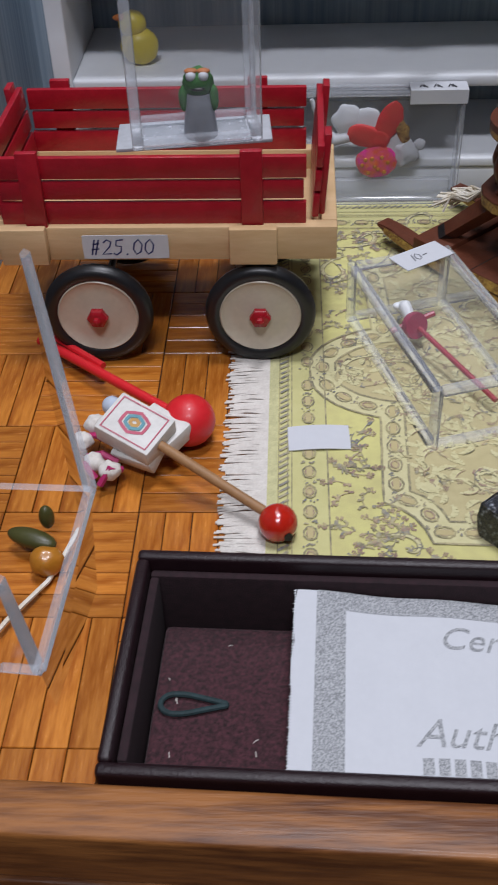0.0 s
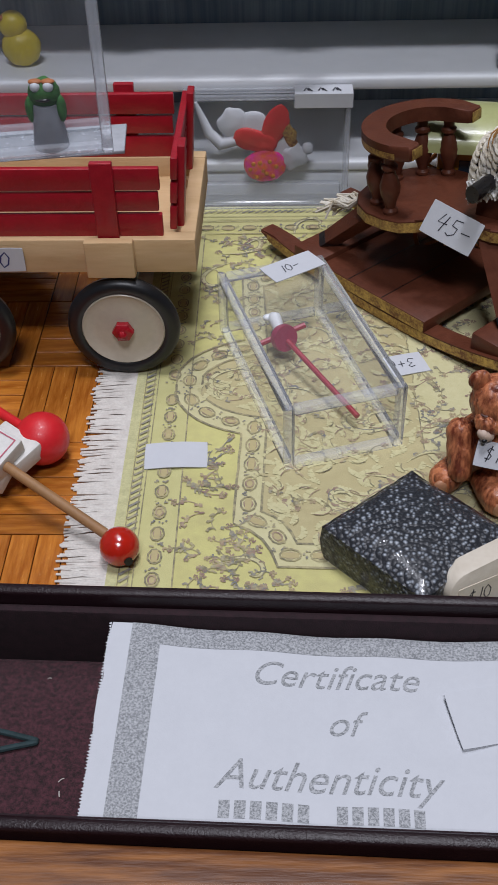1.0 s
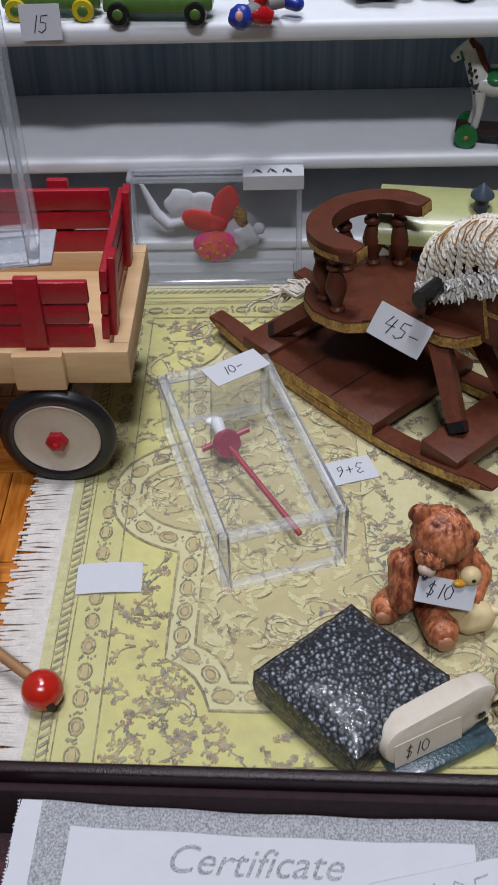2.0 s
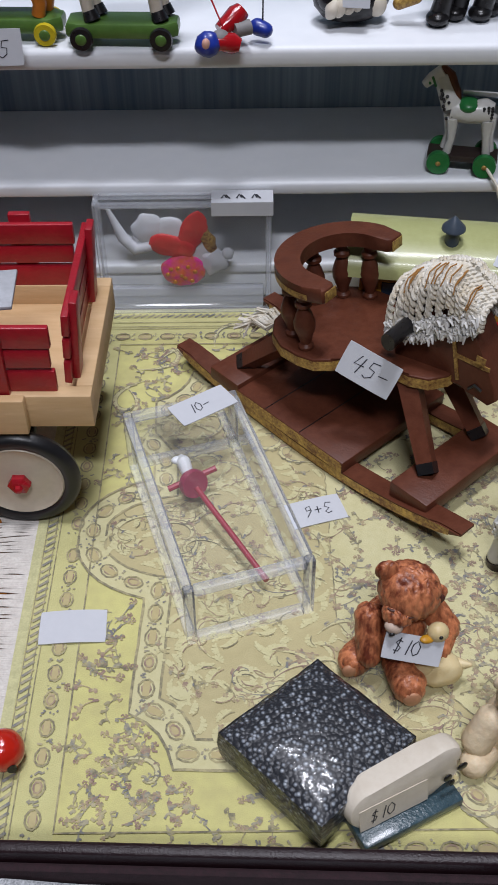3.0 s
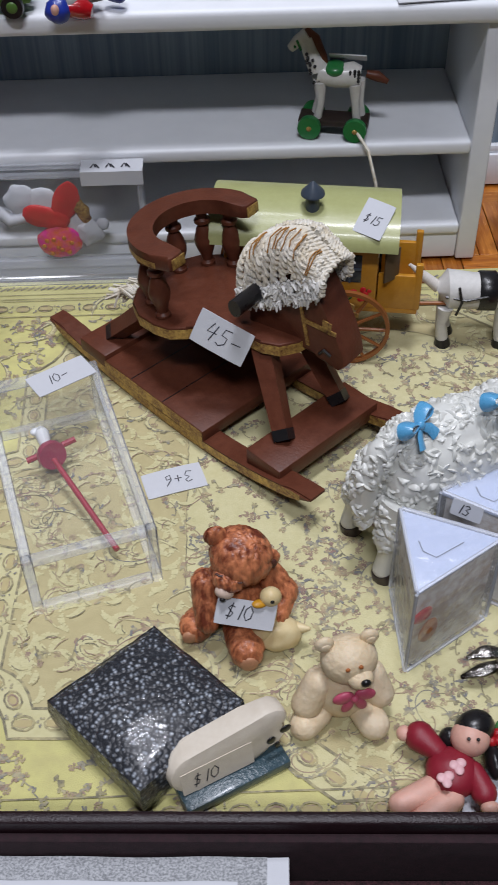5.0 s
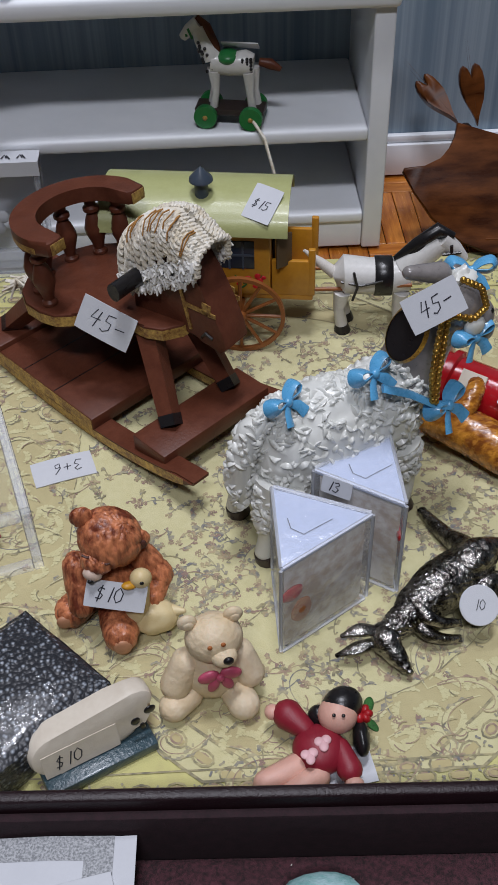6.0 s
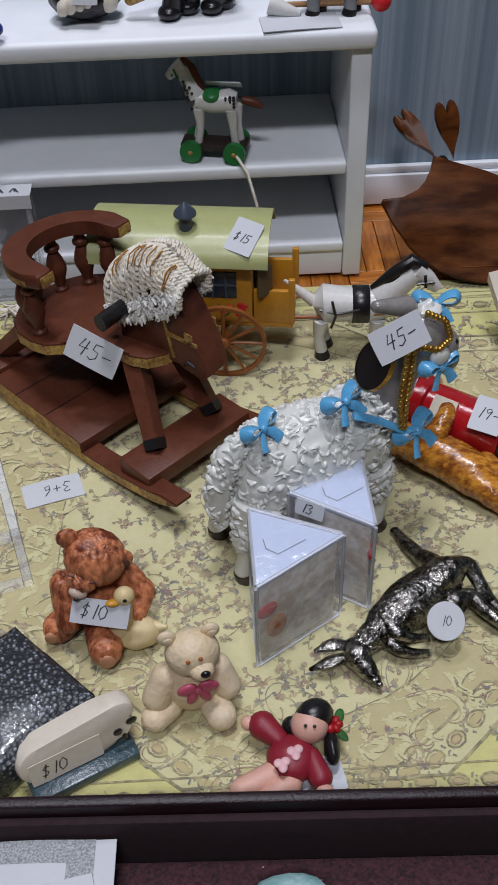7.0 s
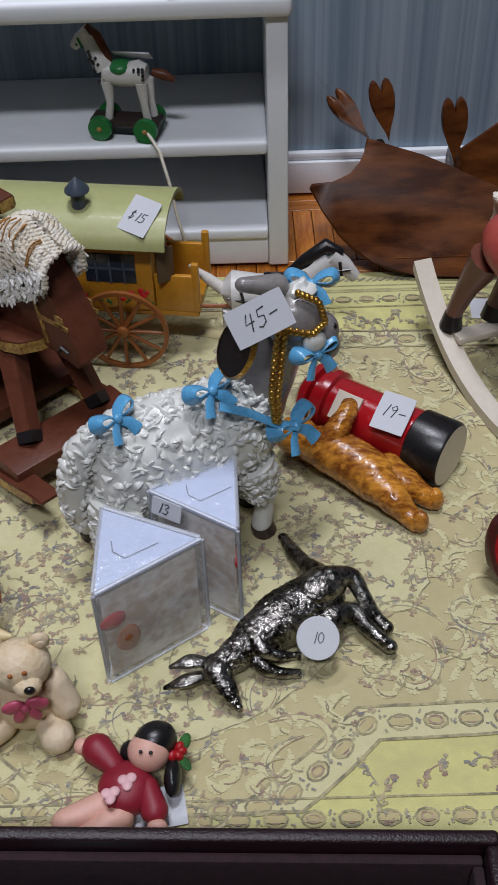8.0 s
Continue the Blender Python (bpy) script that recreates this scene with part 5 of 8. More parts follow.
for cx, cy in ((0.9, 0.2), (-1.7, -2.2)):
    for dx in (-0.65, 0.65):
        blob(s.bm, (cx + dx, cy + 0.4 + dx * 0.25, 7.7), (0.95, 0.95, 0.45))
    blob(s.bm, (cx + 0.1, cy - 0.6, 7.7), (0.9, 1.2, 0.45))
s.paint(mat("shell_pink", (0.80, 0.48, 0.50), 0.5))
for k in range(6):
    a = k * 1.05
    blob(s.bm, (8.8 + 1.0 * math.cos(a), 6.2 + 1.0 * math.sin(a), 6.6), (1.0, 0.8, 1.1), (20, 0, math.degrees(a)))
s.paint(mat("rose_clay", (0.42, 0.01, 0.015), 0.4))
blob(s.bm, (10.2, 8.2, 6.2), (1.0, 1.8, 0.5), (0, 20, -20)); blob(s.bm, (10.4, 4.2, 6.0), (0.9, 1.6, 0.5), (0, 20, 30)); s.paint(GREEN)
s.done("clay_doll", at(111.5, 131.8, -0.3, 0) @ Matrix.Scale(0.86, 4), "small clay doll in a wine red dress", "doll")
price_tag(9.5, 6.5, "", frame_pose((111.5, 126.8, 0.15), (9, 1.5, 0), (-1, 6, 0)), label="blank white tag under the clay doll", curl=0.2)

# ---- lamb ornament ----
FLEECE = mat("white_fleece_glaze", (0.72, 0.73, 0.70), 0.32, dark=(0.62, 0.62, 0.57), grain=0.5, coat=0.2, scale=300, bump=0.1)
LGREY = mat("lamb_grey_glaze", (0.27, 0.25, 0.24), 0.3, dark=(0.17, 0.155, 0.15), coat=0.3, grain=0.6)
SKYB = mat("sky_blue_glaze", (0.12, 0.42, 0.72), 0.28, coat=0.3, grain=0.3)
GOLDC = mat("gold_cord", (0.62, 0.38, 0.08), 0.3, metal=0.8, dark=(0.25, 0.12, 0.02), grain=1.0, scale=2500)
HOOF = mat("dark_hoof", (0.05, 0.035, 0.03), 0.3, coat=0.2)


def bow(bm, c, a, size=1.0, tilt=0.0):
    """Two loops, a knot and two tails of flat ribbon."""
    m = Matrix.Translation(c) @ Euler((radians(tilt), 0, radians(a))).to_matrix().to_4x4() @ Matrix.Scale(size, 4)
    for s in (-1, 1):
        loop = [(0, 0, 0), (s * 1.6, 0.3, 1.5), (s * 3.6, 0.2, 2.1), (s * 4.3, 0, 0.9), (s * 3.2, -0.2, -0.1), (s * 1.2, -0.1, -0.1), (0, 0, 0)]
        vs = limb(bm, loop, [0.8, 1.3, 1.45, 1.45, 1.35, 1.1, 0.8], 10, 5, 0.22); bmesh.ops.transform(bm, matrix=m, verts=vs)
        vs = tube(bm, [(0, -0.2, 0), (s * 1.6, -0.9, -1.4), (s * 2.4, -1.4, -3.4)], [0.6, 1.0, 1.2], 8, flat=0.3, up=(0, 1, 0)); bmesh.ops.transform(bm, matrix=m, verts=vs)
    vs = blob(bm, (0, -0.4, 0.2), (0.9, 0.8, 0.9)); bmesh.ops.transform(bm, matrix=m, verts=vs)


def flakes(bm, spots, rnd, long=0.95):
    """Crescent-shaped raised locks laid on a skin at (place, outward way)."""
    for p, n in spots:
        a = Vector((rnd.uniform(-1, 1), rnd.uniform(-1, 1), rnd.uniform(-1, 1)))
        u = (a - n * a.dot(n)).normalized()
        v = n.cross(u)
        L, w, h, bend = long * rnd.uniform(0.6, 1.5), rnd.uniform(0.42, 0.78), rnd.uniform(0.4, 0.8), rnd.uniform(-0.6, 0.6)
        rows = []
        for k in range(5):
            q = k / 2 - 1
            e = 1 - q * q * 0.92
            c = p + u * L * q + v * bend * q * q
            rows.append([bm.verts.new(c - v * w * e - n * 0.4), bm.verts.new(c - v * w * e * 0.55 + n * h * e * 0.8), bm.verts.new(c + v * w * e * 0.35 + n * h * e), bm.verts.new(c + v * w * e - n * 0.4)])
        for x, y in zip(rows, rows[1:]):
            for j in (0, 1, 2):
                bm.faces.new((x[j], x[j + 1], y[j + 1], y[j]))


def build_lamb():
    t = thing("lamb_ornament", 118.0, 184.5, 0, 22, "glazed white lamb ornament with blue bows and gold cord", "ornament")
    bm = B()
    shapes = [((-0.5, 0, 22.6), (14.8, 8.2, 10.8)), ((9.5, 0, 23.6), (9.0, 7.4, 10.4)), ((-8.2, 0, 21.8), (7.2, 7.6, 10.6)), ((14.0, -0.6, 28.6), (5.8, 5.4, 6.8))]
    rnd = random.Random(17)
    spots = []
    for c, z in shapes:
        blob(bm, c, z, seg=72, rings=48, lump=0.5, freq=0.5)
        for k in range(int(z[0] * 62)):
            d = Vector((rnd.gauss(0, 1), rnd.gauss(0, 1), rnd.gauss(0, 1))).normalized()
            p = Vector((c[0] + d.x * z[0], c[1] + d.y * z[1], c[2] + d.z * z[2]))
            if any(sum(((p[i] - c2[i]) / z2[i]) ** 2 for i in range(3)) < 0.93 for c2, z2 in shapes if c2 != c):
                continue
            spots.append((p, Vector((d.x / z[0], d.y / z[1], d.z / z[2])).normalized()))
    # woolly upper legs and the hanging tail
    for pts, r in (([(-11.5, -4.2, 19), (-13.6, -4.7, 13), (-14.8, -5.0, 9.0)], [5.0, 3.3, 2.0]), ([(-11.5, 4.4, 19), (-13.8, 6.6, 13), (-14.8, 7.8, 9.0)], [5.0, 3.3, 2.0]), ([(12.6, -3.8, 18), (13.8, -4.1, 13), (14.3, -4.2, 9.6)], [4.2, 3.3, 2.3]), ([(13.2, 3.8, 18), (14.6, 4.2, 13), (15, 4.4, 9.6)], [4.2, 3.3, 2.3]), ([(-12.0, -0.6, 31.6), (-15.6, -0.9, 29.6), (-17.8, -1.2, 24.0), (-18.4, -1.4, 17.5), (-18.0, -1.4, 13.2)], [1.7, 2.3, 2.4, 2.2, 1.2])):
        fine, rad = [], []
        for k in range((len(pts) - 1) * 14 + 1):
            i = min(len(pts) - 2, k // 14)
            f = k / 14 - i
            fine.append(Vector(pts[i]).lerp(Vector(pts[i + 1]), f)); rad.append(r[i] + (r[i + 1] - r[i]) * f)
        tube(bm, fine, rad, 24)
        for k in range(170):
            i = rnd.randrange(1, len(fine) - 1)
            axis = (fine[i + 1] - fine[i - 1]).normalized()
            d = Vector((rnd.gauss(0, 1), rnd.gauss(0, 1), rnd.gauss(0, 1)))
            d = (d - axis * d.dot(axis)).normalized()
            spots.append((fine[i] + d * rad[i], d))
    flakes(bm, spots, rnd)
    part("fleece", bm, FLEECE, t, "white flaked curly fleece", crease=70)
    for x, y in ((-15.0, -5.0), (-15.0, 8.0), (14.4, -4.2), (15.0, 4.4)):
        bm = B(); limb(bm, [(x, y, 11), (x + 0.5, y, 6.5), (x - 0.2, y, 2.2)], [2.3, 1.8, 1.9], 16); leg = part("leg", bm, FLEECE, t, "white leg")
        bm = B(); tube(bm, [(x - 0.2, y, 2.0), (x + 0.3, y - 0.2, 0.05)], [2.1, 2.4], 12); part("hoof", bm, HOOF, leg, "dark hoof", at=Matrix.Identity(4))
    # neck and head, turned to the side
    bm = B()
    limb(bm, [(14, -0.2, 28), (16.8, 0.4, 33), (19.0, -0.2, 38.4), (21.0, -0.8, 43)], [6.2, 5.6, 5.0, 4.6], 28)
    blob(bm, (21.2, -3.2, 45.6), (4.8, 4.6, 5.2), (0, 25, -10), lump=0.2); blob(bm, (24.4, -4.6, 42.4), (3.6, 3.2, 4.2), (0, 35, -15)); blob(bm, (25.8, -5.6, 40.4), (2.4, 2.3, 2.4))
    head = part("head", bm, LGREY, t, "grey glazed head and neck", crease=180)
    for a, b in (((19.0, -1.6, 51.4), (13.6, -0.6, 52.4)), ((24.0, 1.4, 48.0), (26.6, 5.6, 46.4))):
        bm = B(); soft_tube(bm, a, b, 1.9, 1.2); part("ear", bm, LGREY, head, "grey ear", at=Matrix.Identity(4))
    bm = B(); blob(bm, (22.6, -7.9, 43.6), (2.0, 1.2, 1.9)); part("cheek_tuft", bm, FLEECE, head, "white round tuft", at=Matrix.Identity(4))
    bm = B(); blob(bm, (22.4, -3, 50.0), (2.6, 2.0, 2.2), lump=0.9, freq=0.7); part("forelock", bm, FLEECE, head, "white forelock", at=Matrix.Identity(4))
    bm = B(); blob(bm, (26.6, -6.6, 44.4), (0.6, 0.5, 0.7)); part("eye", bm, BLACK, head, "black eye", at=Matrix.Identity(4))
    for c, a, size, tilt in (((-9.4, -2.4, 34.6), 30, 0.95, -20), ((6.4, -3.6, 35.8), 20, 1.0, -20), ((19.0, -8.5, 27.6), 25, 1.1, -15), ((24.6, -2.4, 50.6), -25, 0.9, -10), ((22.8, -8.2, 41.2), 15, 0.95, 0)):
        bm = B(); bow(bm, c, a, size, tilt); part("bow", bm, SKYB, t, "sky blue ribbon bow")
    bm = B(); tube(bm, [(6.6, -6.4, 34.8), (11.0, -8.2, 33.2), (15.6, -9.2, 29.8), (19, -8.8, 28.0)], 1.1, 8, flat=0.45); part("ribbon", bm, SKYB, t, "sky blue ribbon")
    for pts in ([(17.0, -6.6, 46.5), (15.6, -7.8, 41), (14.6, -8.9, 36), (14.9, -9.6, 30.8)], [(18.0, -6.8, 46.4), (16.8, -8.0, 41), (15.7, -9.1, 36), (15.4, -9.8, 30.6)], [(20.5, -5.4, 52), (23.6, -7.0, 50.4), (24.4, -8.0, 47), (22.0, -8.2, 45.4), (17.5, -6.6, 46.6)]):
        bm = B()
        for k in range(len(pts) - 1):
            a, b = Vector(pts[k]), Vector(pts[k + 1])
            for j in range(5):
                blob(bm, a.lerp(b, (j + 0.5) / 5), (0.62, 0.62, (b - a).length / 10 + 0.25), seg=8, rings=6)
        part("cord", bm, GOLDC, t, "twisted gold cord")
    # oval medal hanging before the neck
    ey = Vector((4.1, -1.7, 10.6)).normalized()
    ez = Vector((-0.92, -0.30, 0.25)); ez = (ez - ey * ez.dot(ey)).normalized()
    ex = ey.cross(ez)
    face = Matrix(((ex.x, ey.x, ez.x, 9.6), (ex.y, ey.y, ez.y, -7.6), (ex.z, ey.z, ez.z, 46.2), (0, 0, 0, 1))) @ Matrix.Diagonal((0.72, 1.1, 1, 1))
    bm = B(); lathe(bm, [(0.01, -0.5), (4.6, -0.5), (4.8, 0), (4.6, 0.5), (0.01, 0.5)], 28, face, close=False); medal = part("medal", bm, BLACK, t, "black oval medal")
    bm = B(); lathe(bm, [(4.6, -0.75), (5.2, 0), (4.6, 0.75)], 28, face, close=False); part("rim", bm, GOLDC, medal, "gold rim", at=Matrix.Identity(4))
    return t


build_lamb()
price_tag(9.4, 6.0, "45-", frame_pose((130.3, 177.8, 48.2), (8.8, 2.3, 3.4), (1.2, 3.2, 5.4)), 3.1, 2.0, 1.5, "white price tag with black figures on the lamb", curl=0.2)

# ---- two wrapped wedge packs ----
WRAP = clear_mat("cellophane", (0.97, 0.97, 0.98), 0.14, 1.4, haze=0.24, ripple=1.0)
SEAM = clear_mat("folded_film", (0.93, 0.94, 0.97), 0.12, 1.4, haze=0.42)
PACKT = mat("pale_lid", (0.46, 0.52, 0.67), 0.25, dark=(0.40, 0.46, 0.60), coat=0.5, bump=0.3, fine=300)
FILL = mat("frosted_filling", (0.74, 0.72, 0.69), 0.35, dark=(0.46, 0.37, 0.28), grain=1.6, scale=420, coat=0.4, bump=0.6, fine=600)


def wedge(cs, h, label, h2=None):
    mx, my = sum(c[0] for c in cs) / 3, sum(c[1] for c in cs) / 3
    t = thing("wedge_pack", mx, my, 0.1, 0, label, "package")
    q = [(x - mx, y - my) for x, y in cs]
    bm = B(); slab(bm, [(x * 0.88, y * 0.88) for x, y in q], 0.4, h - 1.6, bevel=0.4)
    part("filling", bm, FILL, t, "frosted white filling")
    bm = B(); slab(bm, [(x * 0.985, y * 0.985) for x, y in q], h - 1.2, h - 0.4, bevel=0.25)
    lid = part("lid", bm, PACKT, t, "pale lid under cellophane")
    bm = B()
    a, b, c = [Vector((*p, 0)) for p in q]
    m = (a + b + c) / 3
    # Two thin black lines drawn across the lid.
    ink_lines(bm, [[(m.x - 3, m.y - 1), (m.x - 1, m.y - 2.4), (m.x + 4, m.y + 0.6)], [(m.x - 3, m.y - 1), (m.x - 3.4, m.y + 1.2)]], 0.14, h - 0.3)
    part("crease", bm, INK, lid, "thin dark line on the lid", smooth=False, at=Matrix.Identity(4))
    bm = B(); slab(bm, q, 0.0, h, bevel=0.35)
    w = part("wrap", bm, WRAP, t, "shiny cellophane wrap")
    w.visible_shadow = False
    for k in range(3):
        (xa, ya), (xb, yb) = q[k], q[(k + 1) % 3]
        for a, b in (((xa, ya, h), (xb, yb, h)), ((xa, ya, 0.3), (xa, ya, h)), ((xa, ya, 0.3), (xb, yb, 0.3))):
            bm = B(); tube(bm, [Vector(a).lerp(Vector(b), 0.02), Vector(a).lerp(Vector(b), 0.98)], 0.32, 6)
            part("edge", bm, SEAM, t, "pale folded edge").visible_shadow = False
    ex, ey = q[2][0] - q[1][0], q[2][1] - q[1][1]
    ang = math.degrees(math.atan2(ey, ex))
    for nm, mt, u, z, sz, text in (("red_candy", REDF, 0.10, 0.62, (2.4, 0.5, 1.6), "red piece showing through the wrap"), ("tan_candy", ORANGE, 0.22, 0.36, (2.2, 0.5, 3.0), "tan piece showing through the wrap")):
        bm = B(); blob(bm, ((q[1][0] + ex * u) * 0.9, (q[1][1] + ey * u) * 0.9, h * z), sz, (0, 0, ang), lump=0.3)
        part(nm, bm, mt, t, text)
    return t


wedge([(107.0, 171.2), (107.3, 152.9), (123.4, 163.8)], 22.6, "cellophane wrapped white wedge pack with blue lid")
wedge([(114.4, 174.0), (129.0, 164.6), (128.6, 182.6)], 23.4, "second cellophane wrapped wedge pack by the lamb")
price_tag(5.4, 3.2, "13", frame_pose((115.2, 169.6, 22.8), (5.0, -2.8, -0.2), (0.6, 0.6, 3.0)), 2.2, 1.0, 0.5, "tiny white sticker with black figures on the wedge pack", curl=0.0)

# ---- pewter kangaroo lying on its side ----
PEWTER = mat("pewter", (0.40, 0.385, 0.36), 0.22, metal=1.0, dark=(0.05, 0.045, 0.04), grain=1.3, scale=1100, bump=0.8, fine=1800)


def scaled(vs, mids, size=1.0, high=0.35):
    """Presses small round scales into a metal skin."""
    for v in vs:
        p = v.co.copy()
        mid = min(mids, key=lambda c: (c - p).length)
        d, pts = noise.voronoi(p * size)
        v.co = p + (p - mid).normalized() * high * (min(1.0, (d[1] - d[0]) * 2.6) - 0.5)


s = Statue()
# tail, long body and neck
scaled(limb(s.bm, [(-0.4, 19.6, 1.8), (2.4, 13.4, 2.4), (5.2, 8.6, 3.4), (5.4, 4.6, 4.6)], [0.9, 1.5, 2.3, 3.0], 40, 18), [Vector((2.4, 13.4, 2.4)), Vector((5, 7, 4)), Vector((0.4, 17.6, 2))], 1.3, 0.2)
spine = [(6.6, 3.0, 5.0), (3.4, 1.2, 5.4), (-1.2, -1.8, 5.3), (-5.4, -5.2, 4.9), (-8.8, -8.0, 4.5), (-11.2, -10.0, 4.3)]
scaled(limb(s.bm, spine, [3.4, 4.7, 4.7, 3.9, 2.7, 2.2], 84, 22), [Vector(p) for p in spine], 1.35, 0.26)
# haunch, thigh, shin and long foot of both hind legs
for dx, dy, dz, k in ((0, 0, 2.4, 1.0), (0.2, -4.6, -1.2, 0.9)):
    scaled(blob(s.bm, (5.2 + dx, 2.0 + dy, 6.0 + dz), (4.9 * k, 3.5 * k, 3.0 * k), (0, 0, 30), seg=56, rings=38), [Vector((5.2 + dx, 2.0 + dy, 6.0 + dz))], 0.7, 0.18)
    limb(s.bm, [(6.6 + dx, 2.8 + dy, 6.4 + dz), (10.4 + dx, 4.2 + dy, 5.8 + dz), (12.4 + dx, 1.8 + dy, 4.6 + dz * 0.6), (14.2 + dx, -0.4 + dy, 3.7), (15.8 + dx, -2.0 + dy * 0.85, 2.6)], [2.8 * k, 1.7, 1.35, 1.2, 1.25], 22)
    blob(s.bm, (15.9 + dx, -2.1 + dy * 0.85, 2.6), (1.5, 1.3, 1.2), (0, 0, -40))
# fore legs folded on the chest
for oz, oy in ((0, 0), (-2.6, -1.4)):
    limb(s.bm, [(-6.4, -5.8 + oy, 6.8 + oz), (-4.8, -8.6 + oy, 6.4 + oz), (-2.2, -9.4 + oy, 5.4 + oz), (0.4, -9.0 + oy, 4.6 + oz)], [1.9, 1.35, 1.0, 0.75], 18)
    for f in (-0.5, 0.1, 0.7):
        limb(s.bm, [(0.2, -9.0 + oy + f * 0.6, 4.6 + oz), (1.3, -8.9 + oy + f, 4.2 + oz)], [0.42, 0.3], 8, 3)
# head with a long muzzle, and two cupped ears
scaled(limb(s.bm, [(-12.6, -9.8, 4.2), (-12.0, -11.8, 4.3), (-10.8, -13.8, 3.6), (-9.2, -16.2, 2.6)], [1.9, 2.6, 1.9, 1.1], 44, 12), [Vector((-12, -11.8, 4.2)), Vector((-10.4, -14.4, 3.3))], 1.5, 0.1)
for a, b, c in (((-13.4, -10.2, 5.4), (-16.2, -10.4, 6.0), (-19.4, -11.0, 5.4)), ((-13.6, -11.6, 4.2), (-16.8, -12.6, 4.0), (-20.4, -13.2, 3.0))):
    limb(s.bm, [a, b, c], [0.9, 1.35, 0.45], 16, 6, 0.5)
    limb(s.bm, [Vector(a) + Vector((-0.6, -0.7, 0.1)), Vector(b) + Vector((0, -1.0, 0.1)), Vector(c)], [0.4, 0.45, 0.3], 8, 5)
blob(s.bm, (-10.4, -12.2, 5.9), (0.5, 0.5, 0.35)); blob(s.bm, (-8.7, -17.0, 2.7), (0.7, 0.6, 0.6))
limb(s.bm, [(-10.4, -15.6, 3.6), (-9.4, -16.6, 3.3), (-8.4, -17.0, 2.5)], [0.25, 0.25, 0.2], 8, 4)
s.paint(PEWTER)
s.done("kangaroo_figurine", at(137.0, 163.4, -0.4, 0), "shiny pewter kangaroo figurine lying on its side", "figurine")
bm = B(); lathe(bm, [(0.01, 0), (3.4, 0.0), (3.5, 0.15), (3.4, 0.3), (0.01, 0.3)], 28, close=False)
o = part("round_tag", bm, PAPER, None, "round white price sticker on the kangaroo"); o["category"] = "price tag"; o.matrix_world = at(141.2, 155.6, 7.2, 0, 38, 6)
bm = B(); written(bm, "10", -1.0, -0.8, 1.8, 0.14, z=0.4); part("writing", bm, INK, o, "faint figures", smooth=False)

# ---- toppled postbox with a ginger cat ----
GLOSSRED = mat("glossy_red_glaze", (0.42, 0.01, 0.015), 0.15, dark=(0.30, 0.006, 0.01), coat=0.6, grain=0.4)
CATF = mat("ginger_glaze", (0.60, 0.25, 0.03), 0.26, dark=(0.20, 0.055, 0.008), grain=1.5, scale=900, stretch=(0.5, 1.4, 1), coat=0.4, bump=0.9, fine=700)
TOP = Vector((142.4, 218.6, 6.6))
ax = Vector((169.4, 197.8, 6.6)) - TOP
LP = ax.length
face = Matrix.Translation(TOP) @ ax.to_track_quat("Z", "Y").to_matrix().to_4x4()
s = Statue()
lathe(s.bm, [(0.01, 0), (3.6, 0.2), (5.2, 1.4), (5.6, 2.4), (7.3, 2.6), (7.3, 4.0), (6.0, 4.4), (6.0, 5.8), (7.0, 6.2), (6.9, 7.6), (6.0, 8.0), (6.0, LP - 8)], 32, face, close=False); s.paint(GLOSSRED)
lathe(s.bm, [(6.0, LP - 8), (6.5, LP - 7.6), (6.6, LP - 0.8), (6.2, LP - 0.2)], 32, face, close=False); s.paint(BLACK)
lathe(s.bm, [(6.2, LP - 0.2), (0.01, LP - 0.15)], 32, face, close=False); s.paint(IVORY)
def cat_limb(pts, radii):
    vs = limb(s.bm, pts, radii, 44, 14)
    carve(vs, sum((Vector(p) for p in pts), Vector()) / len(pts), 0.2, 2.0)


cat_limb([(142.4, 203.6, 5.6), (146.4, 200.8, 6.4), (150.6, 197.4, 6.0), (154.4, 194.0, 5.2)], [3.4, 4.5, 4.6, 4.6])
cat_limb([(154.6, 192.6, 5.2), (157.2, 189.2, 4.6), (159.8, 186.6, 2.8), (161.4, 185.2, 1.9)], [4.0, 3.0, 2.1, 1.9])
cat_limb([(156.6, 195.6, 5.4), (160.0, 193.4, 4.4), (163.2, 191.6, 2.8), (165.0, 190.8, 1.9)], [3.6, 2.8, 2.1, 1.9])
cat_limb([(145.0, 200.4, 7.6), (147.6, 201.4, 11.0), (149.8, 204.0, 13.0), (150.2, 205.6, 13.4)], [2.6, 2.3, 1.9, 1.6])
for foot in ((161.8, 184.8, 2.6), (165.4, 190.4, 2.6)):
    carve(blob(s.bm, foot, (1.7, 1.5, 2.6), (0, 0, -38), seg=30, rings=20), foot, 0.15, 1.2)
carve(blob(s.bm, (140.2, 205.6, 6.0), (4.2, 3.8, 4.0), seg=48, rings=32), (140.2, 205.6, 6.0), 0.25, 1.0)
s.paint(CATF)
notice = ax.normalized()
side = Vector((-0.45, -0.55, 0.75))
side = (side - notice * side.dot(notice)).normalized()
across = side.cross(notice)
spot = TOP + notice * 12.6 + side * 6.2
sign = Matrix(((notice.x, across.x, side.x, spot.x), (notice.y, across.y, side.y, spot.y), (notice.z, across.z, side.z, spot.z), (0, 0, 0, 1)))
bmesh.ops.transform(s.bm, matrix=sign, verts=box(s.bm, (0, 0, 0), (5.4, 5.8, 0.7))); s.paint(IVORY)
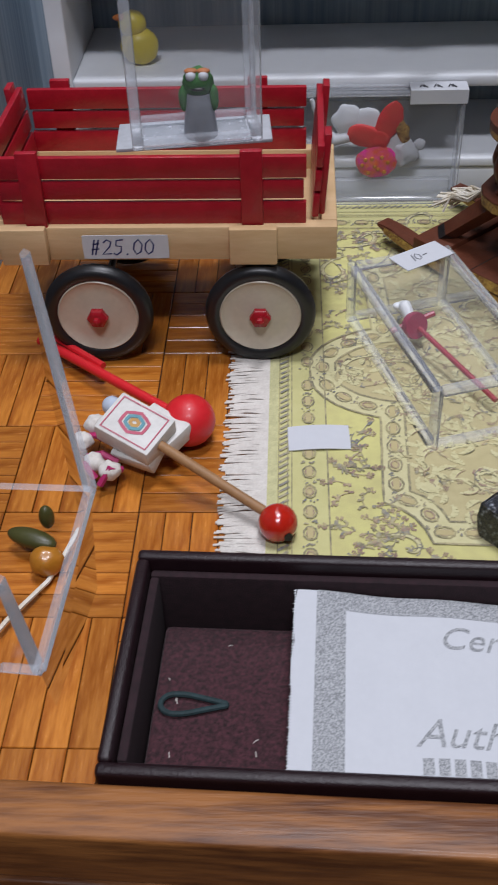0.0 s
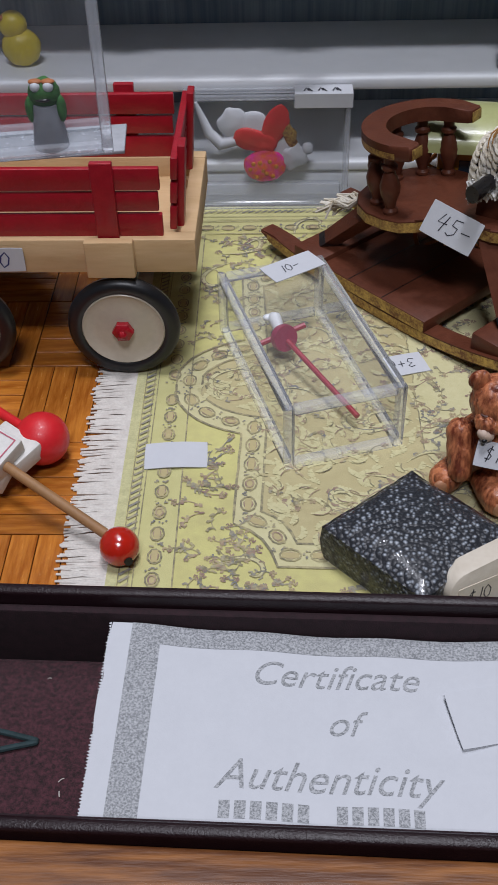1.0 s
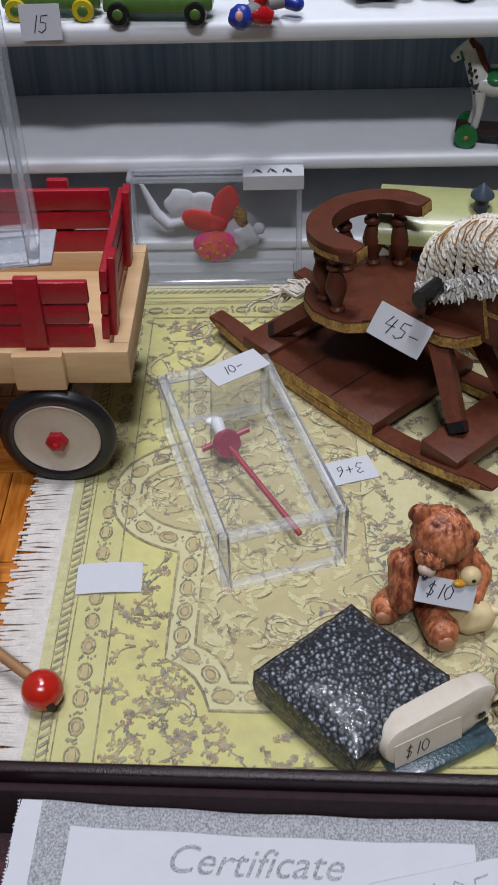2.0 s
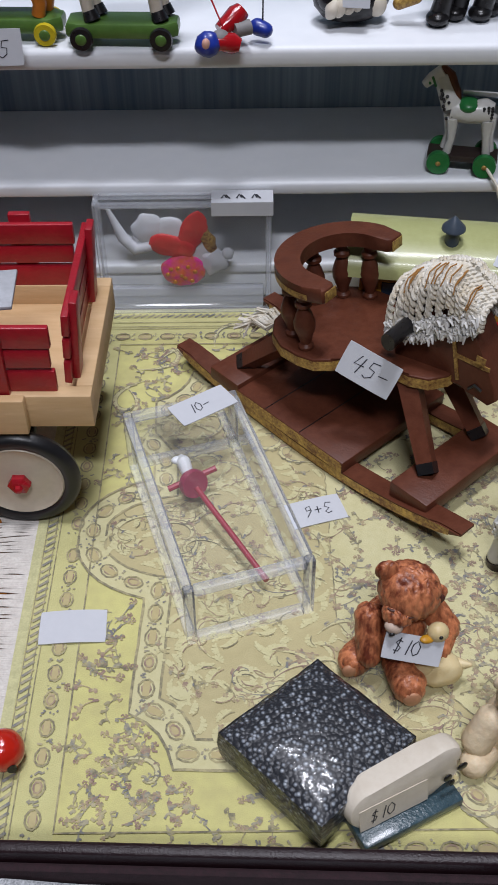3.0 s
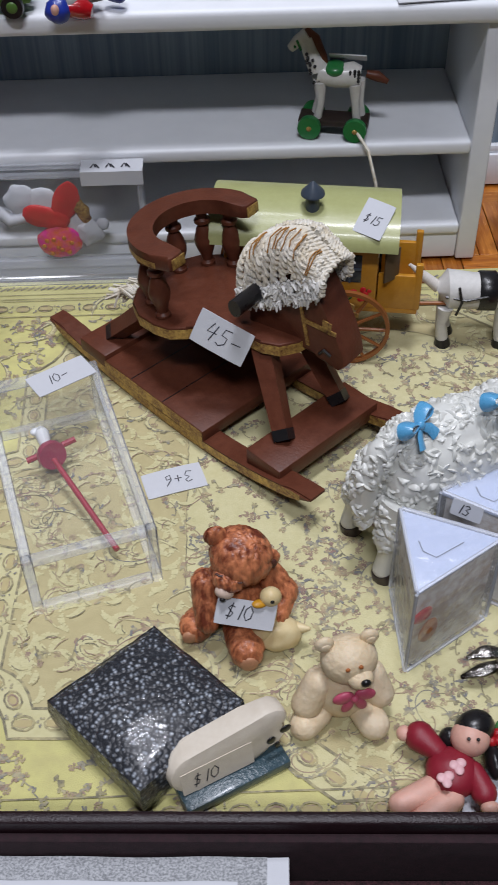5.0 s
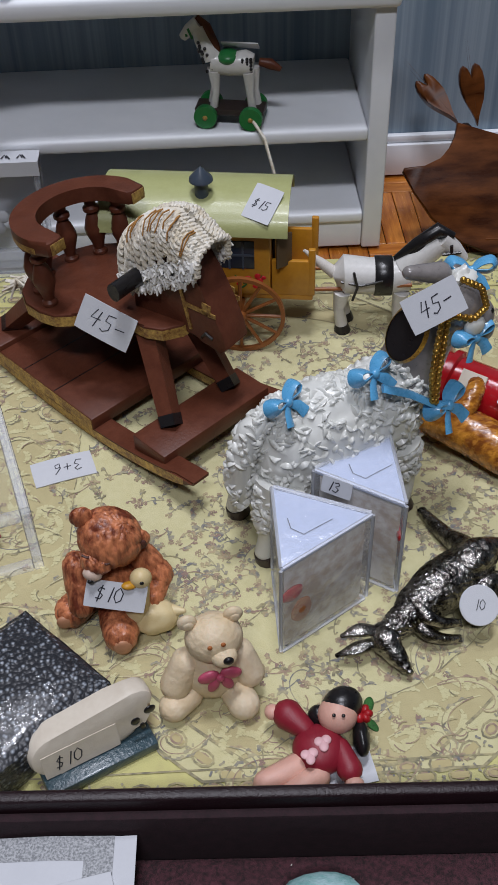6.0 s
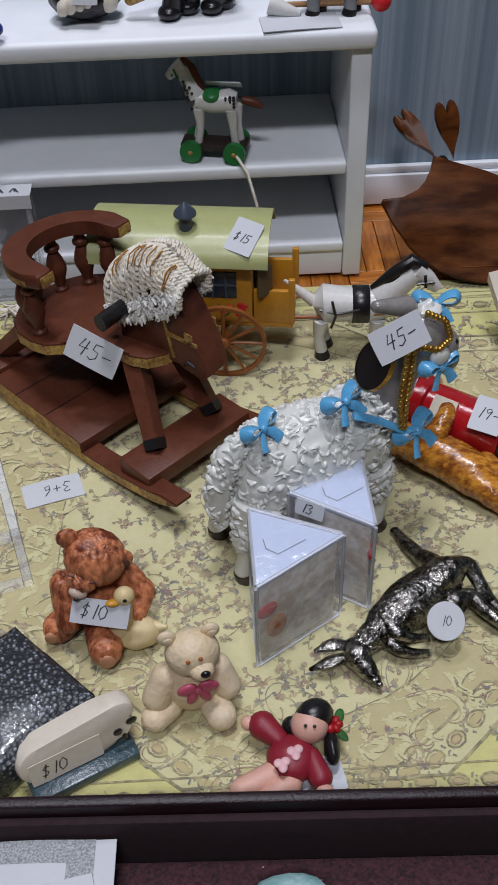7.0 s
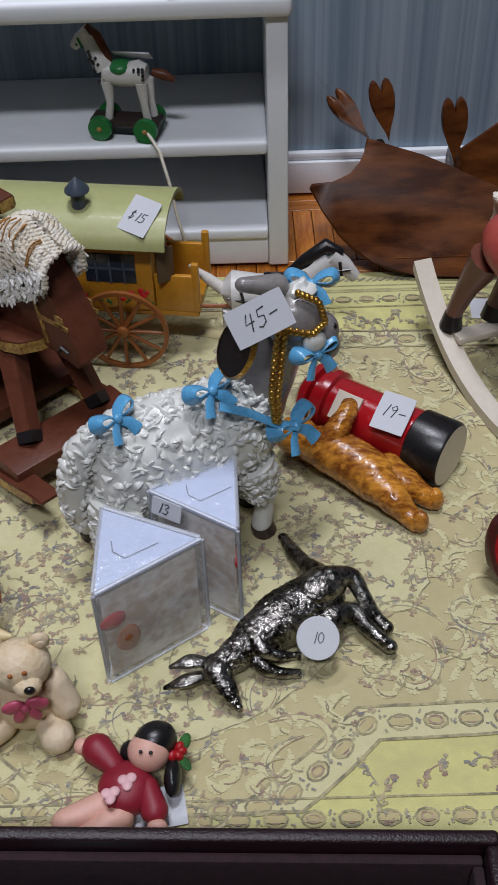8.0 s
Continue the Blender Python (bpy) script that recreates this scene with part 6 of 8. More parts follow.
s.split("postbox_ornament", at(0, 0, 0), "toppled glossy red postbox ornament with a ginger cat", "ornament", {
    "glossy_red_glaze": ("pillar", "glossy red pillar"), "black_paint": ("plinth", "black plinth"), "ivory_paint": ("underside", "ivory underside and notice"), "ginger_glaze": ("cat", "ginger glazed cat")})
price_tag(6.6, 8.2, "19-", frame_pose((153.6, 201.2, 11.8), (6.0, -3.2, -0.3), (2.2, 6.0, 2.6)), 3.0, 0.9, 2.8, "white price tag with black figures on the postbox", curl=0.2)

# ---- gypsy caravan with its horse ----
YEL = mat("ochre_paint", (0.55, 0.26, 0.02), 0.35, dark=(0.42, 0.17, 0.012), coat=0.25, grain=0.5)
SAGE = mat("sage_roof_paint", (0.42, 0.44, 0.20), 0.35, dark=(0.35, 0.36, 0.15), coat=0.2, grain=0.5)
RUST = mat("rust_wheel", (0.30, 0.10, 0.025), 0.4, grain=0.6)
SLATEC = mat("slate_chimney", (0.06, 0.08, 0.11), 0.4)
DGLASS = mat("dark_glass", (0.02, 0.03, 0.05), 0.1, coat=0.4)


def spoked_wheel(parent, x, y, z, r, n=12, name="wheel"):
    face = Matrix.Translation((x, y, z)) @ Euler((radians(90), 0, 0)).to_matrix().to_4x4()
    bm = B(); lathe(bm, [(r, -0.5), (r, 0.5), (r - 0.9, 0.5), (r - 0.9, -0.5), (r, -0.5)], 36, face, close=False)
    w = part(name, bm, RUST, parent, "rust brown spoked wheel")
    bm = B(); lathe(bm, [(0.01, -1.2), (1.2, -1.2), (1.5, 0), (1.2, 1.2), (0.6, 1.5), (0.01, 1.5)], 14, face, close=False)
    part("hub", bm, RUST, w, at=Matrix.Identity(4))
    for k in range(n):
        a = 2 * math.pi * k / n
        bm = B(); tube(bm, [(x + 1.0 * math.cos(a), y, z + 1.0 * math.sin(a)), (x + (r - 0.6) * math.cos(a), y, z + (r - 0.6) * math.sin(a))], [0.5, 0.4], 6)
        part("spoke", bm, RUST, w, at=Matrix.Identity(4))


def build_caravan():
    t = thing("toy_caravan", 97.0, 250.6, 0, -8.5, "ochre toy caravan with sage roof and spoked wheels", "caravan")
    bm = B(); box(bm, (-1.5, 0, 20.8), (34, 15, 17.6), bevel=0.4); body = part("body", bm, YEL, t, "ochre painted body")
    bm = B(); box(bm, (3, 0, 11.4), (44, 14, 1.8), bevel=0.4); part("floor_board", bm, YEL, t, "ochre floor board")
    # barrel roof
    out = arc(0, 0, 11.2, 0, 180, 15, 6.4)
    inn = arc(0, 0, 10.4, 180, 0, 15, 5.6)
    bm = B(); slab(bm, out + inn, -21.5, 19.5, bevel=0.0, m=Matrix.Translation((0.0, 0, 29.2)) @ Euler((radians(90), 0, radians(90))).to_matrix().to_4x4())
    roof = part("roof", bm, SAGE, t, "sage green barrel roof")
    for x in (-16.9, 15.4):
        bm = B(); slab(bm, arc(0, 0, 9.8, 0, 180, 15, 5.4), -0.4, 0.4, m=Matrix.Translation((x, 0, 29.0)) @ Euler((radians(90), 0, radians(90))).to_matrix().to_4x4()); part("gable", bm, YEL, t, "ochre gable")
    bm = B(); lathe(bm, [(1.5, 0), (1.5, 4.6), (2.6, 5.0), (2.5, 5.6), (0.1, 8.2)], 18, xf(0.6, -4.0, 33.4)); part("chimney", bm, SLATEC, roof, "slate blue chimney", at=Matrix.Identity(4))
    for x in (-8, 6.5):
        bm = B(); box(bm, (x, -7.55, 22.5), (11, 0.4, 7.0), bevel=0.1); w = part("window", bm, DGLASS, t, "dark glazed window")
        bm = B(); box(bm, (x, -7.85, 22.5), (0.5, 0.3, 7.0)); box(bm, (x - 3, -7.85, 22.5), (0.4, 0.3, 7.0)); box(bm, (x + 3, -7.85, 22.5), (0.4, 0.3, 7.0)); box(bm, (x, -7.85, 22.5), (11, 0.25, 0.5)); part("window_bars", bm, SLATEC, w, "slate glazing bars", at=Matrix.Identity(4))
    rnd = random.Random(4)
    bm = B()
    for k in range(26):
        blob(bm, (-16 + 32 * rnd.random(), -7.6, 15.5 + rnd.uniform(-1.4, 1.6)), (rnd.uniform(0.4, 0.9), 0.2, rnd.uniform(0.4, 0.8)), seg=8, rings=6)
    part("painted_flowers", bm, REDP, t, "painted red flowers", "stuff")
    bm = B()
    for k in range(26):
        blob(bm, (-16 + 32 * rnd.random(), -7.58, 15.3 + rnd.uniform(-1.6, 1.6)), (rnd.uniform(0.5, 1.1), 0.15, rnd.uniform(0.2, 0.4)), (0, rnd.uniform(-60, 60), 0), seg=8, rings=6)
    part("painted_leaves", bm, GREEN, t, "painted green leaves", "stuff")
    # glazed gable end over the half-door
    bm = B(); box(bm, (16.0, 0, 29.2), (0.5, 9.0, 6.6), bevel=0.1); w = part("window", bm, DGLASS, t, "dark glazed end window")
    bm = B(); box(bm, (16.35, 0, 29.2), (0.3, 0.6, 6.6)); box(bm, (16.35, 0, 26.0), (0.3, 9.6, 0.6)); box(bm, (16.35, -4.6, 29.2), (0.3, 0.6, 6.6)); box(bm, (16.35, 4.6, 29.2), (0.3, 0.6, 6.6)); part("window_bars", bm, YEL, w, "ochre glazing bars", at=Matrix.Identity(4))
    # porch
    for y in (-6.6, 6.6):
        bm = B(); box(bm, (20.5, y, 16.5), (9.5, 1.2, 9.0), bevel=0.3); box(bm, (24.6, y, 18.0), (1.6, 1.3, 12.0), bevel=0.3); part("porch_side", bm, YEL, t, "ochre porch side")
    # No hole is cut: a dark panel paints the doorway's shade.
    bm = B(); box(bm, (16.0, 0, 20), (0.6, 7.0, 14.0), bevel=0.1); part("door", bm, DGLASS, t, "dark panel painted as the shaded doorway")
    bm = B(); box(bm, (18.5, -7.6, 24.0), (4.0, 0.5, 8.0), rot=(0, 0, 40), bevel=0.1); part("shutter", bm, mat("dark_umber", (0.10, 0.06, 0.03), 0.5), t, "dark open shutter")
    for x, r in ((9.2, 10.0), (-12.5, 10.0)):
        for y in (-12.6, 12.6):
            spoked_wheel(t, x, y, r, r)
        bm = B(); tube(bm, [(x, -12.4, 10.0), (x, 12.4, 10.0)], 0.7, 8); part("axle", bm, RUST, t)
    for y in (-4.2, 4.2):
        bm = B(); tube(bm, [(24, y, 11.6), (34, y, 12.4), (47, y, 14.0)], 0.45, 8); part("shaft", bm, RUST, t, "rust brown shaft")
    return t


build_caravan()
price_tag(6.4, 8.4, "$15", frame_pose((105.0, 240.6, 33.0), (5.6, -3.0, -1.0), (-0.6, 6.0, 3.4)), 2.4, 0.9, 2.6, "white price tag with black figures on the caravan roof", curl=0.2)
# piebald cart horse
PIEW = mat("horse_white", (0.72, 0.71, 0.68), 0.35, coat=0.2, grain=0.4)
s = Statue()
tube(s.bm, [(-10, 0, 14.5), (-8, 0, 15.5), (-2, 0, 15), (4, 0, 15), (8, 0, 15.6)], [2.6, 5.0, 4.6, 4.6, 4.2], 16); tube(s.bm, [(7.0, 0, 17), (12, 0, 22), (15.0, 0, 24.6)], [4.0, 3.0, 2.6], 14); tube(s.bm, [(14.6, 0, 25.4), (18, 0, 22.6), (20.6, 0, 19.8)], [2.6, 2.2, 1.5], 12)
for x, y in ((-8.5, -2.6), (-7.5, 2.6), (6.0, -2.6), (7.0, 2.6)):
    tube(s.bm, [(x, y, 12), (x - 0.6, y, 7), (x + 0.2, y, 2.2)], [2.2, 1.4, 1.6], 10)
s.paint(PIEW)
tube(s.bm, [(4, 0, 20.0), (9, 0, 24.0), (14, 0, 28.0), (17.5, 0, 26.2)], [0.6, 1.6, 1.8, 1.0], 10); lathe(s.bm, [(4.75, -2.2), (4.95, -2.0), (4.95, 2.0), (4.75, 2.2)], 24, xf(1.5, 0, 15, 0, 90, 0), close=False); blob(s.bm, (9.4, 0, 23.0), (1.6, 1.7, 3.6), (0, 48, 0))
for x, y in ((-8.3, -2.6), (-7.3, 2.6), (6.2, -2.6), (7.2, 2.6)):
    tube(s.bm, [(x, y, 2.3), (x + 0.3, y, 0.05)], [1.7, 2.2], 10)
tube(s.bm, [(-6, -4.6, 19), (-5, -5.2, 15), (-6, -4.8, 11)], 0.35, 6); tube(s.bm, [(-9, -4.2, 16), (-4, -5.2, 15.6), (1, -5.4, 17)], 0.35, 6); tube(s.bm, [(17, -2.3, 25), (17.4, -2.4, 21.5)], 0.4, 6); tube(s.bm, [(15, -2.6, 22.6), (19.5, -2.2, 23)], 0.4, 6)
s.paint(BLACK)
tube(s.bm, [(-10.5, 0, 16), (-14, 0, 19), (-18, 0, 22.5)], [1.6, 1.3, 0.4], 8); s.paint(FRINGE)
s.done("cart_horse", at(135.5, 244.0, 0, -4) @ Matrix.Scale(0.92, 4), "black and white toy cart horse before the caravan", "toy horse")

# ---- spotted pull-along horse on the middle shelf ----
GRN = mat("green_toy_paint", (0.02, 0.20, 0.05), 0.35, coat=0.2, grain=0.5)
t = thing("pull_horse", 104.6, 282.4, 33.5, -12, "spotted white pull-along horse on a green wheeled cart", "toy horse")
bm = B(); box(bm, (0, 0, 3.4), (16.5, 5.6, 1.6), bevel=0.3); part("platform", bm, mat("dark_platform", (0.035, 0.022, 0.018), 0.5), t, "dark brown platform")
for x in (-5.4, 5.4):
    for y in (-3.9, 3.9):
        bm = B(); lathe(bm, [(0.01, -0.8), (2.7, -0.8), (2.8, 0), (2.7, 0.8), (0.01, 0.8)], 24, xf(x, y, 2.8, 90, 0, 0), close=False); w = part("wheel", bm, GRN, t, "green wheel")
        bm = B(); blob(bm, (x, y + (0.9 if y > 0 else -0.9), 2.8), (0.6, 0.35, 0.6)); part("pin", bm, GOLD, w, "brass pin", at=Matrix.Identity(4))
s = Statue()
tube(s.bm, [(5.6, 0, 14.4), (4, 0, 14.6), (0, 0, 14.0), (-4, 0, 14.6)], [2.2, 2.9, 2.6, 2.8], 14); tube(s.bm, [(-4.0, 0, 15.5), (-6.2, 0, 20), (-7.0, 0, 22.6)], [2.5, 1.9, 1.6], 12); tube(s.bm, [(-6.6, 0, 23.4), (-9.0, 0, 21.6), (-10.6, 0, 19.8)], [1.7, 1.4, 1.0], 10)
for x, y in ((4.6, -1.4), (5.4, 1.4), (-3.4, -1.4), (-4.2, 1.4)):
    tube(s.bm, [(x, y, 13), (x + 0.3, y, 8), (x + (0.8 if x > 0 else -0.4), y, 4.2)], [1.5, 0.9, 1.0], 8)
s.paint(PIEW)
rnd = random.Random(6)
for k in range(26):
    x = rnd.choice((-5.5, -5.0, -4.0, 3.5, 4.5, 5.4))
    z = rnd.uniform(13, 21) if x < 0 else rnd.uniform(12.6, 16.4)
    blob(s.bm, (x + (z - 15) * (-0.35 if x < 0 else 0), -2.2, z), (0.4, 0.5, 0.4), seg=8, rings=6)
s.paint(BLACK)
tube(s.bm, [(-7.2, 0, 24.6), (-5.0, 0, 22.6), (-3.2, 0, 18.4), (-2.6, 0, 16.8)], [0.7, 1.1, 1.1, 0.7], 8); tube(s.bm, [(7.0, 0, 15), (9.5, 0, 14.6), (12.0, 0, 13.4)], [0.9, 1.3, 0.6], 8); s.paint(BROWN)
blob(s.bm, (-0.2, 0, 15.8), (2.8, 3.0, 1.6)); tube(s.bm, [(-9.0, -1.5, 22.4), (-8.0, -1.6, 20.2)], 0.3, 6); tube(s.bm, [(-9.8, 0, 21.8), (-9.4, -1.4, 20.6)], 0.3, 6); s.paint(GRN)
s.done("horse", Matrix.Identity(4), "white horse with dark spots", "", parent=t)
bm = B(); box(bm, (2.5, 1.0, 18.2), (8.5, 0.3, 3.4), rot=(50, 0, 0)); part("paper_slip", bm, PAPER, t, "white paper slip on its back")
bm = B(); tube(bm, [(6, -4.5, 2.6), (9, -6.5, -0.6), (11.5, -8.6, -8), (12.5, -8.4, -16), (14.5, -9, -24)], 0.4, 6); part("pull_cord", bm, YARN, t, "cream pull cord hanging over the edge")

# ---- toys on the top board ----
TZ = 66.5
def cart(x, y, label, paint, wheel, L=18, rz=-3):
    t = thing("toy_cart", x, y, TZ, rz, label, "toy cart")
    out = [(-L / 2, -3), (-L / 2 + 3, -4), (L / 2 - 3, -4), (L / 2, -2), (L / 2, 2), (L / 2 - 3, 4), (-L / 2 + 3, 4), (-L / 2, 3)]
    bm = B(); slab(bm, out, 2.0, 5.4, bevel=0.9); part("chassis", bm, paint, t)
    for wx in (-L / 2 + 3.5, L / 2 - 3.5):
        for wy in (-4.6, 4.6):
            bm = B(); lathe(bm, [(0.01, -0.7), (2.3, -0.7), (2.5, 0), (2.3, 0.7), (0.01, 0.7)], 20, xf(wx, wy, 2.5, 90, 0, 0), close=False); w = part("wheel", bm, wheel, t)
            bm = B(); blob(bm, (wx, wy + (0.7 if wy > 0 else -0.7), 2.5), (1.2, 0.4, 1.2)); part("hub", bm, paint, w, at=Matrix.Identity(4))
    return t


GREENC = mat("apple_green_paint", (0.09, 0.19, 0.035), 0.4, coat=0.2)
YELW = mat("yellow_wheel", (0.70, 0.55, 0.02), 0.4)
TIGER = mat("tiger_orange", (0.65, 0.20, 0.02), 0.45)
cart(27.0, 278.0, "green toy cart with black wheels on the shelf top", GREENC, BLACK, 24)
s = Statue()
for x, y in ((-6.5, -1.5), (8.0, -1.5), (-5.5, 2), (9.0, 2)):
    tube(s.bm, [(x + 1, y, 20), (x, y, 12), (x + 0.6, y, 7.0)], [2.2, 1.5, 1.4], 10)
tube(s.bm, [(-8, 0, 22), (0, 0, 23), (9, 0, 22)], [4, 5, 4.4], 14); tube(s.bm, [(9, 0, 24), (14, 0, 32), (17, 0, 34)], [3.6, 2.8, 2.2], 12); s.paint(IVORY)
for x, y in ((-6.0, -1.5), (8.5, -1.5), (-5.0, 2), (9.5, 2)):
    tube(s.bm, [(x + 0.2, y, 7.4), (x + 0.8, y - 0.4, 5.5)], [1.5, 1.9], 10)
s.paint(BLACK)
s.done("cart_animal", at(26.0, 278.0, TZ, -3), "ivory horse figurine standing on the green cart", "figurine")
cart(3.0, 281.5, "green toy cart with yellow wheels on the shelf top", GREENC, YELW, 22)
s = Statue()
tube(s.bm, [(-9, 0, 12), (0, 0, 12.6), (8, 0, 12)], [3.0, 3.8, 3.2], 14); tube(s.bm, [(8, 0, 12), (13, 0, 10), (19, 0, 8)], [0.9, 0.8, 0.5], 8)
for x, y in ((-7, -2), (6, -2), (-6, 2), (7, 2)):
    tube(s.bm, [(x, y, 12), (x + 0.6, y, 8), (x, y, 5.6)], [2.0, 1.5, 1.5], 10)
s.paint(TIGER)
for k in range(9):
    x = -8 + k * 2.2
    lathe(s.bm, [(3.7, -0.25), (3.95, 0), (3.7, 0.25)], 18, xf(x, 0, 12.3, 0, 90, 8 * (k % 3 - 1)), close=False)
s.paint(BLACK)
s.done("tiger_figurine", at(3.0, 281.5, TZ, -3), "orange and black striped tiger toy on a cart", "figurine")
price_tag(9, 7.5, "15", frame_pose((-3.0, 271.2, 64.6), (1, 0, 0), (0, 0.15, 1)), 4, 2, 1.4, "white price tag hanging at the shelf top edge", curl=0.2)
s = Statue()
blob(s.bm, (-5.4, -2, 2.8), (2.8, 2.4, 2.6), lump=0.3, freq=0.9); soft_tube(s.bm, (6.5, 2.5, 3.5), (8.0, 1.5, 3.0), 1.8, 1.6); s.paint(mat("royal_blue_paint", (0.015, 0.04, 0.34), 0.35, coat=0.3))
tube(s.bm, [(-3.5, -1.6, 3), (0, -2, 2.4), (1.5, -2.6, 2)], [1.8, 2.2, 1.4], 12); tube(s.bm, [(-2, 1.5, 4), (2, 3, 6), (3.5, 3.5, 7)], [1.5, 2.4, 1.8], 12); s.paint(GLOSSRED)
blob(s.bm, (-2.6, -1.4, 3.4), (2.2, 1.8, 1.9)); tube(s.bm, [(1, 0.6, 4), (4.5, 1.2, 4.2)], [1.5, 1.6], 12); s.paint(mat("mouse_grey", (0.24, 0.23, 0.23), 0.6))
blob(s.bm, (-6.2, -3.8, 3.6), (0.9, 0.8, 1.2)); s.paint(SKIN)
tube(s.bm, [(-1.5, 0.5, 5), (-5, 2, 14), (-6.5, 3, 22)], 0.2, 5); s.paint(REDP)
tube(s.bm, [(7.5, 2, 4.5), (7.8, 2.5, 14), (8.0, 3, 22)], 0.2, 5); s.paint(BLACK)
s.done("hanging_mouse", at(50.0, 272.8, TZ, 14), "blue and red dressed mouse ornament lying with strings", "ornament")
s = Statue()
blob(s.bm, (0, 0, 5.0), (8.5, 6, 5.0), lump=0.4); blob(s.bm, (-5, -2, 6), (3, 3, 3)); s.paint(BLACK)
for k in range(4):
    blob(s.bm, (-5.2 + k * 1.9, -4.6, 4.6 + 0.4 * k), (1.5, 2.0, 2.4), (0, 20, 0), lump=0.3)
blob(s.bm, (5, -3.6, 4.6), (2.2, 2, 2.6)); s.paint(IVORY)
s.done("panda_ornament", at(76.5, 288.5, TZ, 8), "glossy black and ivory bear ornament lying on the shelf", "ornament")
price_tag(6, 8, "", frame_pose((74.0, 281.8, 72.0), (6, -1, 0), (1, 2, 7)), 3, 2, 3, "white price tag on the black ornament", curl=0.2)
s = Statue()
for x, y in ((0, 0), (4.5, 3), (10, 2), (13, 5)):
    tube(s.bm, [(x, y, 12), (x + 0.5, y, 6), (x - 0.4, y, 1.6)], [3.2, 2.2, 2.4], 12); blob(s.bm, (x - 1.0, y - 1.0, 1.6), (2.6, 2.8, 1.7))
tube(s.bm, [(-2, 2, 14), (8, 3, 15), (15, 3, 14)], [4.4, 5.0, 4.2], 14); s.paint(BLACK)
blob(s.bm, (-3.0, -0.6, 8.4), (2.2, 1.6, 2.6)); s.paint(GLOSSRED)
tube(s.bm, [(-6.5, 0, 6), (-6, -1.0, 10), (-3, -2, 12), (0, -2.2, 9)], 0.8, 8); soft_tube(s.bm, (-9.5, 0.6, 4.5), (-6.0, 0.2, 6), 1.4, 1.6); s.paint(GOLD)
s.done("black_dog_figurine", at(96.4, 286.5, TZ, 4), "glossy black dog figurine with gold trim on the shelf", "figurine")
s = Statue()
for x, y in ((0, 0), (2, 3), (8.5, 0), (10, 3)):
    tube(s.bm, [(x, y, 10), (x, y, 5), (x, y, 0.8)], [2.0, 1.4, 1.5], 10)
tube(s.bm, [(-2, 1.5, 12), (4, 1.5, 12.6), (11, 1.5, 12)], [3.2, 3.8, 3.4], 14); s.paint(mat("donkey_grey", (0.25, 0.26, 0.27), 0.6))
for x, y in ((0, 0), (2, 3), (8.5, 0), (10, 3)):
    tube(s.bm, [(x, y, 1.4), (x - 0.2, y, 0.1)], [1.5, 1.8], 10)
s.paint(BLACK)
tube(s.bm, [(-10, 1, 2.5), (-6, 0, 1.4), (-3, -0.6, 0.8)], [2.2, 1.6, 0.8], 10); s.paint(PIEW)
s.done("grey_donkey_figurine", at(128.5, 284.0, TZ, 0), "grey donkey figurine on the shelf top", "figurine")
t = thing("red_bead_stick", 142.4, 284.0, TZ, 0, "tan stick with a red bead at the shelf end", "toy")
bm = B(); tube(bm, [(-22, 3, 1.6), (-0.5, 0, 2.6)], 0.7, 8); part("stick", bm, STICK, t)
bm = B(); blob(bm, (1.6, -0.2, 2.8), (2.4, 2.4, 2.4)); part("bead", bm, REDP, t, "red bead")
price_tag(18, 9, "", frame_pose((116.5, 274.8, 66.6), (18, 1.2, 0), (-2.5, 9, 0)), label="white price card with faint blue writing on the shelf", curl=0.2)
s = Statue()
blob(s.bm, (0, 0, 4.2), (4.4, 3.4, 4.4), lump=0.3); blob(s.bm, (-1.2, 0, 9.4), (3.2, 2.8, 3.2)); s.paint(YELW)
blob(s.bm, (-3.8, -1.0, 11.2), (1.6, 1.0, 0.8)); s.paint(ORANGE)
s.done("yellow_duck_toy", at(-25.5, 287, 33.5, 0) @ Matrix.Diagonal((1.15, 1.1, 1.1, 1)), "yellow duck toy on the middle shelf", "toy")

# ---- dark cradle with heart cut-outs ----
WALNUT = mat("walnut_gloss", (0.150, 0.048, 0.012), 0.30, dark=(0.036, 0.010, 0.003), grain=1.2, scale=260, stretch=(0.3, 1, 1), spec=0.10, bump=0.05)


def heart(w, h, n=28):
    out = []
    for k in range(n):
        a = 2 * math.pi * k / n
        x = 16 * math.sin(a) ** 3
        y = 13 * math.cos(a) - 5 * math.cos(2 * a) - 2 * math.cos(3 * a) - math.cos(4 * a)
        out.append((x / 16 * w / 2, (y + 17) / 29 * h))
    return out


